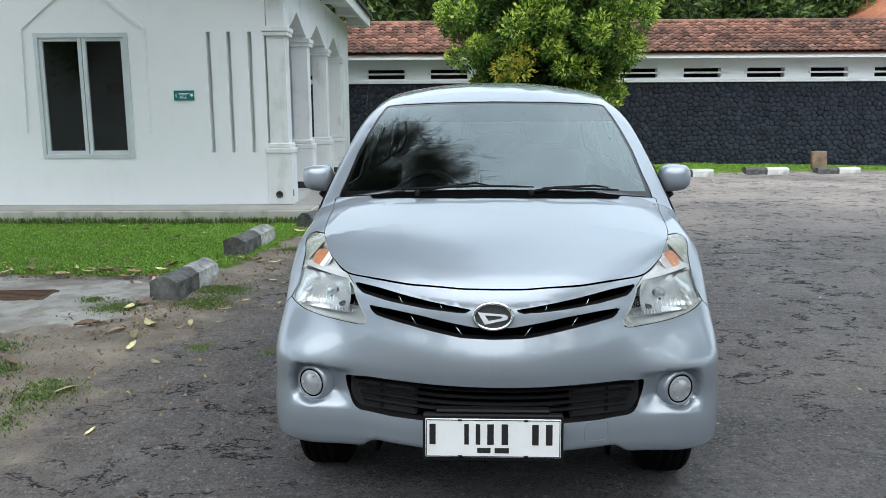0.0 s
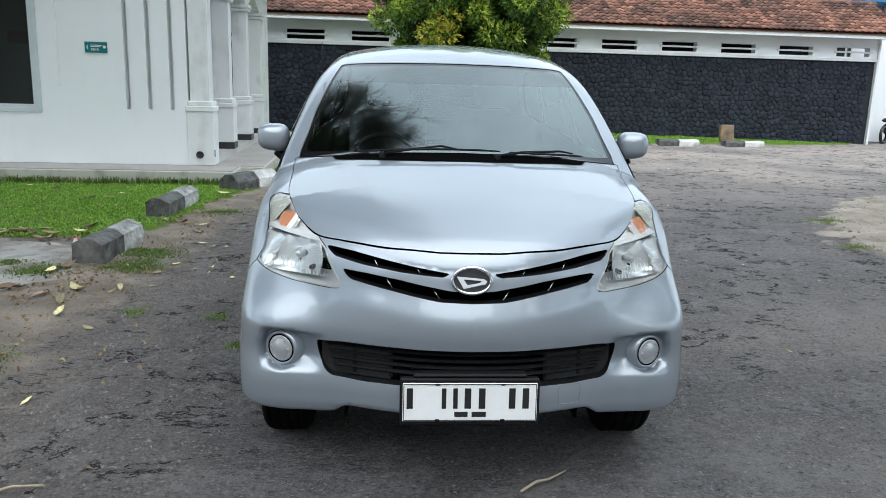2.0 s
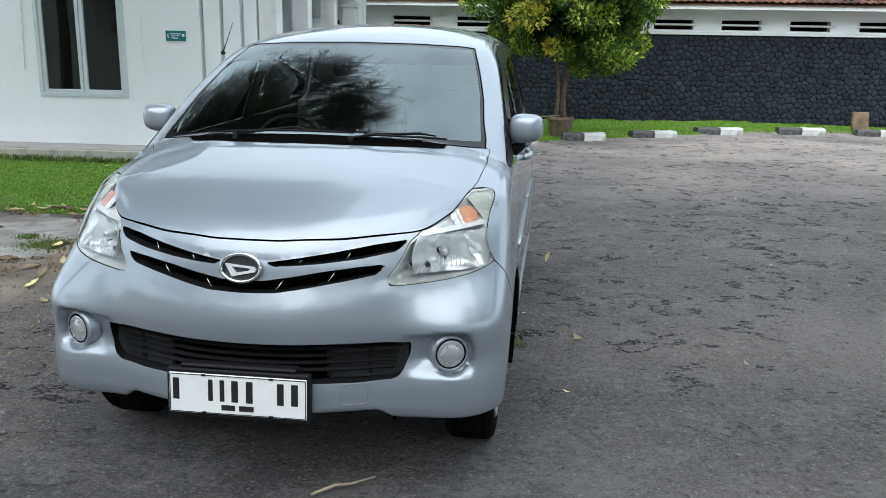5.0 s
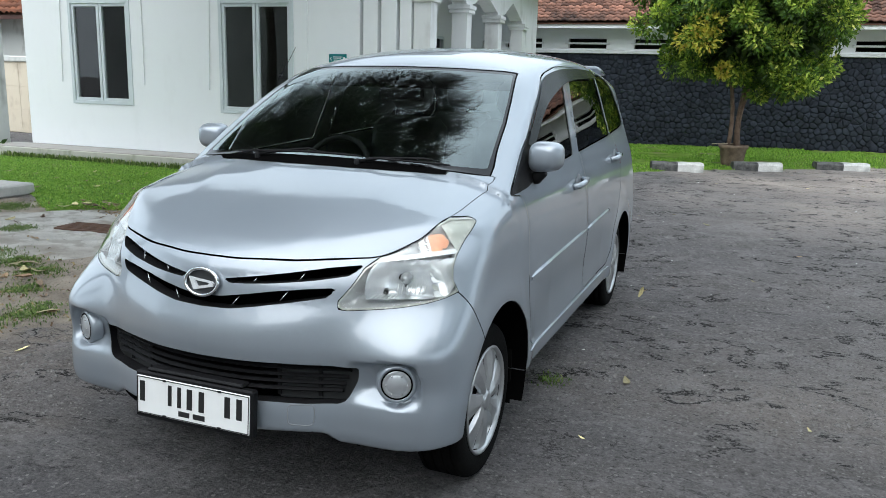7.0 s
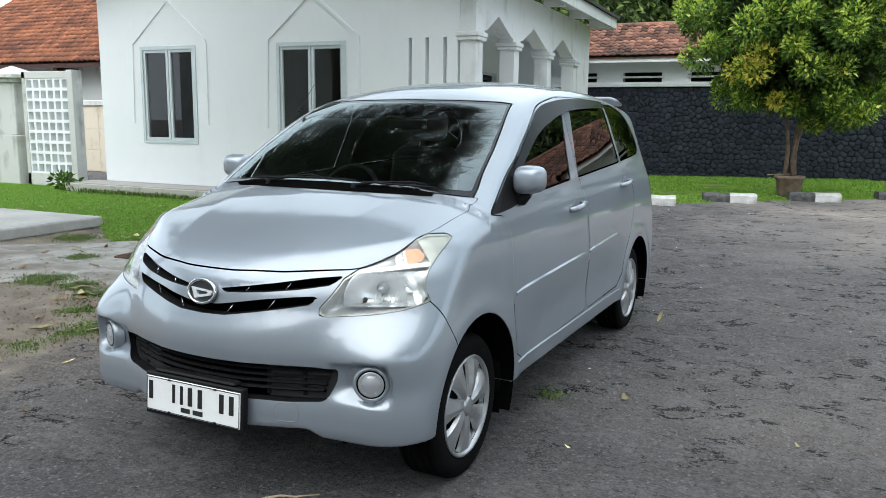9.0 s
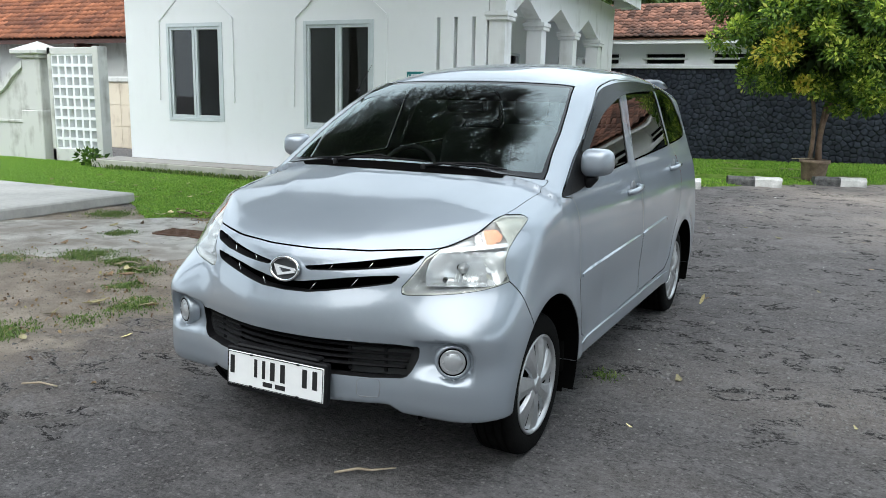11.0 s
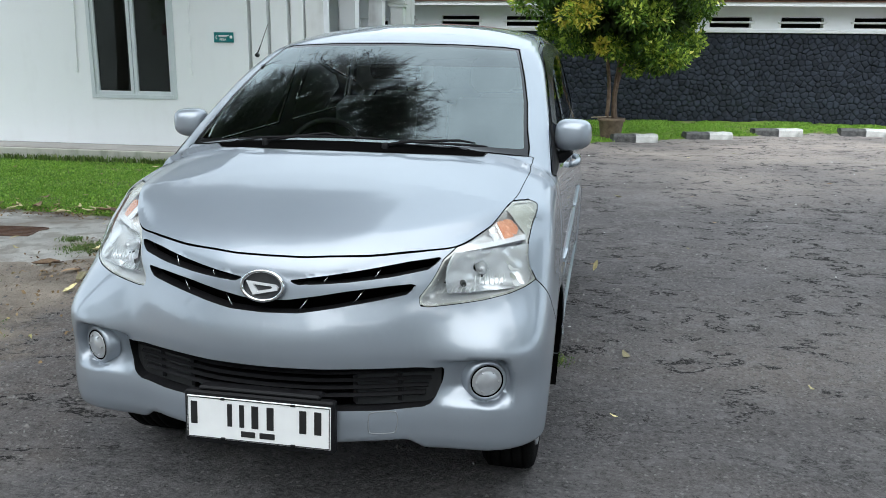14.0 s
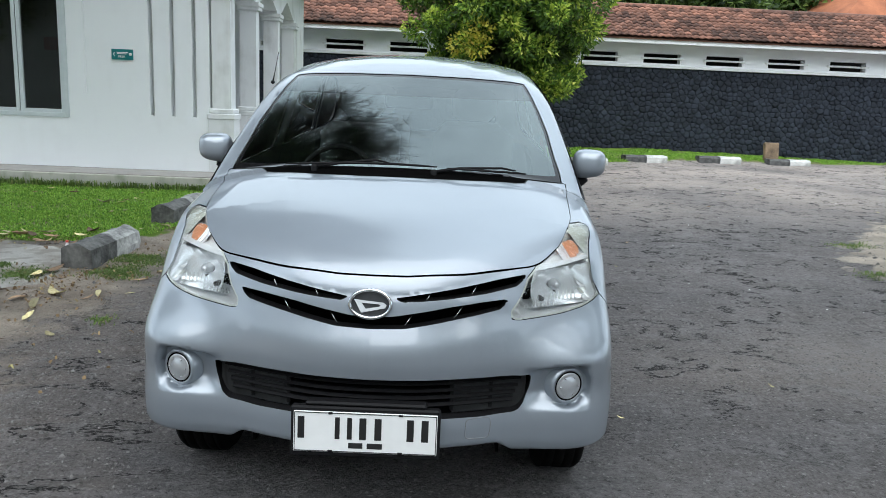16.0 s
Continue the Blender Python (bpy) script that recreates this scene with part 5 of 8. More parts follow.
# the core takes the darkest leaf colour, painted in as deep shade
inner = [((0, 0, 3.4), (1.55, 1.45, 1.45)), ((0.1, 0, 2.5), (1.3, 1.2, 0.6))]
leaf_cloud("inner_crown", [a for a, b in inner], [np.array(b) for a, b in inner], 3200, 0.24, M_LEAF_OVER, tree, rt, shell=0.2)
leaf_cloud("young_leaves", [(-0.85, -1.55, 2.55), (-0.7, -1.7, 2.35), (-1.0, -1.45, 2.4), (-0.6, -1.65, 2.7), (-0.35, -1.1, 1.85)],
           [np.array((0.3, 0.25, 0.22))] * 4 + [np.array((0.12, 0.12, 0.15))], 110, 0.1, M_LEAF_NEW, tree, rt, "yellow and orange young leaves", shell=0.2)


def big_tree(x, y, height, spread, seed, material, label, leaves=2600, size=0.3, bare=0.35, lean=(0, 0), trunk=0.22, reach=0.24, levels=4):
    r = np.random.default_rng(seed)
    root = thing("tree", label, "tree", "trees round the yard", pose(x, y, 0))
    fork = np.array((lean[0] * 0.6, lean[1] * 0.6, height * 0.42))
    p = limb_path((0, 0, -0.1), fork, 0.15, r, 7)
    tube("trunk", p, list(np.linspace(trunk, trunk * 0.7, 7)), M_BARK_DARK, root, sides=10)
    verts, faces, tips = [], [], []

    def grow(a, d, length, rad, depth):
        b = a + d * length
        pts = limb_path(a, b, length * 0.08, r, 4)
        v, f = tube_arrays(pts, list(np.linspace(rad, rad * 0.6, 4)), 6 if depth < 2 else 4)
        o = len(verts)
        verts.extend(v)
        faces.extend(tuple(o + k for k in q) for q in f)
        if depth >= levels:
            tips.append(b)
            return
        if depth == levels - 1:
            tips.append(b)
        for _ in range(3):
            nd = d + r.normal(0, 0.55, 3)
            nd[2] += 0.1
            nd /= np.linalg.norm(nd)
            grow(b, nd, length * r.uniform(0.55, 0.85), rad * (0.58 if levels < 5 else 0.52), depth + 1)

    for k in range(5):
        a = 2 * math.pi * k / 5 + r.uniform(-0.4, 0.4)
        d = np.array((math.cos(a) * spread / height * 1.5 + lean[0] * 0.12, math.sin(a) * spread / height * 1.5 + lean[1] * 0.12, 0.9))
        grow(fork, d / np.linalg.norm(d), height * reach, trunk * 0.6, 0)
    link_mesh("limbs", verts, faces, M_BARK_DARK, root, smooth=True)
    reach_out = np.array([t[0] * lean[0] + t[1] * lean[1] for t in tips])
    far_out = reach_out > np.quantile(reach_out, 0.82) if lean != (0, 0) else reach_out < -1e9
    tips = [t for t, out in zip(tips, far_out) if r.random() > (0.93 if out else bare)]
    per = max(int(leaves / max(len(tips), 1)), 3)
    leaf_cloud("crown", tips, [np.array((0.75, 0.75, 0.6)) * spread / (5 if levels < 5 else 6)] * len(tips), per, size, material, root, r, shell=0.1)
    return root


FAR_LABEL = "tall leafy tree behind the tiled wall"
for k, (x, y, h, s) in enumerate(((-3.5, 30, 7.2, 4.2), (0.5, 34, 8, 5), (5, 29, 6.6, 4), (9.5, 31, 7, 4.5), (13.5, 34, 8, 5), (19, 46, 9.5, 6), (-8, 38, 9, 5), (3, 40, 9, 6), (11, 42, 9, 6), (22, 27, 7, 4.5), (27, 33, 8, 5))):
    big_tree(x, y, h, s, 100 + k, M_LEAF_FAR, FAR_LABEL, leaves=17000, size=0.32, bare=0.12)

def canopy_tree(x, y, fork, rim, label, seed):
    """A wide old tree: a leaning trunk, limbs to points along the rim of its crown, bare twigs past the leaves."""
    r = np.random.default_rng(seed)
    root = thing("tree", label, "tree", "trees round the yard", pose(x, y, 0))
    here = np.array((x, y, 0.0))
    fork = np.array(fork) - here
    p = limb_path((0, 0, -0.1), fork, 0.25, r, 8)
    tube("trunk", p, list(np.linspace(0.3, 0.2, 8)), M_BARK_DARK, root, sides=12)
    verts, faces, tips = [], [], []

    def stick(a, b, ra, rb, bend, n=4, sides=5):
        v, f = tube_arrays(limb_path(a, b, bend, r, n), list(np.linspace(ra, rb, n)), sides)
        o = len(verts)
        verts.extend(v)
        faces.extend(tuple(o + k for k in q) for q in f)

    def twigs(a, d, length, rad, depth):
        b = a + d * length
        stick(a, b, rad, rad * 0.62, length * 0.16, 4, 4)
        if depth == 0:
            return
        for _ in range(3 if depth > 1 else 2):
            nd = d + r.normal(0, 0.42, 3) * (1, 1, 0.6)
            twigs(b if r.random() < 0.6 else a + d * length * r.uniform(0.45, 0.9), nd / np.linalg.norm(nd), length * r.uniform(0.55, 0.9), rad * 0.62, depth - 1)

    edge = np.array(smooth_line(rim, 6))
    for k in range(len(edge)):
        goal = np.array((*edge[k], r.uniform(6.1, 7.0))) - here
        out = goal - fork
        out[2] *= 0.4
        out /= np.linalg.norm(out)
        base = goal - out * r.uniform(1.1, 1.5)
        mid_b = fork + (base - fork) * 0.5 + r.normal(0, 0.35, 3)
        stick(fork, mid_b, 0.1, 0.07, 0.2, 5, 7)
        stick(mid_b, base, 0.07, 0.034, 0.15, 5, 6)
        for _ in range(3):
            nd = out + r.normal(0, 0.35, 3) * (1, 1, 0.5)
            twigs(base, nd / np.linalg.norm(nd), r.uniform(0.36, 0.56), 0.019, 4)
        if edge[k][1] > 6.0:
            for u in r.uniform(0.4, 0.95, 1):
                nd = out + r.normal(0, 0.6, 3) * (1, 1, 0.5)
                twigs(mid_b + (base - mid_b) * u, nd / np.linalg.norm(nd), r.uniform(0.4, 0.7), 0.02, 3)
        for u in np.linspace(0.25, 0.75 if edge[k][1] > 6.0 else 1.0, 6):
            c = fork + (base - fork) * u
            tips.append(c + r.normal(0, (0.5, 0.5, 0.35)))
    link_mesh("limbs", verts, faces, M_BARK_DARK, root, smooth=True)
    # leaf clumps fill the crown inside the rim, ragged towards it
    poly = [tuple(q) for q in edge] + [(-9.1, 8.5), (-6.65, 6.4), (-4.55, 4.86), (-2.8, 3.6), (-1.54, 2.62)]
    spots = scatter(poly, 640, r)
    keep = signed(poly, spots[:, 0], spots[:, 1]) < -0.62 + 0.35 * fbm(spots[:, 0], spots[:, 1], 1.0, 3, 61.0) - 2.0 * ((spots[:, 1] > 6.3) & (edge_distance([tuple(q) for q in edge], spots[:, 0], spots[:, 1], False) < 1.5))
    for q in spots[keep]:
        tips.append(np.array((*q, r.uniform(6.1, 7.6))) - here)
    leaf_cloud("crown", tips, [np.array((0.5, 0.5, 0.3)) * r.uniform(0.6, 1.2) for _ in tips], 300, 0.1, M_LEAF_OVER, root, r, "dense dark green leaves", shell=0.05)
    return root


canopy_tree(-8.2, 2.6, (-5.9, 3.8, 3.9), [(-0.21, 3.32), (0.07, 4.58), (0.07, 5.84), (-0.35, 6.89), (-0.98, 7.66), (-1.68, 8.15), (-2.45, 8.5), (-3.22, 8.5), (-4.2, 8.78), (-5.6, 9.34), (-7.0, 9.76), (-8.4, 10.11)], "old spreading tree with bare branch tips beside the yard", 51)
# unseen trees, added for reflections; the two right ones block sky to darken
for k, (x, y, h, s) in enumerate(((-9, -14, 10, 5), (7, -18, 11, 6), (10.5, -3.5, 11, 6), (14.0, 3.5, 10, 5.5), (-16, -6, 11, 6))):
    big_tree(x, y, h, s, 200 + k, M_LEAF_FAR, "unseen leafy tree added for shade and reflections", leaves=12000, size=0.36, bare=0.05)


# ---- fallen leaves and twigs ----
def leaf_mesh(seed):
    r = random.Random(seed)
    bm = bmesh.new()
    n, w, curl, bend, cup = 9, r.uniform(0.11, 0.22), r.uniform(-0.06, 0.2), r.uniform(-0.16, 0.16), r.uniform(0.15, 0.9)
    rows_l = []
    for i in range(n):
        t = i / (n - 1)
        half = w * math.sin(math.pi * min(t * 0.95 + 0.03, 1)) ** 0.8
        half *= r.uniform(0.85, 1.12)
        z = max(curl, 0) * (2 * t - 1) ** 2 + max(-curl, 0) * (1 - (2 * t - 1) ** 2) + 0.015 * math.sin(5 * t + seed)
        off = bend * (2 * t - 1) ** 2
        rows_l.append([bm.verts.new((t - 0.5, off - half, z + half * cup)), bm.verts.new((t - 0.5, off, z)), bm.verts.new((t - 0.5, off + half, z + half * cup * r.uniform(0.4, 1.1)))])
    for a, b in zip(rows_l, rows_l[1:]):
        for k in range(2):
            bm.faces.new((a[k], b[k], b[k + 1], a[k + 1]))
    r_ = bmesh.ops.extrude_face_region(bm, geom=bm.faces[:])
    bmesh.ops.translate(bm, vec=(0, 0, 0.008), verts=[g for g in r_["geom"] if isinstance(g, bmesh.types.BMVert)])
    bmesh.ops.recalc_face_normals(bm, faces=bm.faces)
    me = bpy.data.meshes.new("fallen_leaf")
    bm.to_mesh(me)
    bm.free()
    return me


KINDS = []
for s in range(6):
    for material in (M_FALLEN, M_FALLEN_BROWN):
        me = leaf_mesh(s)
        me.materials.append(material)
        KINDS.append(me)
r3 = random.Random(4)


def drop_leaf(x, y, size, kind, turn=None, lift=0.0):
    ob = new("fallen_leaf", KINDS[kind])
    ob.matrix_basis = pose(x, y, float(ground_height(x, y)) + 0.002 + lift, r3.uniform(-6, 6), r3.uniform(-6, 6), r3.uniform(0, 360) if turn is None else turn) @ Matrix.Diagonal((size, size, size, 1))
    ob.scale = ob.scale * 0.85
    return tagged(ob, "pale yellowish fallen leaf curling on the ground" if kind % 2 == 0 else "dry brown fallen leaf lying on the ground", "leaf", "fallen leaves")


for x, y, s, k in ((-1.764, 4.561, 0.11, 0), (1.335, 3.629, 0.05, 2), (1.443, 4.369, 0.1, 4), (2.28, 4.1, 0.07, 2), (-1.687, 3.52, 0.1, 6), (-1.858, 5.496, 0.18, 8), (6.443, 13.93, 0.16, 4), (1.748, 9.61, 0.14, 6), (-1.6, 7.0, 0.1, 10), (-1.35, 6.1, 0.09, 2)):
    drop_leaf(x, y, s, k)
upright = drop_leaf(1.354, 6.113, 0.09, 0, 30)
upright.matrix_basis = pose(1.354, 6.113, 0.045, 25, -70, 30) @ Matrix.Diagonal((0.085, 0.085, 0.085, 1))
# larger leaves on the dirt, the broken concrete and along the kerb: pale yellow ones, then brown ones
for x, y in ((-2.13, 5.14), (-2.12, 5.42), (-2.04, 4.87), (-2.46, 5.87), (-3.1, 7.46), (-2.96, 7.12), (-2.2, 8.04), (-1.78, 7.86), (-1.91, 9.89), (-2.99, 8.69), (-3.35, 9.41), (-2.42, 3.94), (-2.07, 4.06),
             (-2.86, 4.77), (-3.01, 4.77), (-3.27, 4.91), (-4.96, 7.11), (-4.83, 6.28), (-5.63, 6.64), (-2.13, 3.16), (-2.48, 3.63), (-5.79, 6.5)):
    drop_leaf(x, y, r3.uniform(0.15, 0.23), 2 * r3.randrange(6), lift=0.012)
for x, y in ((-2.76, 7.6), (-3.27, 7.29), (-1.75, 7.5), (-1.99, 7.98), (-1.93, 7.9), (-2.51, 5.44), (-2.58, 5.4), (-2.41, 6.02), (-2.65, 4.56), (-4.68, 6.54), (-2.69, 4.11), (-2.85, 4.62), (-2.3, 5.3)):
    drop_leaf(x, y, r3.uniform(0.14, 0.22), 2 * r3.randrange(6) + 1, lift=0.012)
for x, y in ((-1.49, 6.93), (-1.65, 6.22), (-1.14, 5.77)):
    drop_leaf(x, y, 0.11, 0)
for k in range(34):
    x, y = r3.uniform(-5.2, -2.0), r3.uniform(3.4, 7.4)
    if x > -2.55 and 6.1 < y < 7.4:
        continue
    drop_leaf(x, y, r3.uniform(0.05, 0.14), r3.randrange(12))
for k in range(46):
    x = r3.uniform(-5.0, -2.6)
    drop_leaf(x, 7.2 + 0.12 * (-2.6 - x) * 0.5 + r3.uniform(-0.25, 0.2), r3.uniform(0.08, 0.2), r3.randrange(12), lift=0.03)
for k in range(45):
    drop_leaf(r3.uniform(-9, -2.3), r3.uniform(7.6, 10.6), r3.uniform(0.06, 0.15), r3.randrange(12), lift=0.035)
for k in range(60):
    drop_leaf(r3.uniform(0.8, 9.0), r3.uniform(4.5, 19.0), r3.uniform(0.03, 0.09), r3.randrange(12))
for k in range(24):
    drop_leaf(r3.uniform(-2.0, -1.3), r3.uniform(5.2, 10.5), r3.uniform(0.05, 0.14), r3.randrange(12))
tw = tube("twig", [(0.4, 2.6, 0.018), (0.47, 2.66, 0.024), (0.52, 2.68, 0.02), (0.6, 2.735, 0.024)], [0.005, 0.006, 0.005, 0.003], M_TWIG)
tagged(tw, "thin dry twig lying on the asphalt", "twig")
for x, y, a in ((-1.4, 2.7, 20), (-3.9, 5.7, 160), (-3.2, 5.0, 5)):
    t2 = tube("twig", [(-0.09, 0, 0.01), (0.0, 0.012, 0.016), (0.1, -0.01, 0.01)], [0.005, 0.006, 0.004], M_TWIG)
    t2.matrix_basis = pose(x, y, float(ground_height(x, y)) + 0.01, 0, 0, a)
    tagged(t2, "thin dry twig lying on the dirt", "twig")

# broad-leaved weed by the lattice screen
shrub = thing("weed_plant", "low broad-leaved green weed by the plinth corner", "plant", m=pose(-10.6, 11.0, 0) @ Matrix.Scale(0.75, 4))
leaf_cloud("leaves", [(0, 0, 0.25), (0.25, -0.05, 0.18), (-0.2, 0, 0.3)], [np.array((0.25, 0.2, 0.22))] * 3, 70, 0.16, M_LEAF_DEEP, shrub, rt, shell=0.2)
tube("stem", [(0, 0, -0.02), (0.02, 0, 0.3)], 0.012, M_BARK, shrub)

# unseen plain wall added behind the walk; closes the yard and evens pane reflections
south = part("reflected_wall_south", boxes(((-30, -12.4, -0.1), (30, -12.0, 6.2))), mat("plain_grey_wall", (0.36, 0.37, 0.34), (0.55, 0.56, 0.53), 1.2, 0.9, 0.3, 30))
tagged(south, "unseen plain grey wall added for reflections", "wall", kind="structure")

# ---- the car ----
CAR = pose(0.19, 2.543, 0, 0, 0, -3.0)
M_PAINT = mat("silver_metallic_paint", (0.288, 0.325, 0.365), (0.323, 0.363, 0.406), 2.0, 0.44, metallic=0.56, coat=1.0, fine=300, rough_var=0.03)
M_PAINT.node_tree.nodes["Principled BSDF"].inputs["Coat IOR"].default_value = 1.6
M_PLASTIC = mat("black_plastic", (0.008, 0.008, 0.009), (0.013, 0.013, 0.014), 12, 0.5, 0.1, 200, spec=0.12)
M_GAP = mat("panel_gap", (0.003, 0.003, 0.003), (0.005, 0.005, 0.005), 5, 0.95, spec=0.0)
M_RUBBER = mat("tyre_rubber", (0.003, 0.003, 0.003), (0.009, 0.0088, 0.0085), 9, 0.85, 0.2, 120, spec=0.06)
M_CHROME = mat("chrome", (0.75, 0.76, 0.78), (0.82, 0.83, 0.84), 5, 0.08, metallic=1.0, rough_var=0.03)
M_HUB = mat("silver_hubcap", (0.4, 0.41, 0.42), (0.5, 0.51, 0.52), 6, 0.32, metallic=0.7, rough_var=0.08)
M_CAP = mat("silver_cap", (0.5, 0.52, 0.54), (0.6, 0.62, 0.64), 8, 0.3, metallic=0.6)
M_REFLECT = mat("lamp_reflector", (0.76, 0.78, 0.79), (0.88, 0.9, 0.91), 30, 0.22, metallic=0.3)
M_BOWL = mat("polished_bowl", (0.74, 0.77, 0.79), (0.86, 0.88, 0.9), 6, 0.2, metallic=0.55, rough_var=0.03)
M_LENS = glass("lamp_lens", (0.96, 0.965, 0.955), 1.4)
M_FROST = mat("lamp_frost", (0.5, 0.52, 0.47), (0.6, 0.62, 0.57), 40, 0.25, metallic=0.2)
M_AMBER = mat("amber_reflector", (0.7, 0.26, 0.12), (0.85, 0.5, 0.32), 90, 0.25, metallic=0.3)
M_WS = glass("windscreen_glass", (0.72, 0.79, 0.775), 2.65, gloss_tint=(0.9, 1.0, 0.99))
M_SIDEGLASS = glass("tinted_side_glass", (0.12, 0.135, 0.13), 1.6)
M_SHADE = glass("sun_strip", (0.16, 0.17, 0.18), 2.4, gloss_tint=(0.92, 1.0, 0.99))
M_VISOR = mat("smoked_visor", (0.008, 0.01, 0.01), (0.018, 0.021, 0.021), 6, 0.2, spec=0.2)
M_VISOR.node_tree.nodes["Principled BSDF"].inputs["IOR"].default_value = 1.2
M_BRIGHT = mat("satin_chrome", (0.76, 0.78, 0.8), (0.86, 0.88, 0.9), 5, 0.25, metallic=0.4)
M_FRIT = mat("black_glass_border", (0.006, 0.006, 0.007), (0.01, 0.01, 0.011), 5, 0.1)
M_TRIM = mat("interior_trim", (0.06, 0.062, 0.062), (0.1, 0.1, 0.1), 6, 0.8)
M_LINING = mat("cabin_lining", (0.3, 0.31, 0.29), (0.4, 0.41, 0.385), 6, 0.85)
M_SEAT = mat("grey_seat_fabric", (0.42, 0.42, 0.4), (0.56, 0.56, 0.54), 8, 0.9)
M_PLATE = mat("plate_white", (0.78, 0.79, 0.78), (0.84, 0.85, 0.84), 4, 0.45)
M_BLACK = mat("plate_black", (0.01, 0.01, 0.01), (0.016, 0.016, 0.016), 4, 0.5)


def table(points):
    """A smooth curve through (t, value) pairs."""
    p = np.array(smooth_line([tuple(map(float, q)) for q in points], 10))
    xs, ys = p[:, 0], p[:, 1]
    return lambda t: np.interp(t, xs, ys)


def smax(a, b, k):
    h = np.clip(0.5 + 0.5 * (a - b) / k, 0, 1)
    return b + (a - b) * h + k * h * (1 - h)


def ease(t):
    t = np.clip(t, 0, 1)
    return t * t * (3 - 2 * t)


def smin(a, b, k):
    return -smax(-a, -b, k)


NOSE = table([(0.1, 0.17), (0.2, 0.12), (0.25, 0.05), (0.29, 0.014), (0.33, 0.0), (0.37, -0.002), (0.42, 0.0), (0.5, 0.012), (0.57, 0.004), (0.62, 0.0), (0.68, 0.004), (0.76, 0.014), (0.83, 0.012), (0.9, 0.035), (1.0, 0.108), (1.3, 0.29), (1.8, 0.39)])
# how far the nose falls back from its middle: low down at the bumper, and up at the lamps
BUMPER_PLAN = table([(0, 0), (0.1, 0.005), (0.2, 0.02), (0.35, 0.066), (0.45, 0.104), (0.52, 0.119), (0.6, 0.118), (0.7, 0.115), (0.8, 0.125), (1.0, 0.16)])
LAMP_PLAN = table([(0, 0), (0.1, 0.005), (0.2, 0.022), (0.35, 0.075), (0.46, 0.13), (0.6, 0.215), (0.75, 0.31), (0.85, 0.37), (1.0, 0.46)])
WIDTH = table([(0.1, 0.79), (0.22, 0.818), (0.35, 0.834), (0.6, 0.838), (0.85, 0.829), (1.0, 0.812), (1.1, 0.79), (1.16, 0.772), (1.34, 0.722), (1.53, 0.668), (1.7, 0.6), (1.9, 0.5)])
HOOD = table([(-0.2, 0.78), (0.0, 0.85), (0.09, 0.905), (0.2, 0.966), (0.35, 1.032), (0.5, 1.078), (0.7, 1.125), (0.85, 1.152), (1.1, 1.18), (5, 1.2)])
ROOF = table([(0.5, 1.3), (1.0, 1.44), (1.3, 1.507), (1.565, 1.578), (1.8, 1.628), (2.07, 1.666), (2.45, 1.69), (2.9, 1.684), (3.4, 1.64), (3.8, 1.59), (4.3, 1.5)])
# line of the crease on either side of the hood's raised middle
RIDGE = table([(-0.2, 0.18), (0.0, 0.205), (0.145, 0.26), (0.28, 0.31), (0.4, 0.344), (0.56, 0.379), (0.73, 0.41), (1.0, 0.45)])
TAIL = table([(0.1, 4.0), (0.3, 4.09), (0.55, 4.13), (0.75, 4.12), (1.0, 4.07), (1.2, 4.0), (1.55, 3.86), (1.8, 3.75)])
AXLE_F, AXLE_R, HUB_Z, TYRE_R = 0.7, 3.355, 0.292, 0.3
ARCH_R = 0.368
FOG_X, FOG_Y, FOG_Z = 0.66, 0.172, 0.524


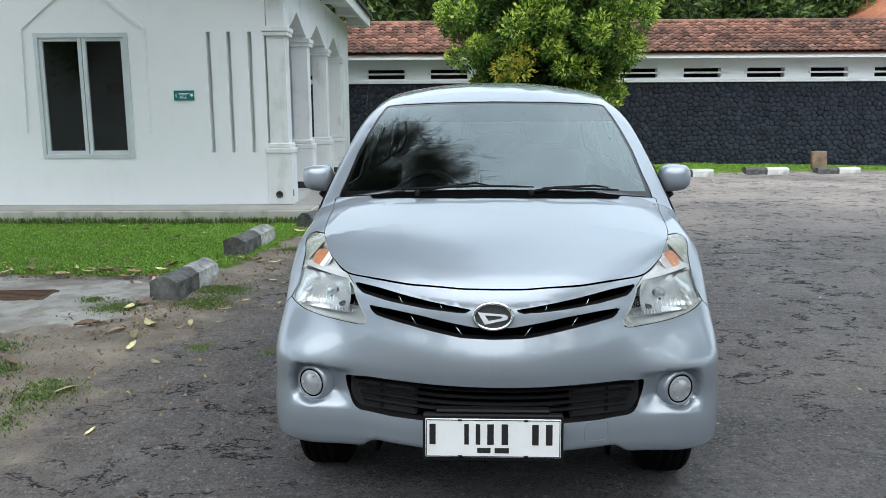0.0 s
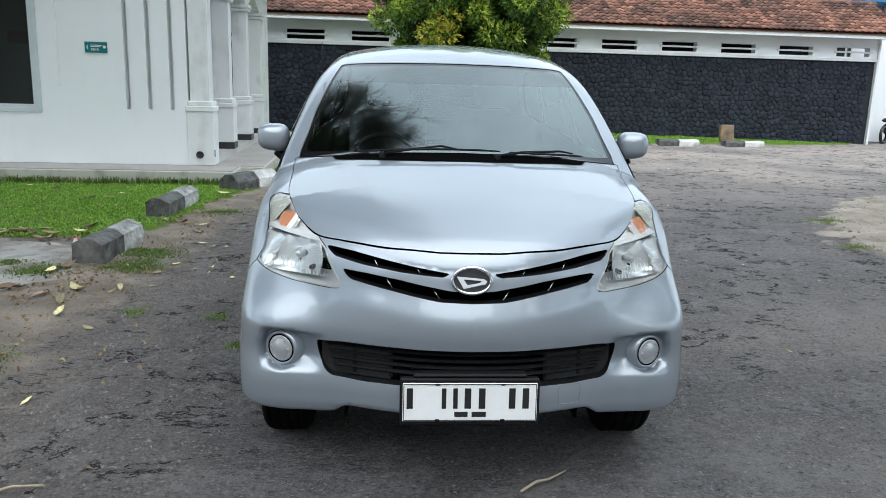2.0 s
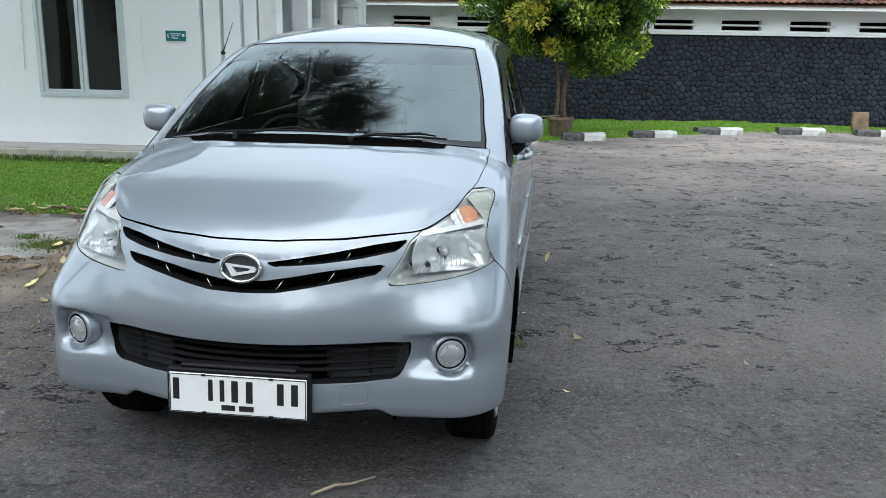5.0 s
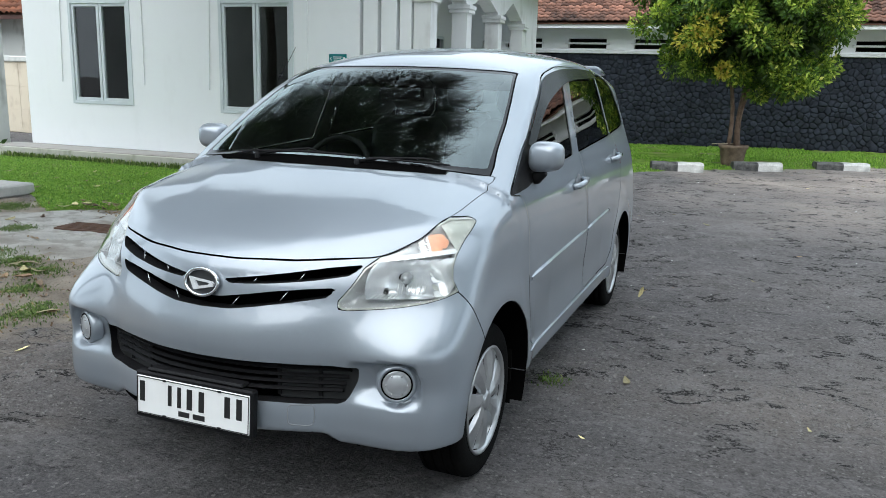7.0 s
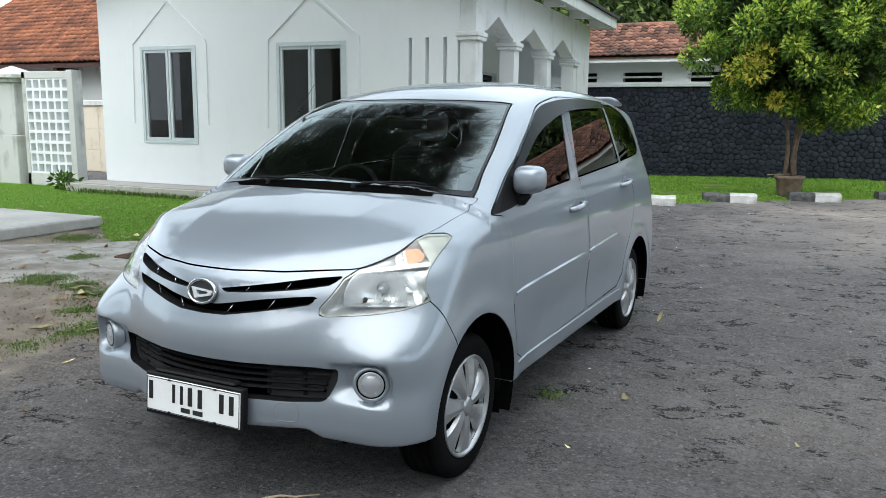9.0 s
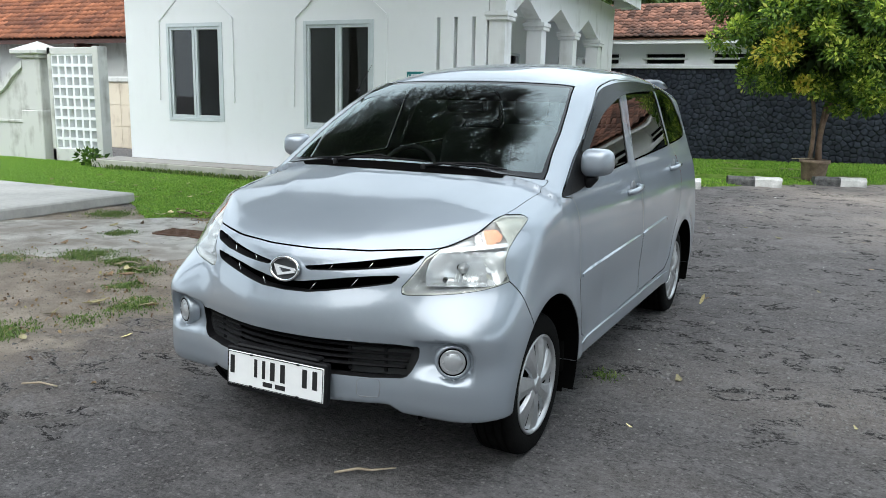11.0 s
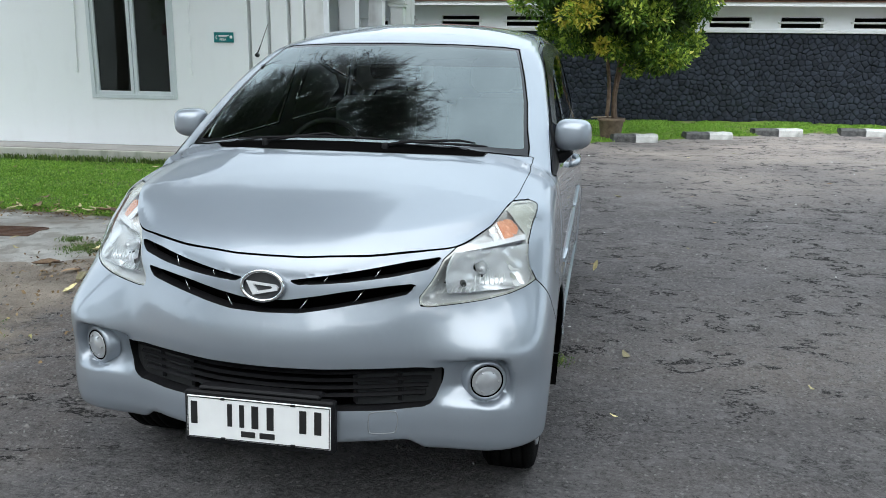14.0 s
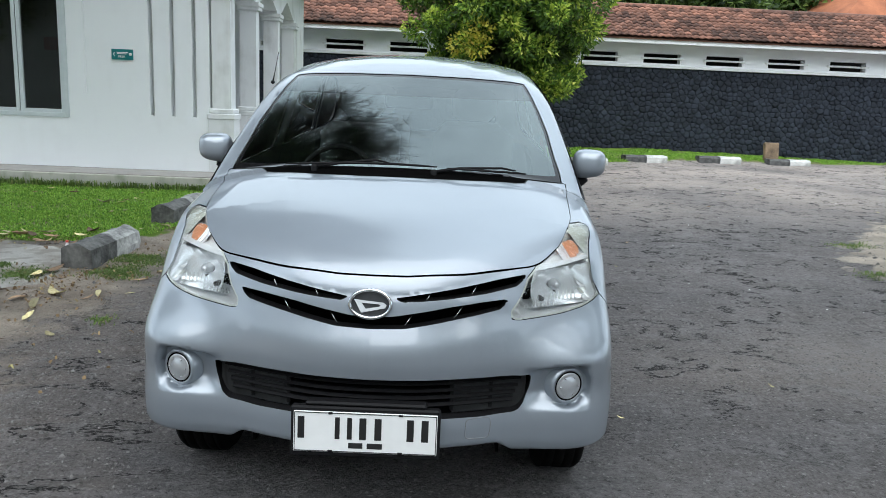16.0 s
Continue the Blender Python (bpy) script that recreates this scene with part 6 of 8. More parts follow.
def body_field(x, y, z):
    """Signed field of the car's outer skin, negative inside."""
    ax = np.abs(x)
    w = WIDTH(z)
    # slight flares over the wheels and a scooped door flank
    for yc in (AXLE_F, AXLE_R):
        r = np.hypot(y - yc, z - HUB_Z)
        w = w + 0.012 * np.exp(-((r - 0.4) / 0.07) ** 2) * (z > 0.15)
    w = w - 0.012 * np.exp(-((z - 0.52) / 0.12) ** 2) * np.clip((y - 1.15) / 0.3, 0, 1) * np.clip((2.95 - y) / 0.3, 0, 1)
    w = w - 0.05 * np.clip((y - 2.6) / 1.5, 0, 1) ** 2 * (0.4 + 0.6 * np.clip(z - 0.6, 0, 1))
    nose = NOSE(z)
    # crease that rises from below the grille to the lamps; the nose leans back above it
    lean = (z - 0.668 - 0.35 * np.minimum(ax, 0.6) ** 2) / 0.012
    nose = nose + 0.3 * 0.012 * np.logaddexp(0, np.clip(lean, -40, 14))
    high = ease((z - 0.56 - 0.06 * ax) / 0.25)
    nose = nose + BUMPER_PLAN(ax) * (1 - high) + LAMP_PLAN(ax) * high
    # pocket round the fog lamp: a sharp upper edge, a long slope below and inside
    pocket = ease((ax - 0.49) / 0.09) * ease((0.752 - ax - 0.25 * np.maximum(z - 0.54, 0)) / 0.035) * ease((z - 0.437) / 0.062) * ease((0.598 + 0.12 * np.minimum(ax - 0.55, 0.1) - z) / 0.03)
    nose = nose + 0.04 * pocket
    yc = 0.72 - 0.1 * ease((0.74 - z) / 0.16)
    dy = np.maximum(yc - y, 0) / (yc - nose)
    e = 6.5 - 2.2 * ease((z - 0.82) / 0.15)
    plan = ((np.maximum(ax / w, 1e-6) ** e + dy ** e) ** (1 / e) - 1) * np.where(dy > 0.7, 0.62, 0.8)
    plan = np.where(dy > 0, plan, ax - w)
    drop = (ax / 0.7) ** 2 * (0.065 + 0.085 * np.clip(1 - y / 0.5, 0, 1)) + 0.36 * np.clip(ax - 0.62, 0, 1) ** 1.5
    drop = drop + 0.075 * (0.005 * np.logaddexp(0, np.clip((ax - RIDGE(np.clip(y, -0.1, 0.9))) / 0.005, -40, 300)) - 0.3 * (ax / 0.68) ** 2)
    top = (z - (HOOD(y) - drop)) * 0.93
    rear = y - TAIL(z) + 0.25 * ax ** 3
    lower = smax(smax(plan, top, 0.05), rear, 0.12)
    up = np.maximum(z, 1.06) - 1.131
    screen_y = 0.77 + up * (1.55 + 0.72 * np.clip(up, 0, 0.6)) + 0.22 * ax ** 2 + 0.25 * ax ** 4
    screen = (screen_y - y) * 0.475
    roof = (z - (ROOF(y) - 0.07 * (ax / 0.62) ** 2.4)) * 0.97
    cabin = smax(smax(smax(ax - w, roof, 0.07), screen, 0.03), rear, 0.12)
    whole = smin(lower, cabin, 0.012)
    floor = 0.292 + ease((0.7 - y) / 0.25) * (0.006 + 0.036 * ease((0.49 - ax) / 0.07))
    # round seat for the fog lamp cover
    seat = (ax - FOG_X) * 0.407 - (y - FOG_Y) * 0.914
    around = np.hypot((ax - FOG_X) * 0.914 + (y - FOG_Y) * 0.407, z - FOG_Z) - 0.074
    whole = smax(whole, -np.maximum(np.maximum(around, -seat), y - 0.4), 0.01)
    return smax(whole, floor - z, 0.014)


def gradient(fn, p, e=1e-4):
    g = np.empty_like(p)
    for k in range(3):
        a, b = p.copy(), p.copy()
        a[:, k] += e
        b[:, k] -= e
        g[:, k] = (fn(*a.T) - fn(*b.T)) / (2 * e)
    return g


def net(fn, lo, hi, h):
    """A smooth quad net on the zero surface of fn, drawn onto it by Newton steps."""
    ax = [np.arange(a, b + h, h) for a, b in zip(lo, hi)]
    v = np.empty([len(a) for a in ax], np.float32)
    for k, zz in enumerate(ax[2]):
        xx, yy = np.meshgrid(ax[0], ax[1], indexing="ij")
        v[:, :, k] = fn(xx, yy, np.full_like(xx, zz))
    s = v < 0
    cells = np.zeros([n - 1 for n in s.shape], np.int8)
    for i in (0, 1):
        for j in (0, 1):
            for k in (0, 1):
                cells += s[i:s.shape[0] - 1 + i, j:s.shape[1] - 1 + j, k:s.shape[2] - 1 + k]
    active = (cells > 0) & (cells < 8)
    index = np.full(active.shape, -1, np.int64)
    index[active] = np.arange(active.sum())
    ii = np.argwhere(active)
    p = np.stack([ax[k][ii[:, k]] + h / 2 for k in range(3)], 1)
    for _ in range(6):
        g = gradient(fn, p)
        step = fn(*p.T)[:, None] * g / np.maximum((g ** 2).sum(1)[:, None], 1e-3)
        p = p - np.clip(step, -h, h)
    quads = []
    for axis in range(3):
        o1, o2 = [(1, 2), (2, 0), (0, 1)][axis]
        a = np.take(s, range(s.shape[axis] - 1), axis)
        b = np.take(s, range(1, s.shape[axis]), axis)
        for flip, change in ((False, a & ~b), (True, ~a & b)):
            c = np.argwhere(change)
            c = c[(c[:, o1] > 0) & (c[:, o2] > 0) & (c[:, o1] < s.shape[o1] - 1) & (c[:, o2] < s.shape[o2] - 1)]
            d1, d2 = np.eye(3, dtype=int)[o1], np.eye(3, dtype=int)[o2]
            q = np.stack([index[tuple((c - d1 - d2).T)], index[tuple((c - d2).T)], index[tuple(c.T)], index[tuple((c - d1).T)]], 1)
            quads.append(q[:, ::-1] if flip else q)
    q = np.concatenate(quads)
    tris = np.concatenate([q[:, [0, 1, 2]], q[:, [0, 2, 3]]])
    return p, tris


def cut(v, t, phi):
    """Split triangles along phi = 0: (inside, outside), each a pair of points and triangles."""
    s = phi < 0
    k = s[t].sum(1)
    mixed = t[(k == 1) | (k == 2)]
    lone_in = s[mixed].sum(1) == 1
    lone = np.where(lone_in[:, None], s[mixed], ~s[mixed]).argmax(1)
    r = np.arange(len(mixed))
    a, b, c = mixed[r, lone], mixed[r, (lone + 1) % 3], mixed[r, (lone + 2) % 3]
    e = np.concatenate([np.sort(np.stack([a, b], 1), 1), np.sort(np.stack([a, c], 1), 1)])
    u, inv = np.unique(e, axis=0, return_inverse=True)
    inv = inv.ravel()
    w = (phi[u[:, 0]] / (phi[u[:, 0]] - phi[u[:, 1]]))[:, None]
    pts = np.concatenate([v, v[u[:, 0]] * (1 - w) + v[u[:, 1]] * w])
    p, q = len(v) + inv[:len(mixed)], len(v) + inv[len(mixed):]
    tip = np.stack([a, p, q], 1)
    rest = np.concatenate([np.stack([p, b, c], 1), np.stack([p, c, q], 1)])
    two = np.concatenate([lone_in, lone_in])
    t_in = np.concatenate([t[k == 3], tip[lone_in], rest[~two]])
    t_out = np.concatenate([t[k == 0], tip[~lone_in], rest[two]])
    return compact(pts, t_in), compact(pts, t_out)


def compact(v, t):
    used, inv = np.unique(t, return_inverse=True)
    return v[used], inv.reshape(-1, 3)


def skin(name, vt, material, parent, label="", push=0.0, wall=0.0, inward=None):
    """One panel of the skin: smooth normals from the field; wall: folds the free edges in to give it thickness."""
    v, t = vt
    if len(t) == 0:
        return None
    g = gradient(body_field, v)
    n = g / np.maximum(np.linalg.norm(g, axis=1)[:, None], 1e-6)
    v = v + n * push
    if wall:
        e = np.concatenate([t[:, [0, 1]], t[:, [1, 2]], t[:, [2, 0]]])
        key = np.sort(e, 1)
        _, first, count = np.unique(key, axis=0, return_index=True, return_counts=True)
        edge = e[first[count == 1]]
        inner_at = v - n * wall if inward is None else v + np.array(inward) * wall
        o = len(v)
        ring = np.unique(edge)
        # doubled rim so that the fold keeps a sharp edge
        remap = np.full(o, -1)
        remap[ring] = np.arange(len(ring))
        rv = np.concatenate([v[ring], inner_at[ring]])
        m = len(ring)
        quads = np.stack([edge[:, 1], edge[:, 0]], 1)
        rt = np.concatenate([np.stack([o + remap[quads[:, 0]], o + remap[quads[:, 1]], o + m + remap[quads[:, 1]]], 1),
                             np.stack([o + remap[quads[:, 0]], o + m + remap[quads[:, 1]], o + m + remap[quads[:, 0]]], 1)])
        ob = link_mesh(name, np.concatenate([v, rv]), np.concatenate([t, rt]), material, parent, label, smooth=True)
        return ob
    return link_mesh(name, v, t, material, parent, label, smooth=True, normals=n)


def band(vt, phi, half):
    """Take a narrow band round phi = 0 out of the skin: (band, inside, outside)."""
    v, t = vt
    ins, rest = cut(v, t, phi(v) + half)
    strip, out = cut(rest[0], rest[1], phi(rest[0]) - half)
    return strip, ins, out


car = thing("car", "silver metallic five-door family car parked on the asphalt", "car", m=CAR)
shell = net(body_field, (-0.9, -0.06, 0.16), (0.9, 4.22, 1.74), 0.0135)
groove_v, groove_t, groove_n = [], [], 0


def groove(strip):
    """Collect panel-gap strips, sunk into the skin."""
    global groove_n
    v, t = strip
    if len(t) == 0:
        return
    g = gradient(body_field, v)
    n = g / np.maximum(np.linalg.norm(g, axis=1)[:, None], 1e-6)
    groove_v.append(v - n * 0.006)
    groove_t.append(t + groove_n)
    groove_n += len(v)


# wheel arches
v, t = shell
arch = np.minimum(np.hypot(v[:, 1] - AXLE_F, v[:, 2] - HUB_Z - 0.025), np.hypot(v[:, 1] - AXLE_R, v[:, 2] - HUB_Z - 0.005)) - ARCH_R
_, shell = cut(v, t, np.maximum(arch, 0.5 - np.abs(v[:, 0])))
v, t = shell
_, shell = cut(v, t, np.maximum(np.maximum(np.minimum(np.hypot(v[:, 1] - AXLE_F, v[:, 2] - HUB_Z), np.hypot(v[:, 1] - AXLE_R, v[:, 2] - HUB_Z)) - ARCH_R, v[:, 2] - 0.4), 0.42 - np.abs(v[:, 0])))

# hood
HOOD_LINE = smooth_line([(-0.001, 0.094), (0.12, 0.101), (0.247, 0.13), (0.349, 0.169), (0.456, 0.226), (0.546, 0.284), (0.615, 0.376), (0.653, 0.448), (0.682, 0.54), (0.695, 0.62)], 5) + [(0.703, 0.75), (0.709, 0.85), (0.712, 0.938), (0.66, 0.91), (0.62, 0.888), (0.5, 0.837), (0.427, 0.816), (0.3, 0.788), (0.15, 0.771), (-0.001, 0.766)]
hood_poly = HOOD_LINE + [(-x, y) for x, y in HOOD_LINE[::-1]]
hood_phi = lambda v: np.maximum(signed(hood_poly, v[:, 0], v[:, 1]) * (1 + 0.9 * ease((v[:, 1] - 0.22) / 0.2)), 0.84 - v[:, 2])
strip, hood, shell = band(shell, hood_phi, 0.0025)
groove(strip)
skin("hood", hood, M_PAINT, car, "smooth silver hood")

# head lamps: the lens follows the skin, a bowl lies behind it
LAMP = [(0.6, 0.753), (0.604, 0.779), (0.66, 0.82), (0.735, 0.88), (0.84, 0.919), (0.99, 0.962), (1.1, 0.996), (1.215, 1.021), (1.335, 1.019), (1.358, 1.007), (1.318, 0.986), (1.255, 0.95), (1.19, 0.908), (1.158, 0.873), (1.148, 0.838), (1.165, 0.798), (1.09, 0.784), (1.0, 0.772), (0.86, 0.76), (0.72, 0.753), (0.64, 0.75)]
lamps = {}
for sgn in (-1, 1):
    phi = lambda v, sgn=sgn: np.maximum(signed(LAMP, np.abs(v[:, 0]) + v[:, 1], v[:, 2]), np.maximum(0.3 - sgn * v[:, 0], v[:, 1] - 0.9))
    strip, got, shell = band(shell, phi, 0.0013)
    groove(strip)
    lamps[sgn] = got

# windscreen: glass, black border and shade strip
WS_OUT = [(-0.02, 1.05), (0.3, 1.05), (0.55, 1.06), (0.695, 1.1), (0.69, 1.16), (0.672, 1.22), (0.652, 1.32), (0.622, 1.41), (0.596, 1.475), (0.566, 1.537), (0.5, 1.545), (0.3, 1.553), (-0.02, 1.557)]
v, t = shell
ws_phi = lambda v: np.maximum(signed(WS_OUT, np.abs(v[:, 0]), v[:, 2]), np.maximum(v[:, 1] - 1.9, 0.74 - v[:, 1]))
strip, ws, shell = band(shell, ws_phi, 0.003)
groove(strip)
WS_IN = [(-0.02, 1.172), (0.3, 1.168), (0.55, 1.16), (0.672, 1.152), (0.658, 1.22), (0.638, 1.32), (0.609, 1.41), (0.584, 1.475), (0.556, 1.528), (0.3, 1.541), (-0.02, 1.546)]
clear, border = cut(ws[0], ws[1], signed(WS_IN, np.abs(ws[0][:, 0]), ws[0][:, 2]))
cowl, border = cut(border[0], border[1], border[0][:, 2] - 1.172 + 0.09 * border[0][:, 0] ** 2)
skin("cowl", cowl, M_GAP, car, "matt black cowl below the windscreen")
shade, clear = cut(clear[0], clear[1], 1.456 - clear[0][:, 2])
glass_ws = skin("windscreen", clear, M_WS, car, "clear tinted windscreen")
skin("shade_strip", shade, M_SHADE, glass_ws, "darker tint strip along the top")
skin("border", border, M_FRIT, glass_ws, "black printed border")

# black corner panel ahead of the front side window
CORNER = [(0.895, 1.06), (0.99, 1.118), (1.07, 1.167), (1.16, 1.222), (1.26, 1.27), (1.32, 1.3), (1.26, 1.2), (1.215, 1.13), (1.26, 1.096), (1.1, 1.072)]
for sgn in (-1, 1):
    got, shell = cut(shell[0], shell[1], np.maximum(signed(CORNER, shell[0][:, 1], shell[0][:, 2]), 0.45 - sgn * shell[0][:, 0]))
    skin("corner_panel", got, M_PLASTIC, car, "black mirror corner panel", push=0.003)

# side and rear windows
SIDE_GLASS = {
    "front": smooth_line([(1.17, 1.205), (1.3, 1.272), (1.43, 1.345), (1.6, 1.436), (1.79, 1.51), (2.06, 1.553)], 5) + [(2.075, 1.51), (2.03, 1.32), (1.985, 1.146), (1.6, 1.126), (1.12, 1.1)],
    "rear": [(2.13, 1.15), (2.18, 1.32), (2.235, 1.52), (2.245, 1.568), (2.5, 1.578), (2.93, 1.565), (2.985, 1.4), (3.05, 1.195)],
    "quarter": [(3.1, 1.2), (3.04, 1.42), (2.98, 1.562), (3.2, 1.56), (3.38, 1.532), (3.54, 1.455), (3.65, 1.36), (3.69, 1.28), (3.65, 1.236), (3.5, 1.222)],
}
panes = {}
for key, poly in SIDE_GLASS.items():
    for sgn in (-1, 1):
        phi = lambda v, poly=poly, sgn=sgn: np.maximum(signed(poly, v[:, 1], v[:, 2]), 0.45 - sgn * v[:, 0])
        strip, got, shell = band(shell, phi, 0.005)
        groove(strip)
        panes[key, sgn] = skin("side_window", got, M_SIDEGLASS, car, "dark tinted side window", push=-0.004)
REAR_GLASS = [(-0.02, 1.18), (0.55, 1.19), (0.52, 1.5), (-0.02, 1.53)]
strip, got, shell = band(shell, lambda v: np.maximum(signed(REAR_GLASS, np.abs(v[:, 0]), v[:, 2]), 3.3 - v[:, 1]), 0.005)
groove(strip)
skin("rear_window", got, M_SIDEGLASS, car)

# openings in the nose
UPPER_SLOT = [(0.072, 0.829), (0.167, 0.843), (0.285, 0.86), (0.409, 0.88), (0.507, 0.889), (0.497, 0.874), (0.471, 0.856), (0.366, 0.839), (0.245, 0.826), (0.099, 0.816)]
LOWER_SLOT = [(-0.05, 0.766), (0.07, 0.772), (0.167, 0.788), (0.245, 0.801), (0.365, 0.815), (0.446, 0.82), (0.437, 0.805), (0.416, 0.788), (0.324, 0.771), (0.205, 0.751), (0.109, 0.736), (-0.05, 0.731)]
INTAKE = [(-0.05, 0.572), (0.15, 0.573), (0.325, 0.572), (0.46, 0.57), (0.533, 0.565), (0.534, 0.55), (0.53, 0.52), (0.51, 0.468), (0.497, 0.451), (0.478, 0.441), (0.369, 0.436), (0.228, 0.438), (-0.05, 0.436)]
rims = []
for poly in (UPPER_SLOT, LOWER_SLOT, INTAKE):
    v, t = shell
    got, shell = cut(v, t, np.maximum(signed(poly, np.abs(v[:, 0]), v[:, 2]), v[:, 1] - 0.5))
    rims.append(got)

# bumper, fenders, doors: split along the seams
seam = lambda v: np.maximum(v[:, 1] - (0.372 + (0.81 - v[:, 2]) * 0.55), v[:, 2] - 0.98)
strip, bumper, shell = band(shell, seam, 0.0025)
groove(strip)
skin("bumper", bumper, M_PAINT, car, "silver front bumper and grille surround")
DOOR_F = smooth_line([(1.0, 1.05), (1.05, 0.97), (1.06, 0.85), (1.06, 0.68), (1.065, 0.55), (1.085, 0.42)], 5) + [(1.18, 0.375), (2.14, 0.39)] + smooth_line([(2.17, 0.42), (2.19, 0.7), (2.16, 1.0), (2.13, 1.2), (2.12, 1.585)], 5) + smooth_line([(2.06, 1.58), (1.79, 1.535), (1.6, 1.458), (1.43, 1.367), (1.28, 1.285), (1.15, 1.222), (1.02, 1.142), (0.9, 1.062)], 4)
DOOR_R = [(2.135, 1.588), (2.145, 1.2), (2.175, 1.0), (2.205, 0.7), (2.185, 0.42), (2.22, 0.392), (2.84, 0.405)] + smooth_line([(2.93, 0.47), (3.0, 0.6), (3.14, 0.72), (3.24, 0.85), (3.28, 1.0), (3.16, 1.2), (3.06, 1.4), (2.985, 1.575)], 4) + [(2.5, 1.59)]
for name, poly in (("front_door", DOOR_F), ("rear_door", DOOR_R)):
    for sgn in (-1, 1):
        phi = lambda v, poly=poly, sgn=sgn: np.maximum(signed(poly, v[:, 1], v[:, 2]), 0.45 - sgn * v[:, 0])
        strip, got, shell = band(shell, phi, 0.0025)
        groove(strip)
        door = skin(name, got, M_PAINT, car, "silver side door")
        skin("door_lining", cut(got[0], got[1], 0.7 - got[0][:, 2])[0], M_LINING, door, "grey inner door trim", push=-0.018)
for sgn in (-1, 1):
    fender, shell = cut(shell[0], shell[1], np.maximum(shell[0][:, 1] - 1.13, np.maximum(0.3 - sgn * shell[0][:, 0], shell[0][:, 2] - 1.16)))
    skin("fender", fender, M_PAINT, car)
skin("body", shell, M_PAINT, car, "silver body with roof and pillars")
lining = cut(shell[0], shell[1], 1.12 - shell[0][:, 2])[0]
skin("cabin_lining", lining, M_LINING, car, "grey roof and pillar lining", push=-0.018)
link_mesh("gap_seal", np.concatenate(groove_v), np.concatenate(groove_t), M_GAP, car, "dark panel gaps")


# dark inner shell that closes the openings from behind
def inner_field(x, y, z):
    return np.maximum(body_field(x, y, z) + 0.13, np.maximum(z - 1.0, y - 0.86))


lv_, lt_ = net(inner_field, (-0.9, -0.02, 0.16), (0.9, 1.0, 1.2), 0.04)
keep_ = ~((np.hypot(lv_[:, 1] - AXLE_F, lv_[:, 2] - HUB_Z) < 0.42) & (np.abs(lv_[:, 0]) > 0.44))
lt_ = lt_[keep_[lt_].all(1)]
link_mesh("engine_bay", *compact(lv_, lt_), M_GAP, car, smooth=True)


def rim_of(vt, depth, material, name, parent, label=""):
    """The wall of an opening: its outline drawn straight back."""
    v, t = vt
    e = np.concatenate([t[:, [0, 1]], t[:, [1, 2]], t[:, [2, 0]]])
    _, first, n = np.unique(np.sort(e, 1), axis=0, return_index=True, return_counts=True)
    edge = e[first[n == 1]]
    ring = np.unique(edge)
    at = np.full(len(v), -1)
    at[ring] = np.arange(len(ring))
    a, b = at[edge[:, 0]], at[edge[:, 1]]
    m = len(ring)
    return link_mesh(name, np.concatenate([v[ring], v[ring] + (0, depth, 0)]), np.stack([a, b, b + m, a + m], 1), material, parent, label, smooth=True)


def on_skin(x, z, y0=-0.3):
    """How far back the nose lies at x, z."""
    lo, hi = y0, 0.6
    for _ in range(40):
        mid_y = (lo + hi) / 2
        if body_field(np.array([x]), np.array([mid_y]), np.array([z]))[0] < 0:
            hi = mid_y
        else:
            lo = mid_y
    return hi


def on_side(y, z, sgn=1):
    lo, hi = 0.3, 1.0
    for _ in range(40):
        m_ = (lo + hi) / 2
        if body_field(np.array([m_]), np.array([y]), np.array([z]))[0] < 0:
            lo = m_
        else:
            hi = m_
    return lo * sgn


grille = thing("grille", "upper grille with silver bars round black slots", "grille")
grille.parent = car
del grille["category"]
for vt in rims[:2]:
    rim_of(vt, 0.05, M_PLASTIC, "slot_rim", grille)
rim_of(rims[2], 0.05, M_PLASTIC, "intake_rim", car)
# thin slanting chrome ribs in the slots
for sgn in (-1, 1):
    for x, za, zb, lean in ((0.175, 0.821, 0.843, 0.012), (0.32, 0.834, 0.862, 0.016), (0.105, 0.738, 0.774, 0.026), (0.265, 0.762, 0.802, 0.028)):
        ya, yb = on_skin(x, za), on_skin(x + lean, zb)
        tube("rib", [(sgn * x, ya + 0.012, za), (sgn * (x + lean), yb + 0.012, zb)], 0.0015, M_CHROME, grille, sides=6)
# lower intake: slats across
intake = part("lower_grille", bmesh.new(), M_PLASTIC, car, "black slatted lower grille")
for z, r in ((0.548, 0.006), (0.522, 0.006), (0.498, 0.007), (0.474, 0.007)):
    xs = np.linspace(-0.505 + (0.56 - z) * 0.35, 0.505 - (0.56 - z) * 0.35, 25)
    pts = [(x, on_skin(abs(x), z) + 0.03, z) for x in xs]
    vv, ff = [], []
    for k, p in enumerate(pts):
        vv += [(p[0], p[1], p[2] - r), (p[0], p[1] - 0.012, p[2]), (p[0], p[1], p[2] + r), (p[0], p[1] + 0.03, p[2] + r * 0.5), (p[0], p[1] + 0.03, p[2] - r * 0.5)]
        if k:
            o = 5 * (k - 1)
            ff += [(o + i, o + (i + 1) % 5, o + 5 + (i + 1) % 5, o + 5 + i) for i in range(5)]
    link_mesh("slat", vv, ff, M_PLASTIC, intake, smooth=False)
for x in (-0.4, -0.27, 0.27, 0.4):
    z0, z1 = 0.45, 0.57
    part("upright", boxes(((x - 0.006, on_skin(abs(x), 0.5) + 0.03, z0), (x + 0.006, on_skin(abs(x), 0.5) + 0.055, z1))), M_PLASTIC, intake)
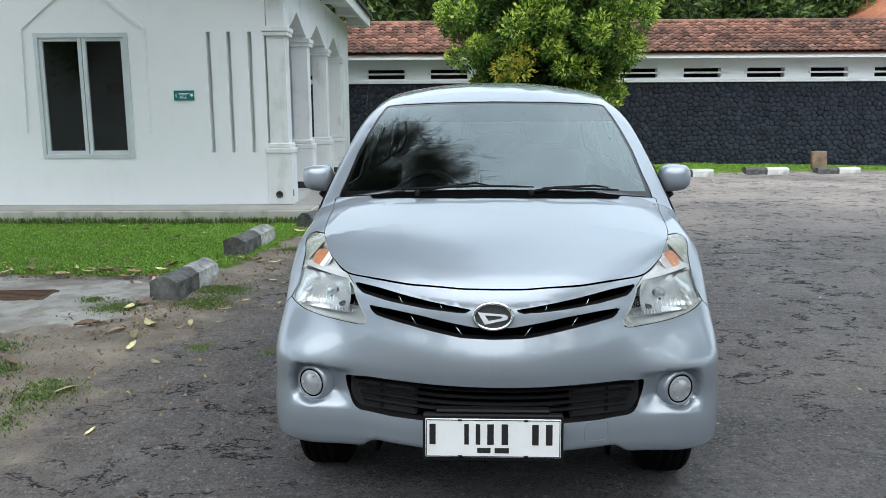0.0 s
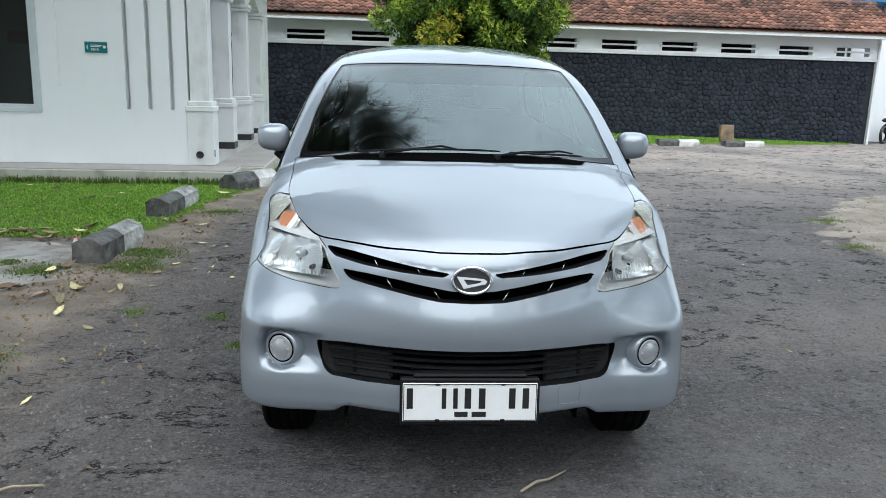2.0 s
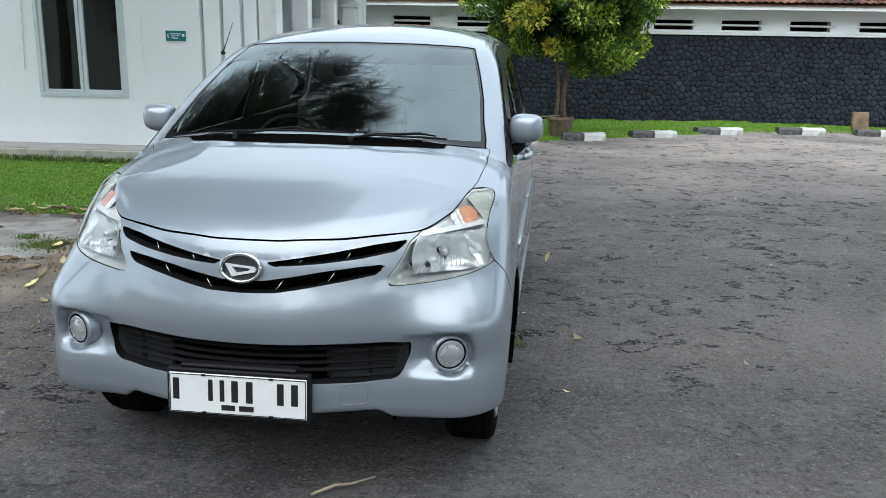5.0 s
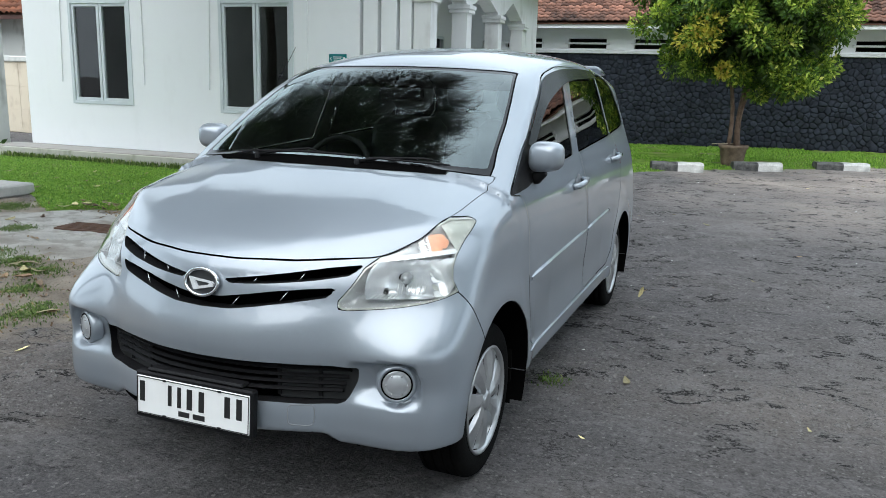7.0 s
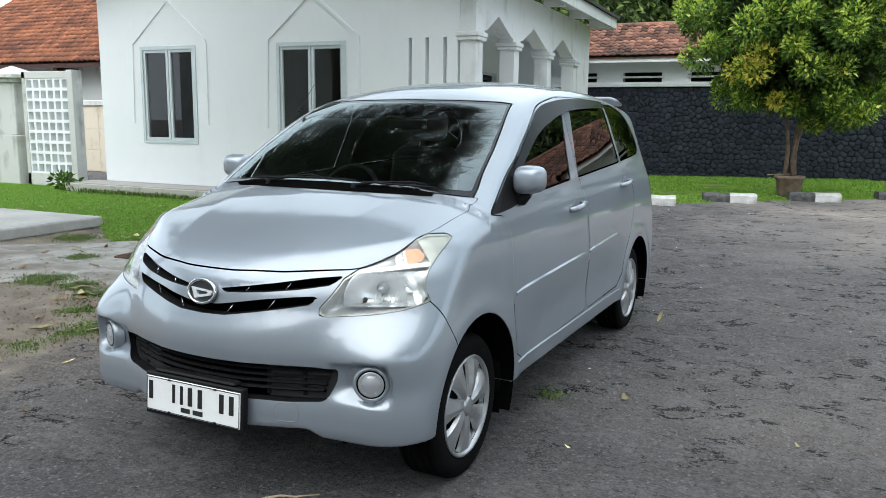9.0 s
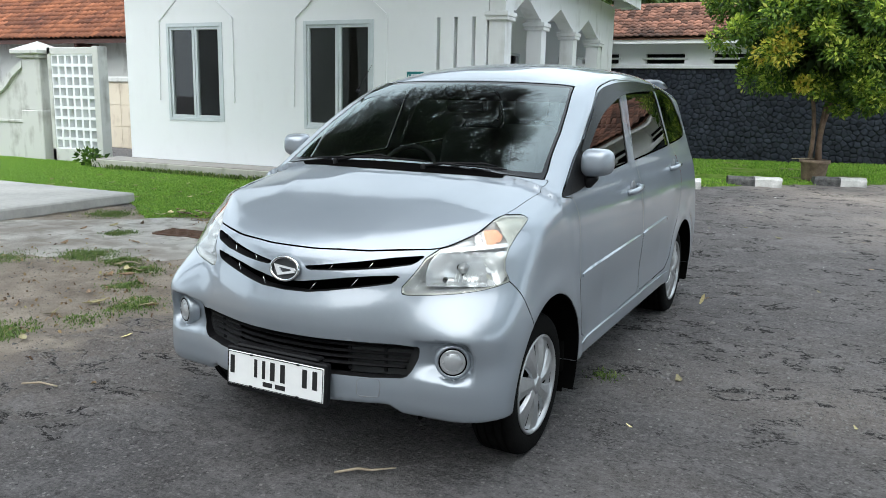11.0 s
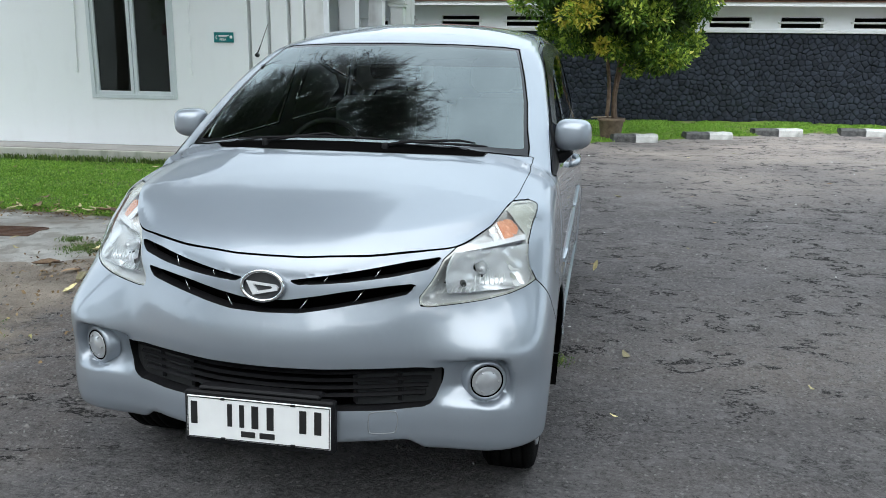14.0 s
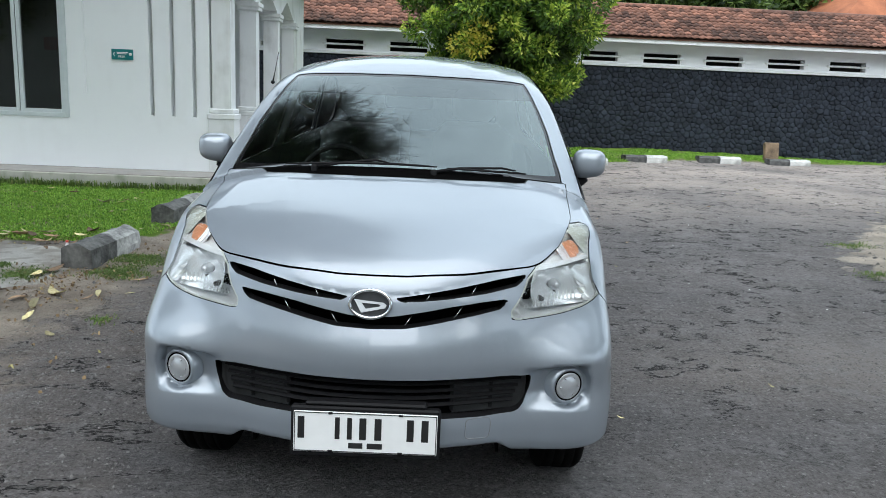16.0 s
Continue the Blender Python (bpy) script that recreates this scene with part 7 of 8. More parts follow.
for sgn in (-1, 1):
    xs = np.linspace(0.27, 0.52, 12)
    vv = [(sgn * x, on_skin(x, z) + 0.045, z) for x in xs for z in (0.44, 0.575)]
    link_mesh("baffle", vv, [(2 * i, 2 * i + 2, 2 * i + 3, 2 * i + 1) for i in range(11)], mat("grey_plastic", (0.012, 0.013, 0.014), (0.022, 0.023, 0.024), 9, 0.6), intake)

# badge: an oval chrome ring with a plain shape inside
by = on_skin(0, 0.81) - 0.006
badge = thing("badge", "oval chrome badge ring", "badge", m=pose(-0.002, by, 0.811, -12, 0, 0))
badge.parent = car
del badge["category"]
ring, ring_f, N = [], [], 48
for k in range(N):
    a = 2 * math.pi * k / N
    for q in range(8):
        b = 2 * math.pi * q / 8
        rx, rz = 0.0655 + 0.006 * math.cos(b), 0.0445 + 0.006 * math.cos(b)
        ring.append((rx * math.cos(a), -0.006 + 0.007 * math.sin(b), rz * math.sin(a)))
ring_f = [(k * 8 + q, ((k + 1) % N) * 8 + q, ((k + 1) % N) * 8 + (q + 1) % 8, k * 8 + (q + 1) % 8) for k in range(N) for q in range(8)]
link_mesh("ring", ring, ring_f, M_CHROME, badge, smooth=True)
disc = [(0.063 * math.cos(2 * math.pi * k / N), 0.0, 0.042 * math.sin(2 * math.pi * k / N)) for k in range(N)] + [(x * 0.999, 0.03, z * 0.999) for x, z in [(0.063 * math.cos(2 * math.pi * k / N), 0.042 * math.sin(2 * math.pi * k / N)) for k in range(N)]]
link_mesh("field", disc, [tuple(range(N))] + [((k + 1) % N, k, N + k, N + (k + 1) % N) for k in range(N)], mat("badge_field", (0.05, 0.052, 0.056), (0.08, 0.082, 0.086), 9, 0.3, metallic=0.6), badge)
for n_, pts in enumerate(([(-0.056, 0.014), (0.045, 0.006), (0.056, -0.002), (0.052, -0.012), (-0.03, -0.03), (-0.024, -0.018), (0.03, -0.008), (0.036, -0.003), (0.03, 0.0), (-0.04, 0.004)], [(-0.056, 0.014), (-0.036, 0.011), (-0.012, -0.022), (-0.03, -0.03)])):
    bm = bmesh.new()
    prism(bm, [(0.92 * u, 0.95 * v) for u, v in pts], "y", -0.009 - 0.001 * n_, 0.0)
    bmesh.ops.triangulate(bm, faces=[f for f in bm.faces if len(f.verts) > 4])
    part("mark", bm, M_BRIGHT, badge)

# head lamp insides
LAMP_SPLIT = lambda q, z: z - 0.905 - 0.045 * (q - 0.8)
M_HOLE = mat("lamp_hole", (0.03, 0.032, 0.033), (0.06, 0.062, 0.064), 9, 0.5)


def behind_lens(vt, depth):
    """A piece of the lens moved straight in from the skin."""
    g = gradient(body_field, vt[0])
    return vt[0] - g / np.maximum(np.linalg.norm(g, axis=1)[:, None], 1e-6) * np.reshape(depth, (-1, 1)), vt[1]


for sgn in (-1, 1):
    v, t = lamps[sgn]
    lamp = skin("headlight", (v, t), M_LENS, car, "clear headlight with orange indicator", push=0.001)
    q_of = lambda p: np.abs(p[:, 0]) + p[:, 1]
    # pale frosted rim all round, just inside the lens
    _, rim_ = cut(v, t, signed(LAMP, q_of(v), v[:, 2]) + 0.006)
    link_mesh("rim", *behind_lens(rim_, 0.003), M_FROST, lamp, "pale frosted rim", smooth=True)
    # bright strip between the two chambers
    split = LAMP_SPLIT(q_of(v), v[:, 2])
    strip_, _ = cut(v, t, np.maximum(np.abs(split) - 0.0065, np.maximum(0.8 - q_of(v), q_of(v) - 1.2)))
    link_mesh("divider", *behind_lens(strip_, 0.005), M_BRIGHT, lamp, "bright strip between lamp chambers", smooth=True)
    # reflector housing, deepest in the middle of each chamber
    g = gradient(body_field, v)
    n = g / np.linalg.norm(g, axis=1)[:, None]
    depth = ease(np.clip(-signed(LAMP, q_of(v), v[:, 2]) / 0.045, 0, 1)) * ease(np.clip(np.abs(split) / 0.03, 0, 1))
    bv = v + (-n * 0.5 + np.array((0, 0.85, 0))) * (0.008 + np.where(split < 0, 0.085, 0.03) * depth)[:, None]
    low_, high_ = cut(bv, t, split)
    link_mesh("housing", *low_, M_REFLECT, lamp, "silver reflector housing", smooth=True)
    tip_, plain = cut(v, t, 1.185 - q_of(v) + 0.6 * (0.952 - v[:, 2]))
    tip_, _ = cut(*tip_, -LAMP_SPLIT(q_of(tip_[0]), tip_[0][:, 2]))
    link_mesh("upper_tip", *behind_lens(tip_, 0.007), M_FROST, lamp, "pale frosted end of the lamp", smooth=True)
    link_mesh("upper_housing", *high_, M_REFLECT, lamp, smooth=True)
    # indicator bowl: clear fluted half and orange half
    oval_, _ = cut(v, t, np.maximum(np.hypot((q_of(v) - 1.09) / 0.088, (v[:, 2] - 0.946 - 0.12 * (q_of(v) - 1.09)) / 0.03) - 1, 0.008 - split))
    hot, pale = cut(*oval_, 1.075 - q_of(oval_[0]))
    link_mesh("indicator", *behind_lens(hot, 0.009), M_AMBER, lamp, "orange indicator lamp", smooth=True)
    flutes = 0.009 + 0.004 * np.abs(((q_of(pale[0]) - 0.9) / 0.012) % 2 - 1)
    link_mesh("indicator_bowl", *behind_lens(pale, flutes), M_BOWL, lamp, "clear fluted indicator bowl", smooth=False)
    # stepped side reflectors in the outer corner
    for k in range(5):
        z0 = 0.79 + 0.022 * k
        cell, _ = cut(v, t, np.maximum(np.maximum(z0 - v[:, 2], v[:, 2] - z0 - 0.02), np.maximum(1.045 - q_of(v), signed(LAMP, q_of(v), v[:, 2]) + 0.009)))
        if len(cell[1]):
            tilt = 0.012 + 0.35 * (cell[0][:, 2] - z0) + (0.006 if k % 2 else 0.0)
            link_mesh("side_reflector", *behind_lens(cell, tilt), M_FROST if k in (1, 3) else M_REFLECT, lamp, smooth=True)
    # polished bowl with a fluted floor round the bulb
    bx, bz = 0.615, 0.836
    by_ = on_skin(bx, bz) + 0.05
    yaw = math.radians(32)
    seg, rings, vv = 64, ((0.013, 0.03), (0.03, 0.028), (0.05, 0.021), (0.072, 0.009), (0.094, -0.01), (0.112, -0.032), (0.126, -0.055)), []
    for ri, (rr, back) in enumerate(rings):
        for k in range(seg):
            a = 2 * math.pi * k / seg
            u, w = 1.16 * rr * math.cos(a), rr * math.sin(a)
            z = min(max(bz + w, 0.782), 0.899)
            x, y = bx + u * math.cos(yaw) - back * math.sin(yaw), by_ + u * math.sin(yaw) + back * math.cos(yaw)
            vv.append((sgn * x, max(y, on_skin(x, z) + 0.012), z))
    ff = [(i * seg + k, i * seg + (k + 1) % seg, (i + 1) * seg + (k + 1) % seg, (i + 1) * seg + k) for i in range(len(rings) - 1) for k in range(seg)]
    link_mesh("bowl", vv, ff, M_BOWL, lamp, "fluted polished reflector bowl", smooth=True)
    # upright flutes on the outer half of the bowl and ribs along its floor
    for k in range(7):
        x = 0.6 + 0.0145 * k
        pts = [(x, on_skin(x, z) + 0.06 - 0.012 * k * 0.5, z) for z in (0.792, 0.806, 0.82)]
        tube("flute", [(sgn * p[0], p[1], p[2]) for p in pts], [0.0016, 0.0022, 0.0012], M_REFLECT, lamp, sides=5)
    for k in range(9):
        x = 0.5 + 0.013 * k
        y = on_skin(x, 0.786)
        tube("floor_rib", [(sgn * x, y + 0.016, 0.7835), (sgn * (x + 0.004), y + 0.05, 0.79)], 0.0017, M_REFLECT, lamp, sides=5)
    lathe("bulb", [(0.0, -0.022), (0.009, -0.021), (0.0135, -0.014), (0.014, -0.004), (0.019, 0.0), (0.019, 0.04)], M_CAP, lamp, "round bulb shield", sides=24, axis="y", m=pose(sgn * bx, by_ + 0.012, bz, 0, 0, sgn * 14))
    lathe("bulb_eye", [(0.0, 0.0), (0.0065, 0.0), (0.0065, 0.01)], M_HUB, lamp, sides=14, axis="y", m=pose(sgn * bx, by_ - 0.0115, bz, 0, 0, sgn * 14))
    lathe("hole", [(0.0, 0.004), (0.0045, 0.003), (0.0065, -0.002), (0.0085, -0.0025), (0.0095, 0.02)], M_HOLE, lamp, "", sides=16, axis="y", m=pose(sgn * 0.567, on_skin(0.567, 0.795) + 0.06, 0.795, 0, 0, sgn * 20))
    lathe("small_hole", [(0.0, 0.0), (0.003, 0.0), (0.003, 0.02)], M_HOLE, lamp, "", sides=12, axis="y", m=pose(sgn * (bx + 0.003), by_ + 0.004, bz - 0.024, 0, 0, sgn * 14))
    # fog lamp blank
    fx, fz = FOG_X, FOG_Z
    yaw = 24 * sgn
    fog = thing("fog_lamp_cover", "round silver blanking cap", "cover", m=pose(sgn * (fx + 0.003), FOG_Y - 0.0066, fz, 0, 0, yaw) @ Matrix.Scale(0.93, 4))
    fog.parent = car
    del fog["category"]
    lathe("collar", [(0.076, 0.04), (0.071, 0.006), (0.064, -0.004), (0.0555, -0.003), (0.0545, 0.02)], M_PAINT, fog, sides=40, axis="y")
    lathe("gap", [(0.056, -0.0035), (0.0545, -0.0045), (0.0515, -0.0045), (0.0495, 0.0)], M_GAP, fog, sides=40, axis="y")
    lathe("cap", [(0.0508, 0.012), (0.0508, -0.002), (0.0485, -0.005), (0.04, -0.003), (0.033, -0.0045), (0.029, -0.008), (0.0, -0.009)], M_CAP, fog, sides=40, axis="y")
    for k in range(6):
        a = 2 * math.pi * (k + 0.5) / 6
        part("nub", boxes(((0.037 * math.sin(a) - 0.003, -0.015, 0.037 * math.cos(a) - 0.003), (0.037 * math.sin(a) + 0.003, -0.006, 0.037 * math.cos(a) + 0.003)), bevel=0.002), M_HUB, fog)

# number plate: white with plain black bars for the writing
plate = thing("number_plate", "white plate in a black holder, bars for characters", "plate", m=pose(0, -0.026, 0.405, -4, 0, 1.2) @ Matrix.Scale(0.97, 4))
plate.parent = car
del plate["category"]
part("holder", boxes(((-0.246, -0.004, -0.085), (0.246, 0.03, 0.085)), ((-0.2, 0.0, 0.085), (0.2, 0.05, 0.1)), bevel=0.006), M_PLASTIC, plate, "black plastic plate holder")
part("sheet", boxes(((-0.236, -0.008, -0.068), (0.236, -0.003, 0.07)), bevel=0.002), M_PLATE, plate)
part("border", boxes(((-0.233, -0.0095, 0.0645), (0.233, -0.0075, 0.067)), ((-0.233, -0.0095, -0.0655), (0.233, -0.0075, -0.063)), ((-0.2335, -0.0095, -0.063), (-0.231, -0.0075, 0.0645)), ((0.231, -0.0095, -0.063), (0.2335, -0.0075, 0.0645))), M_BLACK, plate)
for a, b, c, d in ((-0.222, -0.2, -0.022, 0.052), (-0.1, -0.084, -0.022, 0.052), (-0.06, -0.044, -0.022, 0.052), (-0.02, 0.003, -0.022, 0.052), (0.03, 0.053, -0.022, 0.052), (0.136, 0.159, -0.022, 0.052), (0.184, 0.207, -0.022, 0.052),
                   (-0.055, -0.008, -0.052, -0.033), (0.006, 0.056, -0.052, -0.033)):
    part("bar", boxes(((a, -0.0098, c), (b, -0.0075, d)), bevel=0.001), M_BLACK, plate)
for sgn in (-1, 1):
    for z0 in (-0.067, 0.062):
        part("bolt", boxes(((sgn * 0.115 - 0.008, -0.012, z0), (sgn * 0.115 + 0.008, -0.006, z0 + 0.007)), bevel=0.002), M_PLASTIC, plate)

# towing-eye cover: a rounded square seam
sq = smooth_line([(0.32, 0.405), (0.325, 0.428), (0.36, 0.432), (0.395, 0.43), (0.403, 0.41), (0.4, 0.375), (0.392, 0.363), (0.36, 0.362), (0.326, 0.365), (0.32, 0.38)], 4, True)
tube("tow_cover", [(x, on_skin(x, z) - 0.0002, z) for x, z in sq + sq[:1]], 0.0016, mat("seam_grey", (0.2, 0.21, 0.22), (0.25, 0.26, 0.27), 5, 0.5), car, "fine seam of the towing-eye cover", sides=5)

# wipers

def ws_point(x, z, lift=0.0):
    lo, hi = 0.5, 2.2
    for _ in range(40):
        m_ = (lo + hi) / 2
        if body_field(np.array([x]), np.array([m_]), np.array([z]))[0] < 0:
            hi = m_
        else:
            lo = m_
    p, n = Vector((x, hi, z)), Vector((0, -0.52, 0.86))
    return p + n * lift


for x0, x1, xp in ((-0.45, 0.17, -0.33), (0.21, 0.54, 0.16)):
    wiper = thing("wiper", "black windscreen wiper at rest", "wiper")
    wiper.parent = car
    del wiper["category"]
    blade = [ws_point(x, 1.172 - 0.075 * x * x + 0.004 * math.sin(4 * (x - x0)), 0.012) for x in np.linspace(x0, x1, 9)]
    tube("blade", blade, [0.003] + [0.005] * 7 + [0.003], M_PLASTIC, wiper, sides=6)
    xm = (x0 + x1) / 2 + 0.06
    tube("arm", [ws_point(xp, 1.158, 0.006), ws_point(xp + 0.1, 1.168, 0.014), ws_point(xm, 1.182 - 0.075 * xm * xm, 0.02), ws_point(xm + 0.06, 1.176 - 0.075 * xm * xm, 0.016)], [0.007, 0.006, 0.005, 0.003], M_PLASTIC, wiper, sides=6)
    lathe("pivot", [(0.0, 0.012), (0.012, 0.01), (0.014, 0.0), (0.014, -0.02)], M_PLASTIC, wiper, sides=16, axis="z", m=Matrix.Translation(ws_point(xp, 1.158, 0.004)))

# door mirrors
for sgn in (-1, 1):
    mir = thing("door_mirror", "silver door mirror on a black foot", "mirror", m=pose(sgn * 0.848, 1.2, 1.194, 0, 0, -sgn * 8) @ Matrix.Scale(0.93, 4))
    mir.parent = car
    del mir["category"]
    bm = bmesh.new()
    bmesh.ops.create_uvsphere(bm, u_segments=32, v_segments=20, radius=1.0)
    for v in bm.verts:
        x, y, z = v.co
        s = lambda c, p: math.copysign(abs(c) ** p, c)
        fx = s(x, 0.62) * 0.079
        k = 1 + 0.16 * (sgn * -fx / 0.084)
        v.co = Vector((fx, (s(y, 0.8) * 0.075 if y < 0 else s(y, 0.5) * 0.035), s(z, 0.62) * 0.076 * (0.9 + 0.14 * (-sgn * fx / 0.084) * 0.6) + 0.006 * sgn * fx / 0.1))
    part("housing", bm, M_PAINT, mir, "silver mirror housing", smooth=True)
    part("glass", boxes(((-0.05, 0.03, -0.05), (0.05, 0.0352, 0.05)), bevel=0.001), M_CHROME, mir)
    tube("foot", [(-sgn * 0.085, 0.02, -0.1), (-sgn * 0.05, 0.01, -0.1), (-sgn * 0.01, 0.0, -0.07)], [0.034, 0.03, 0.02], M_PLASTIC, mir, "black foot", sides=10)
    # smoked wind deflector over the side windows
    top_l = smooth_line([(1.22, 1.24), (1.4, 1.342), (1.6, 1.452), (1.79, 1.528), (2.13, 1.572), (2.5, 1.585), (2.95, 1.583)], 6)
    low_l = smooth_line([(1.26, 1.225), (1.42, 1.308), (1.6, 1.39), (1.79, 1.445), (2.1, 1.505), (2.5, 1.53), (2.93, 1.54)], 6)
    vv = [(on_side(y, z, sgn) + sgn * 0.008, y, z) for y, z in top_l] + [(on_side(y, z, sgn) + sgn * 0.022, y, z) for y, z in low_l]
    k = len(top_l)
    link_mesh("window_visor", vv, [(i, i + 1, k + i + 1, k + i)[::-sgn] for i in range(k - 1)], M_VISOR, car, "smoked plastic wind deflector", smooth=True)
    # rubbing strip on the doors, sill edge, handles
    for name, (ya, za), (yb, zb), hw, proud in (("rubbing_strip", (1.09, 0.692), (2.17, 0.722), 0.018, 0.012), ("rubbing_strip", (2.2, 0.723), (2.82, 0.747), 0.018, 0.012), ("sill_strip", (1.1, 0.372), (2.9, 0.372), 0.009, 0.01)):
        rows_v, n_ = [], 16
        for i in range(n_ + 1):
            u = i / n_
            y, z = ya + (yb - ya) * u, za + (zb - za) * u
            tp = min(1.0, 6 * u + 0.5, 6 * (1 - u) + 0.5)
            for dz, dx in ((-hw, 0.0), (-hw * 0.7, proud), (hw * 0.7, proud), (hw, 0.0)):
                rows_v.append((on_side(y, z + dz * tp, sgn) + sgn * (dx * tp - 0.001), y, z + dz * tp))
        fs = [(4 * i + k, 4 * i + 4 + k, 4 * i + 5 + k, 4 * i + 1 + k) for i in range(n_) for k in range(3)] + [(0, 1, 2, 3), (4 * n_ + 3, 4 * n_ + 2, 4 * n_ + 1, 4 * n_)]
        link_mesh(name, rows_v, fs, M_PAINT, car, smooth=False)
    for y, z in ((1.98, 1.0), (3.06, 1.056)):
        h = thing("door_handle", "silver door handle with recess", "handle", m=pose(on_side(y, z, sgn), y, z, 2, 0, 0))
        h.parent = car
        del h["category"]
        tube("grip", [(sgn * 0.004, -0.11, -0.006), (sgn * 0.03, -0.075, 0.0), (sgn * 0.036, 0.0, 0.004), (sgn * 0.03, 0.075, 0.008), (sgn * 0.004, 0.1, 0.008)], [0.014, 0.016, 0.015, 0.016, 0.014], M_PAINT, h, sides=10)
        bm = bmesh.new()
        bmesh.ops.create_uvsphere(bm, u_segments=20, v_segments=12, radius=1.0)
        for v in bm.verts:
            v.co = Vector((v.co.x * 0.004, v.co.y * 0.055, v.co.z * 0.05))
        part("cup", bm, mat("handle_cup", (0.25, 0.26, 0.28), (0.33, 0.34, 0.36), 5, 0.4, metallic=0.5), h, smooth=True)

# wheels
def wheel(x, y, sgn):
    root = thing("wheel", "black tyre with a silver spoked hubcap", "wheel", m=pose(x, y, HUB_Z) @ pose(0, 0, 0, 0, 0, 0 if sgn > 0 else 180))
    root.parent = car
    del root["category"]
    R, w = TYRE_R, 0.0925
    prof = [(0.19, -w * 0.8), (0.2, -w * 0.95), (0.245, -w * 1.03), (0.28, -w * 0.96), (0.294, -w * 0.8)]
    for a in (-0.62, -0.22, 0.2, 0.6):
        prof += [(R, (a - 0.15) * w), (R, (a - 0.03) * w), (R - 0.008, (a - 0.025) * w), (R - 0.008, (a + 0.045) * w), (R, (a + 0.05) * w)]
    prof += [(0.294, w * 0.82), (0.283, w * 0.96), (0.262, w * 1.02), (0.25, w * 1.035), (0.228, w * 1.02), (0.212, w * 0.98), (0.205, w * 0.9), (0.19, w * 0.85)]
    lathe("tyre", prof, M_RUBBER, root, sides=64, axis="x")
    face = w * 0.86
    lathe("rim", [(0.205, face + 0.004), (0.212, face + 0.012), (0.206, face + 0.018), (0.198, face + 0.012), (0.19, face - 0.01), (0.185, face - 0.035), (0.0, face - 0.04)], M_HUB, root, sides=56, axis="x")
    lathe("recess", [(0.186, face - 0.02), (0.06, face - 0.028), (0.0, face - 0.028)], M_PLASTIC, root, "dark recess behind the spokes", sides=40, axis="x")
    lathe("hub", [(0.066, face - 0.012), (0.06, face + 0.008), (0.036, face + 0.012), (0.034, face + 0.018), (0.028, face + 0.02), (0.0, face + 0.021)], M_HUB, root, sides=32, axis="x")
    for k in range(7):
        a0 = 2 * math.pi * k / 7 + 0.2
        vv = []
        for rr, hw, up, swirl in ((0.04, 0.03, 0.01, 0.0), (0.085, 0.033, 0.014, 0.04), (0.125, 0.043, 0.011, 0.07), (0.165, 0.06, 0.006, 0.09), (0.199, 0.088, 0.0, 0.1)):
            ca, sa = math.cos(a0 + swirl), math.sin(a0 + swirl)
            for side_, dz in ((-1, -0.016), (-0.82, 0.0), (0.1, 0.006), (0.82, -0.004), (1, -0.016)):
                vv.append((face + up + dz, rr * ca - side_ * hw * sa, rr * sa + side_ * hw * ca))
        ff = [(5 * i + j, 5 * i + 5 + j, 5 * i + 6 + j, 5 * i + 1 + j) for i in range(4) for j in range(4)]
        link_mesh("spoke", vv, ff, M_HUB, root, smooth=False)
    return root


for y in (AXLE_F, AXLE_R):
    for sgn in (-1, 1):
        wheel(sgn * 0.7, y, sgn)
        ang = np.linspace(math.radians(-22), math.radians(172), 25)
        vv = []
        for a in ang:
            for xx in (0.45, on_side(y + ARCH_R * math.cos(a), max(HUB_Z + ARCH_R * math.sin(a), 0.3)) - 0.004):
                rr = ARCH_R + 0.012
                vv.append((sgn * xx, y + rr * math.cos(a), HUB_Z + 0.01 + rr * math.sin(a)))
        liner = [(2 * i, 2 * i + 1, 2 * i + 3, 2 * i + 2) for i in range(24)]
        link_mesh("arch_liner", vv, liner, M_GAP, car, "black wheel arch liner", smooth=True)
        part("liner_back", boxes(((min(sgn * 0.44, sgn * 0.45), y - 0.39, 0.2), (max(sgn * 0.44, sgn * 0.45), y + 0.39, 0.68))), M_GAP, car)
        part("mudflap", boxes(((min(sgn * 0.62, sgn * 0.775), y + 0.372, 0.13), (max(sgn * 0.62, sgn * 0.775), y + 0.38, 0.42)), bevel=0.002), M_RUBBER, car, "black rubber mudflap")
part("underbody", boxes(((-0.62, 0.3, 0.24), (0.62, 3.9, 0.3)), ((-0.6, 1.2, 0.19), (0.6, 2.85, 0.26)), bevel=0.01), M_GAP, car, "dark underbody")

# cabin
part("dashboard", boxes(((-0.66, 0.98, 0.6), (0.66, 1.36, 1.06)), ((-0.62, 1.0, 1.0), (0.62, 1.3, 1.115)), bevel=0.05), M_TRIM, car, "black dashboard", smooth=True)
part("cabin_floor", boxes(((-0.7, 0.9, 0.3), (0.7, 3.9, 0.36))), M_TRIM, car)
sw = thing("steering_wheel", "black three-spoke steering wheel", "steering wheel", m=pose(-0.34, 1.5, 1.03, 62, 0, 0))
sw.parent = car
del sw["category"]
tube("rim", [(0.185 * math.cos(2 * math.pi * k / 32), 0.185 * math.sin(2 * math.pi * k / 32), 0) for k in range(33)], 0.015, M_TRIM, sw, sides=8)
for a in (0, 180, 270):
    tube("spoke", [(0, 0, -0.02), (0.18 * math.cos(radians(a)), 0.18 * math.sin(radians(a)), 0)], 0.014, M_TRIM, sw, sides=6)
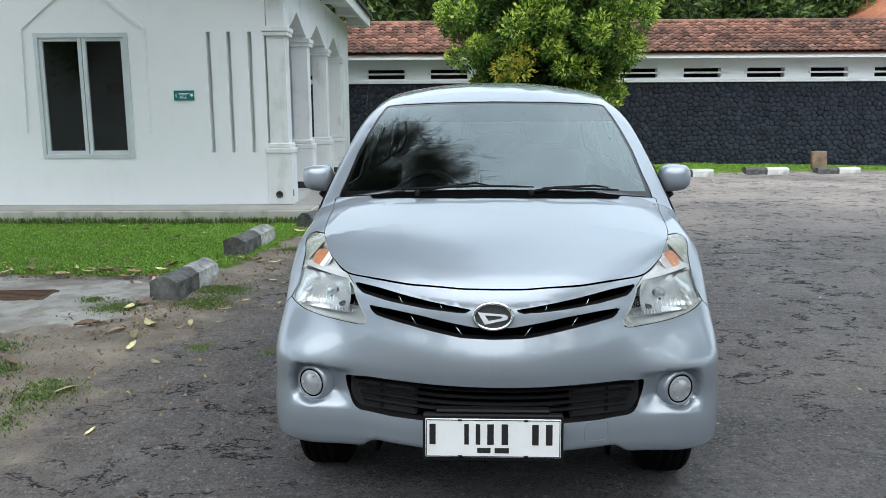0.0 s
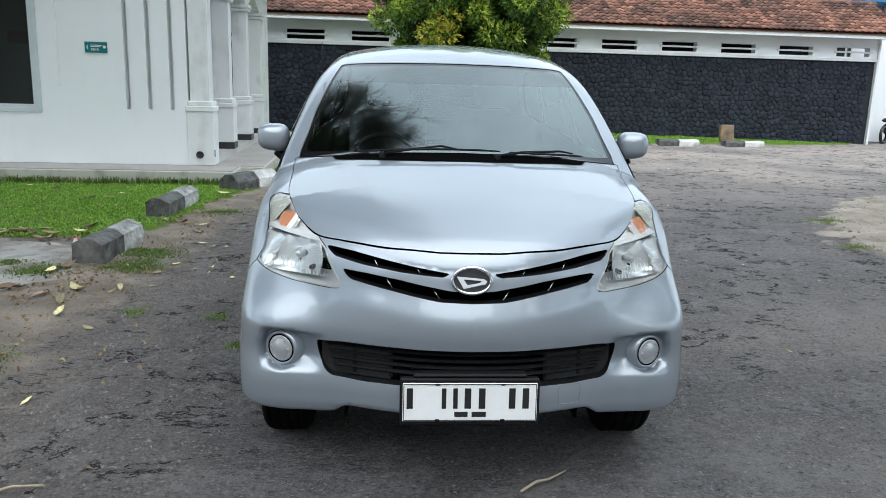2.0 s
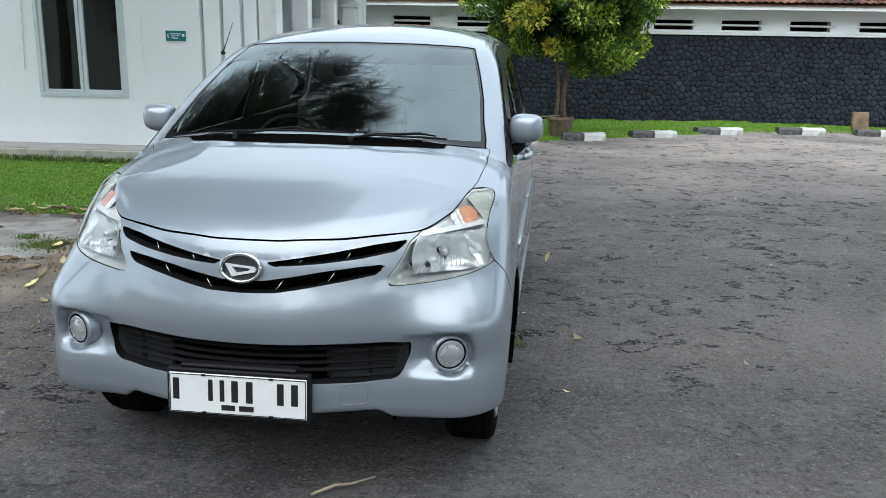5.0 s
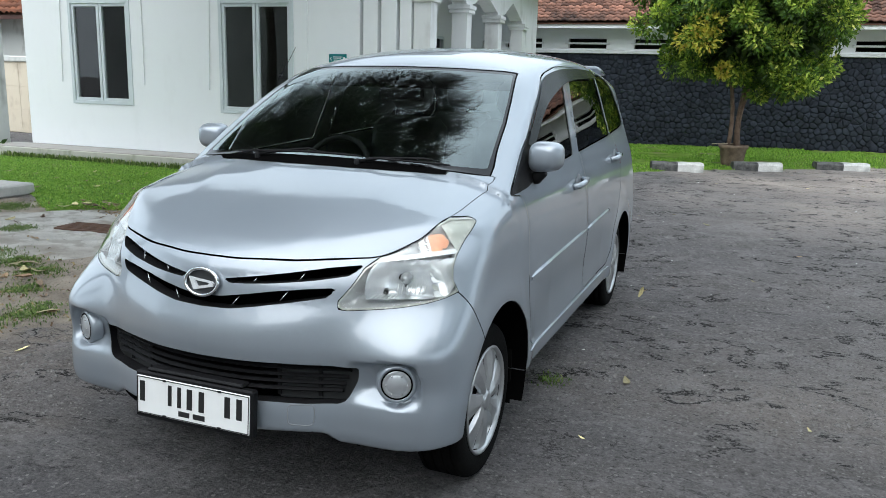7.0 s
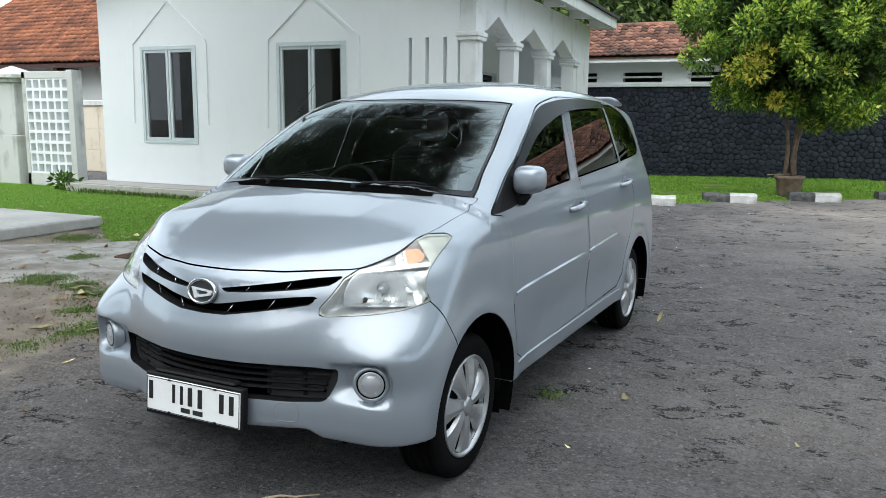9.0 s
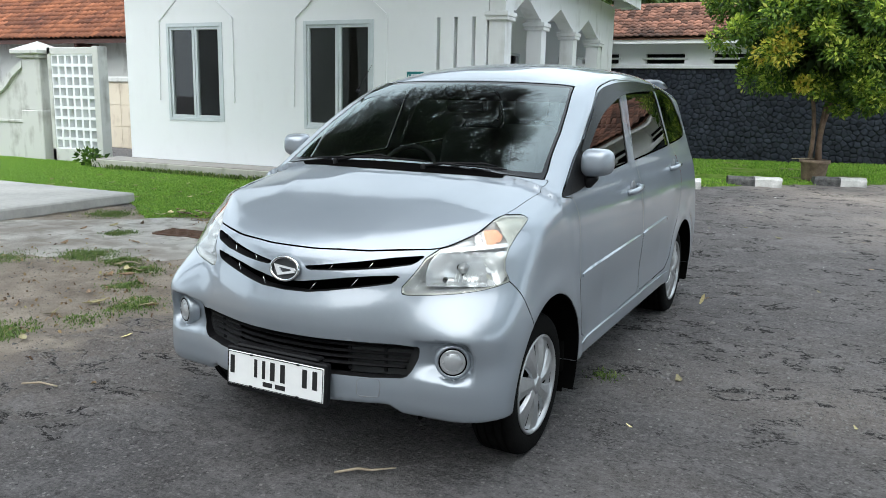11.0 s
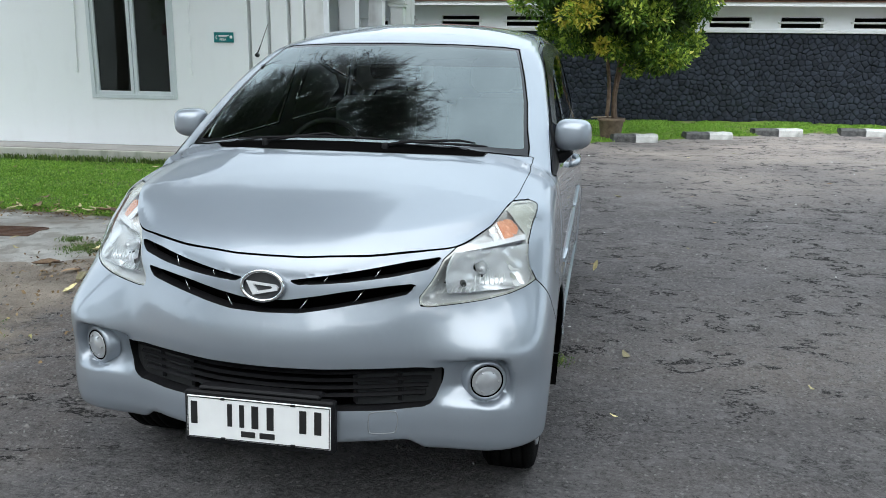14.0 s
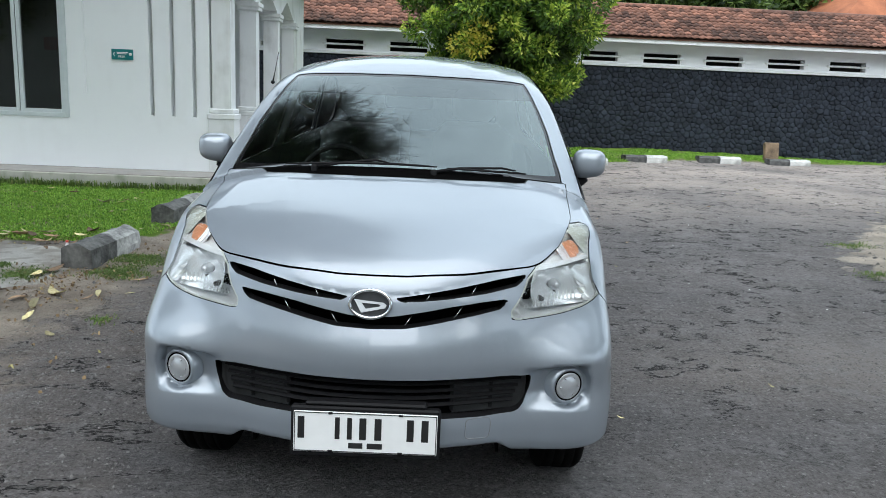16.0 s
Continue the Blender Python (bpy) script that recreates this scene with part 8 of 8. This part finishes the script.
lathe("boss", [(0.0, 0.012), (0.055, 0.005), (0.06, -0.02), (0.06, -0.05)], M_TRIM, sw, sides=24, axis="z")
for sx, sy in ((-0.34, 1.75), (0.34, 1.75), (-0.34, 2.65), (0.34, 2.65)):
    seat = thing("seat", "grey fabric car seat", "seat", m=pose(sx, sy, 0.36))
    seat.parent = car
    del seat["category"]
    part("cushion", boxes(((-0.25, 0.0, 0.1), (0.25, 0.52, 0.36)), bevel=0.05), M_SEAT, seat, smooth=True)
    b = part("backrest", boxes(((-0.24, -0.08, 0.0), (0.24, 0.08, 0.64)), bevel=0.06), M_SEAT, seat, smooth=True)
    b.matrix_basis = pose(0, 0.52, 0.3, -14, 0, 0)
    b = part("headrest", boxes(((-0.13, -0.05, 0.0), (0.13, 0.05, 0.19)), bevel=0.04), M_SEAT, seat, smooth=True)
    b.matrix_basis = pose(0, 0.68, 0.96, -10, 0, 0)
rv_m = thing("rear_view_mirror", "dark inside mirror", "mirror", m=pose(0, 1.56, 1.43, 10, 0, 0))
rv_m.parent = car
del rv_m["category"]
part("housing", boxes(((-0.12, -0.02, -0.035), (0.12, 0.02, 0.035)), bevel=0.015), M_TRIM, rv_m)
# aerial on the pillar, roof spoiler, tail lamps
tube("aerial", [(-0.66, 1.5, 1.5), (-0.662, 1.55, 1.545), (-0.667, 1.65, 1.645)], [0.004, 0.002, 0.0015], M_PLASTIC, car, "thin black aerial", sides=6)
part("aerial_base", boxes(((-0.668, 1.48, 1.485), (-0.652, 1.52, 1.505)), bevel=0.008), M_PLASTIC, car)
bm = bmesh.new()
prism(bm, [(3.5, 1.6), (3.82, 1.57), (3.86, 1.578), (3.84, 1.592), (3.7, 1.62), (3.5, 1.632)], "x", -0.56, 0.56)
bmesh.ops.bevel(bm, geom=bm.edges[:], offset=0.008, segments=2, affect="EDGES")
part("roof_spoiler", bm, M_PAINT, car, "silver roof spoiler", smooth=True)
for sgn in (-1, 1):
    part("tail_lamp", boxes(((min(sgn * 0.6, sgn * 0.69), 3.98, 0.85), (max(sgn * 0.6, sgn * 0.69), 4.06, 1.2)), bevel=0.02), mat("red_lamp", (0.3, 0.01, 0.01), (0.4, 0.02, 0.02), 9, 0.15), car, "red tail lamp")
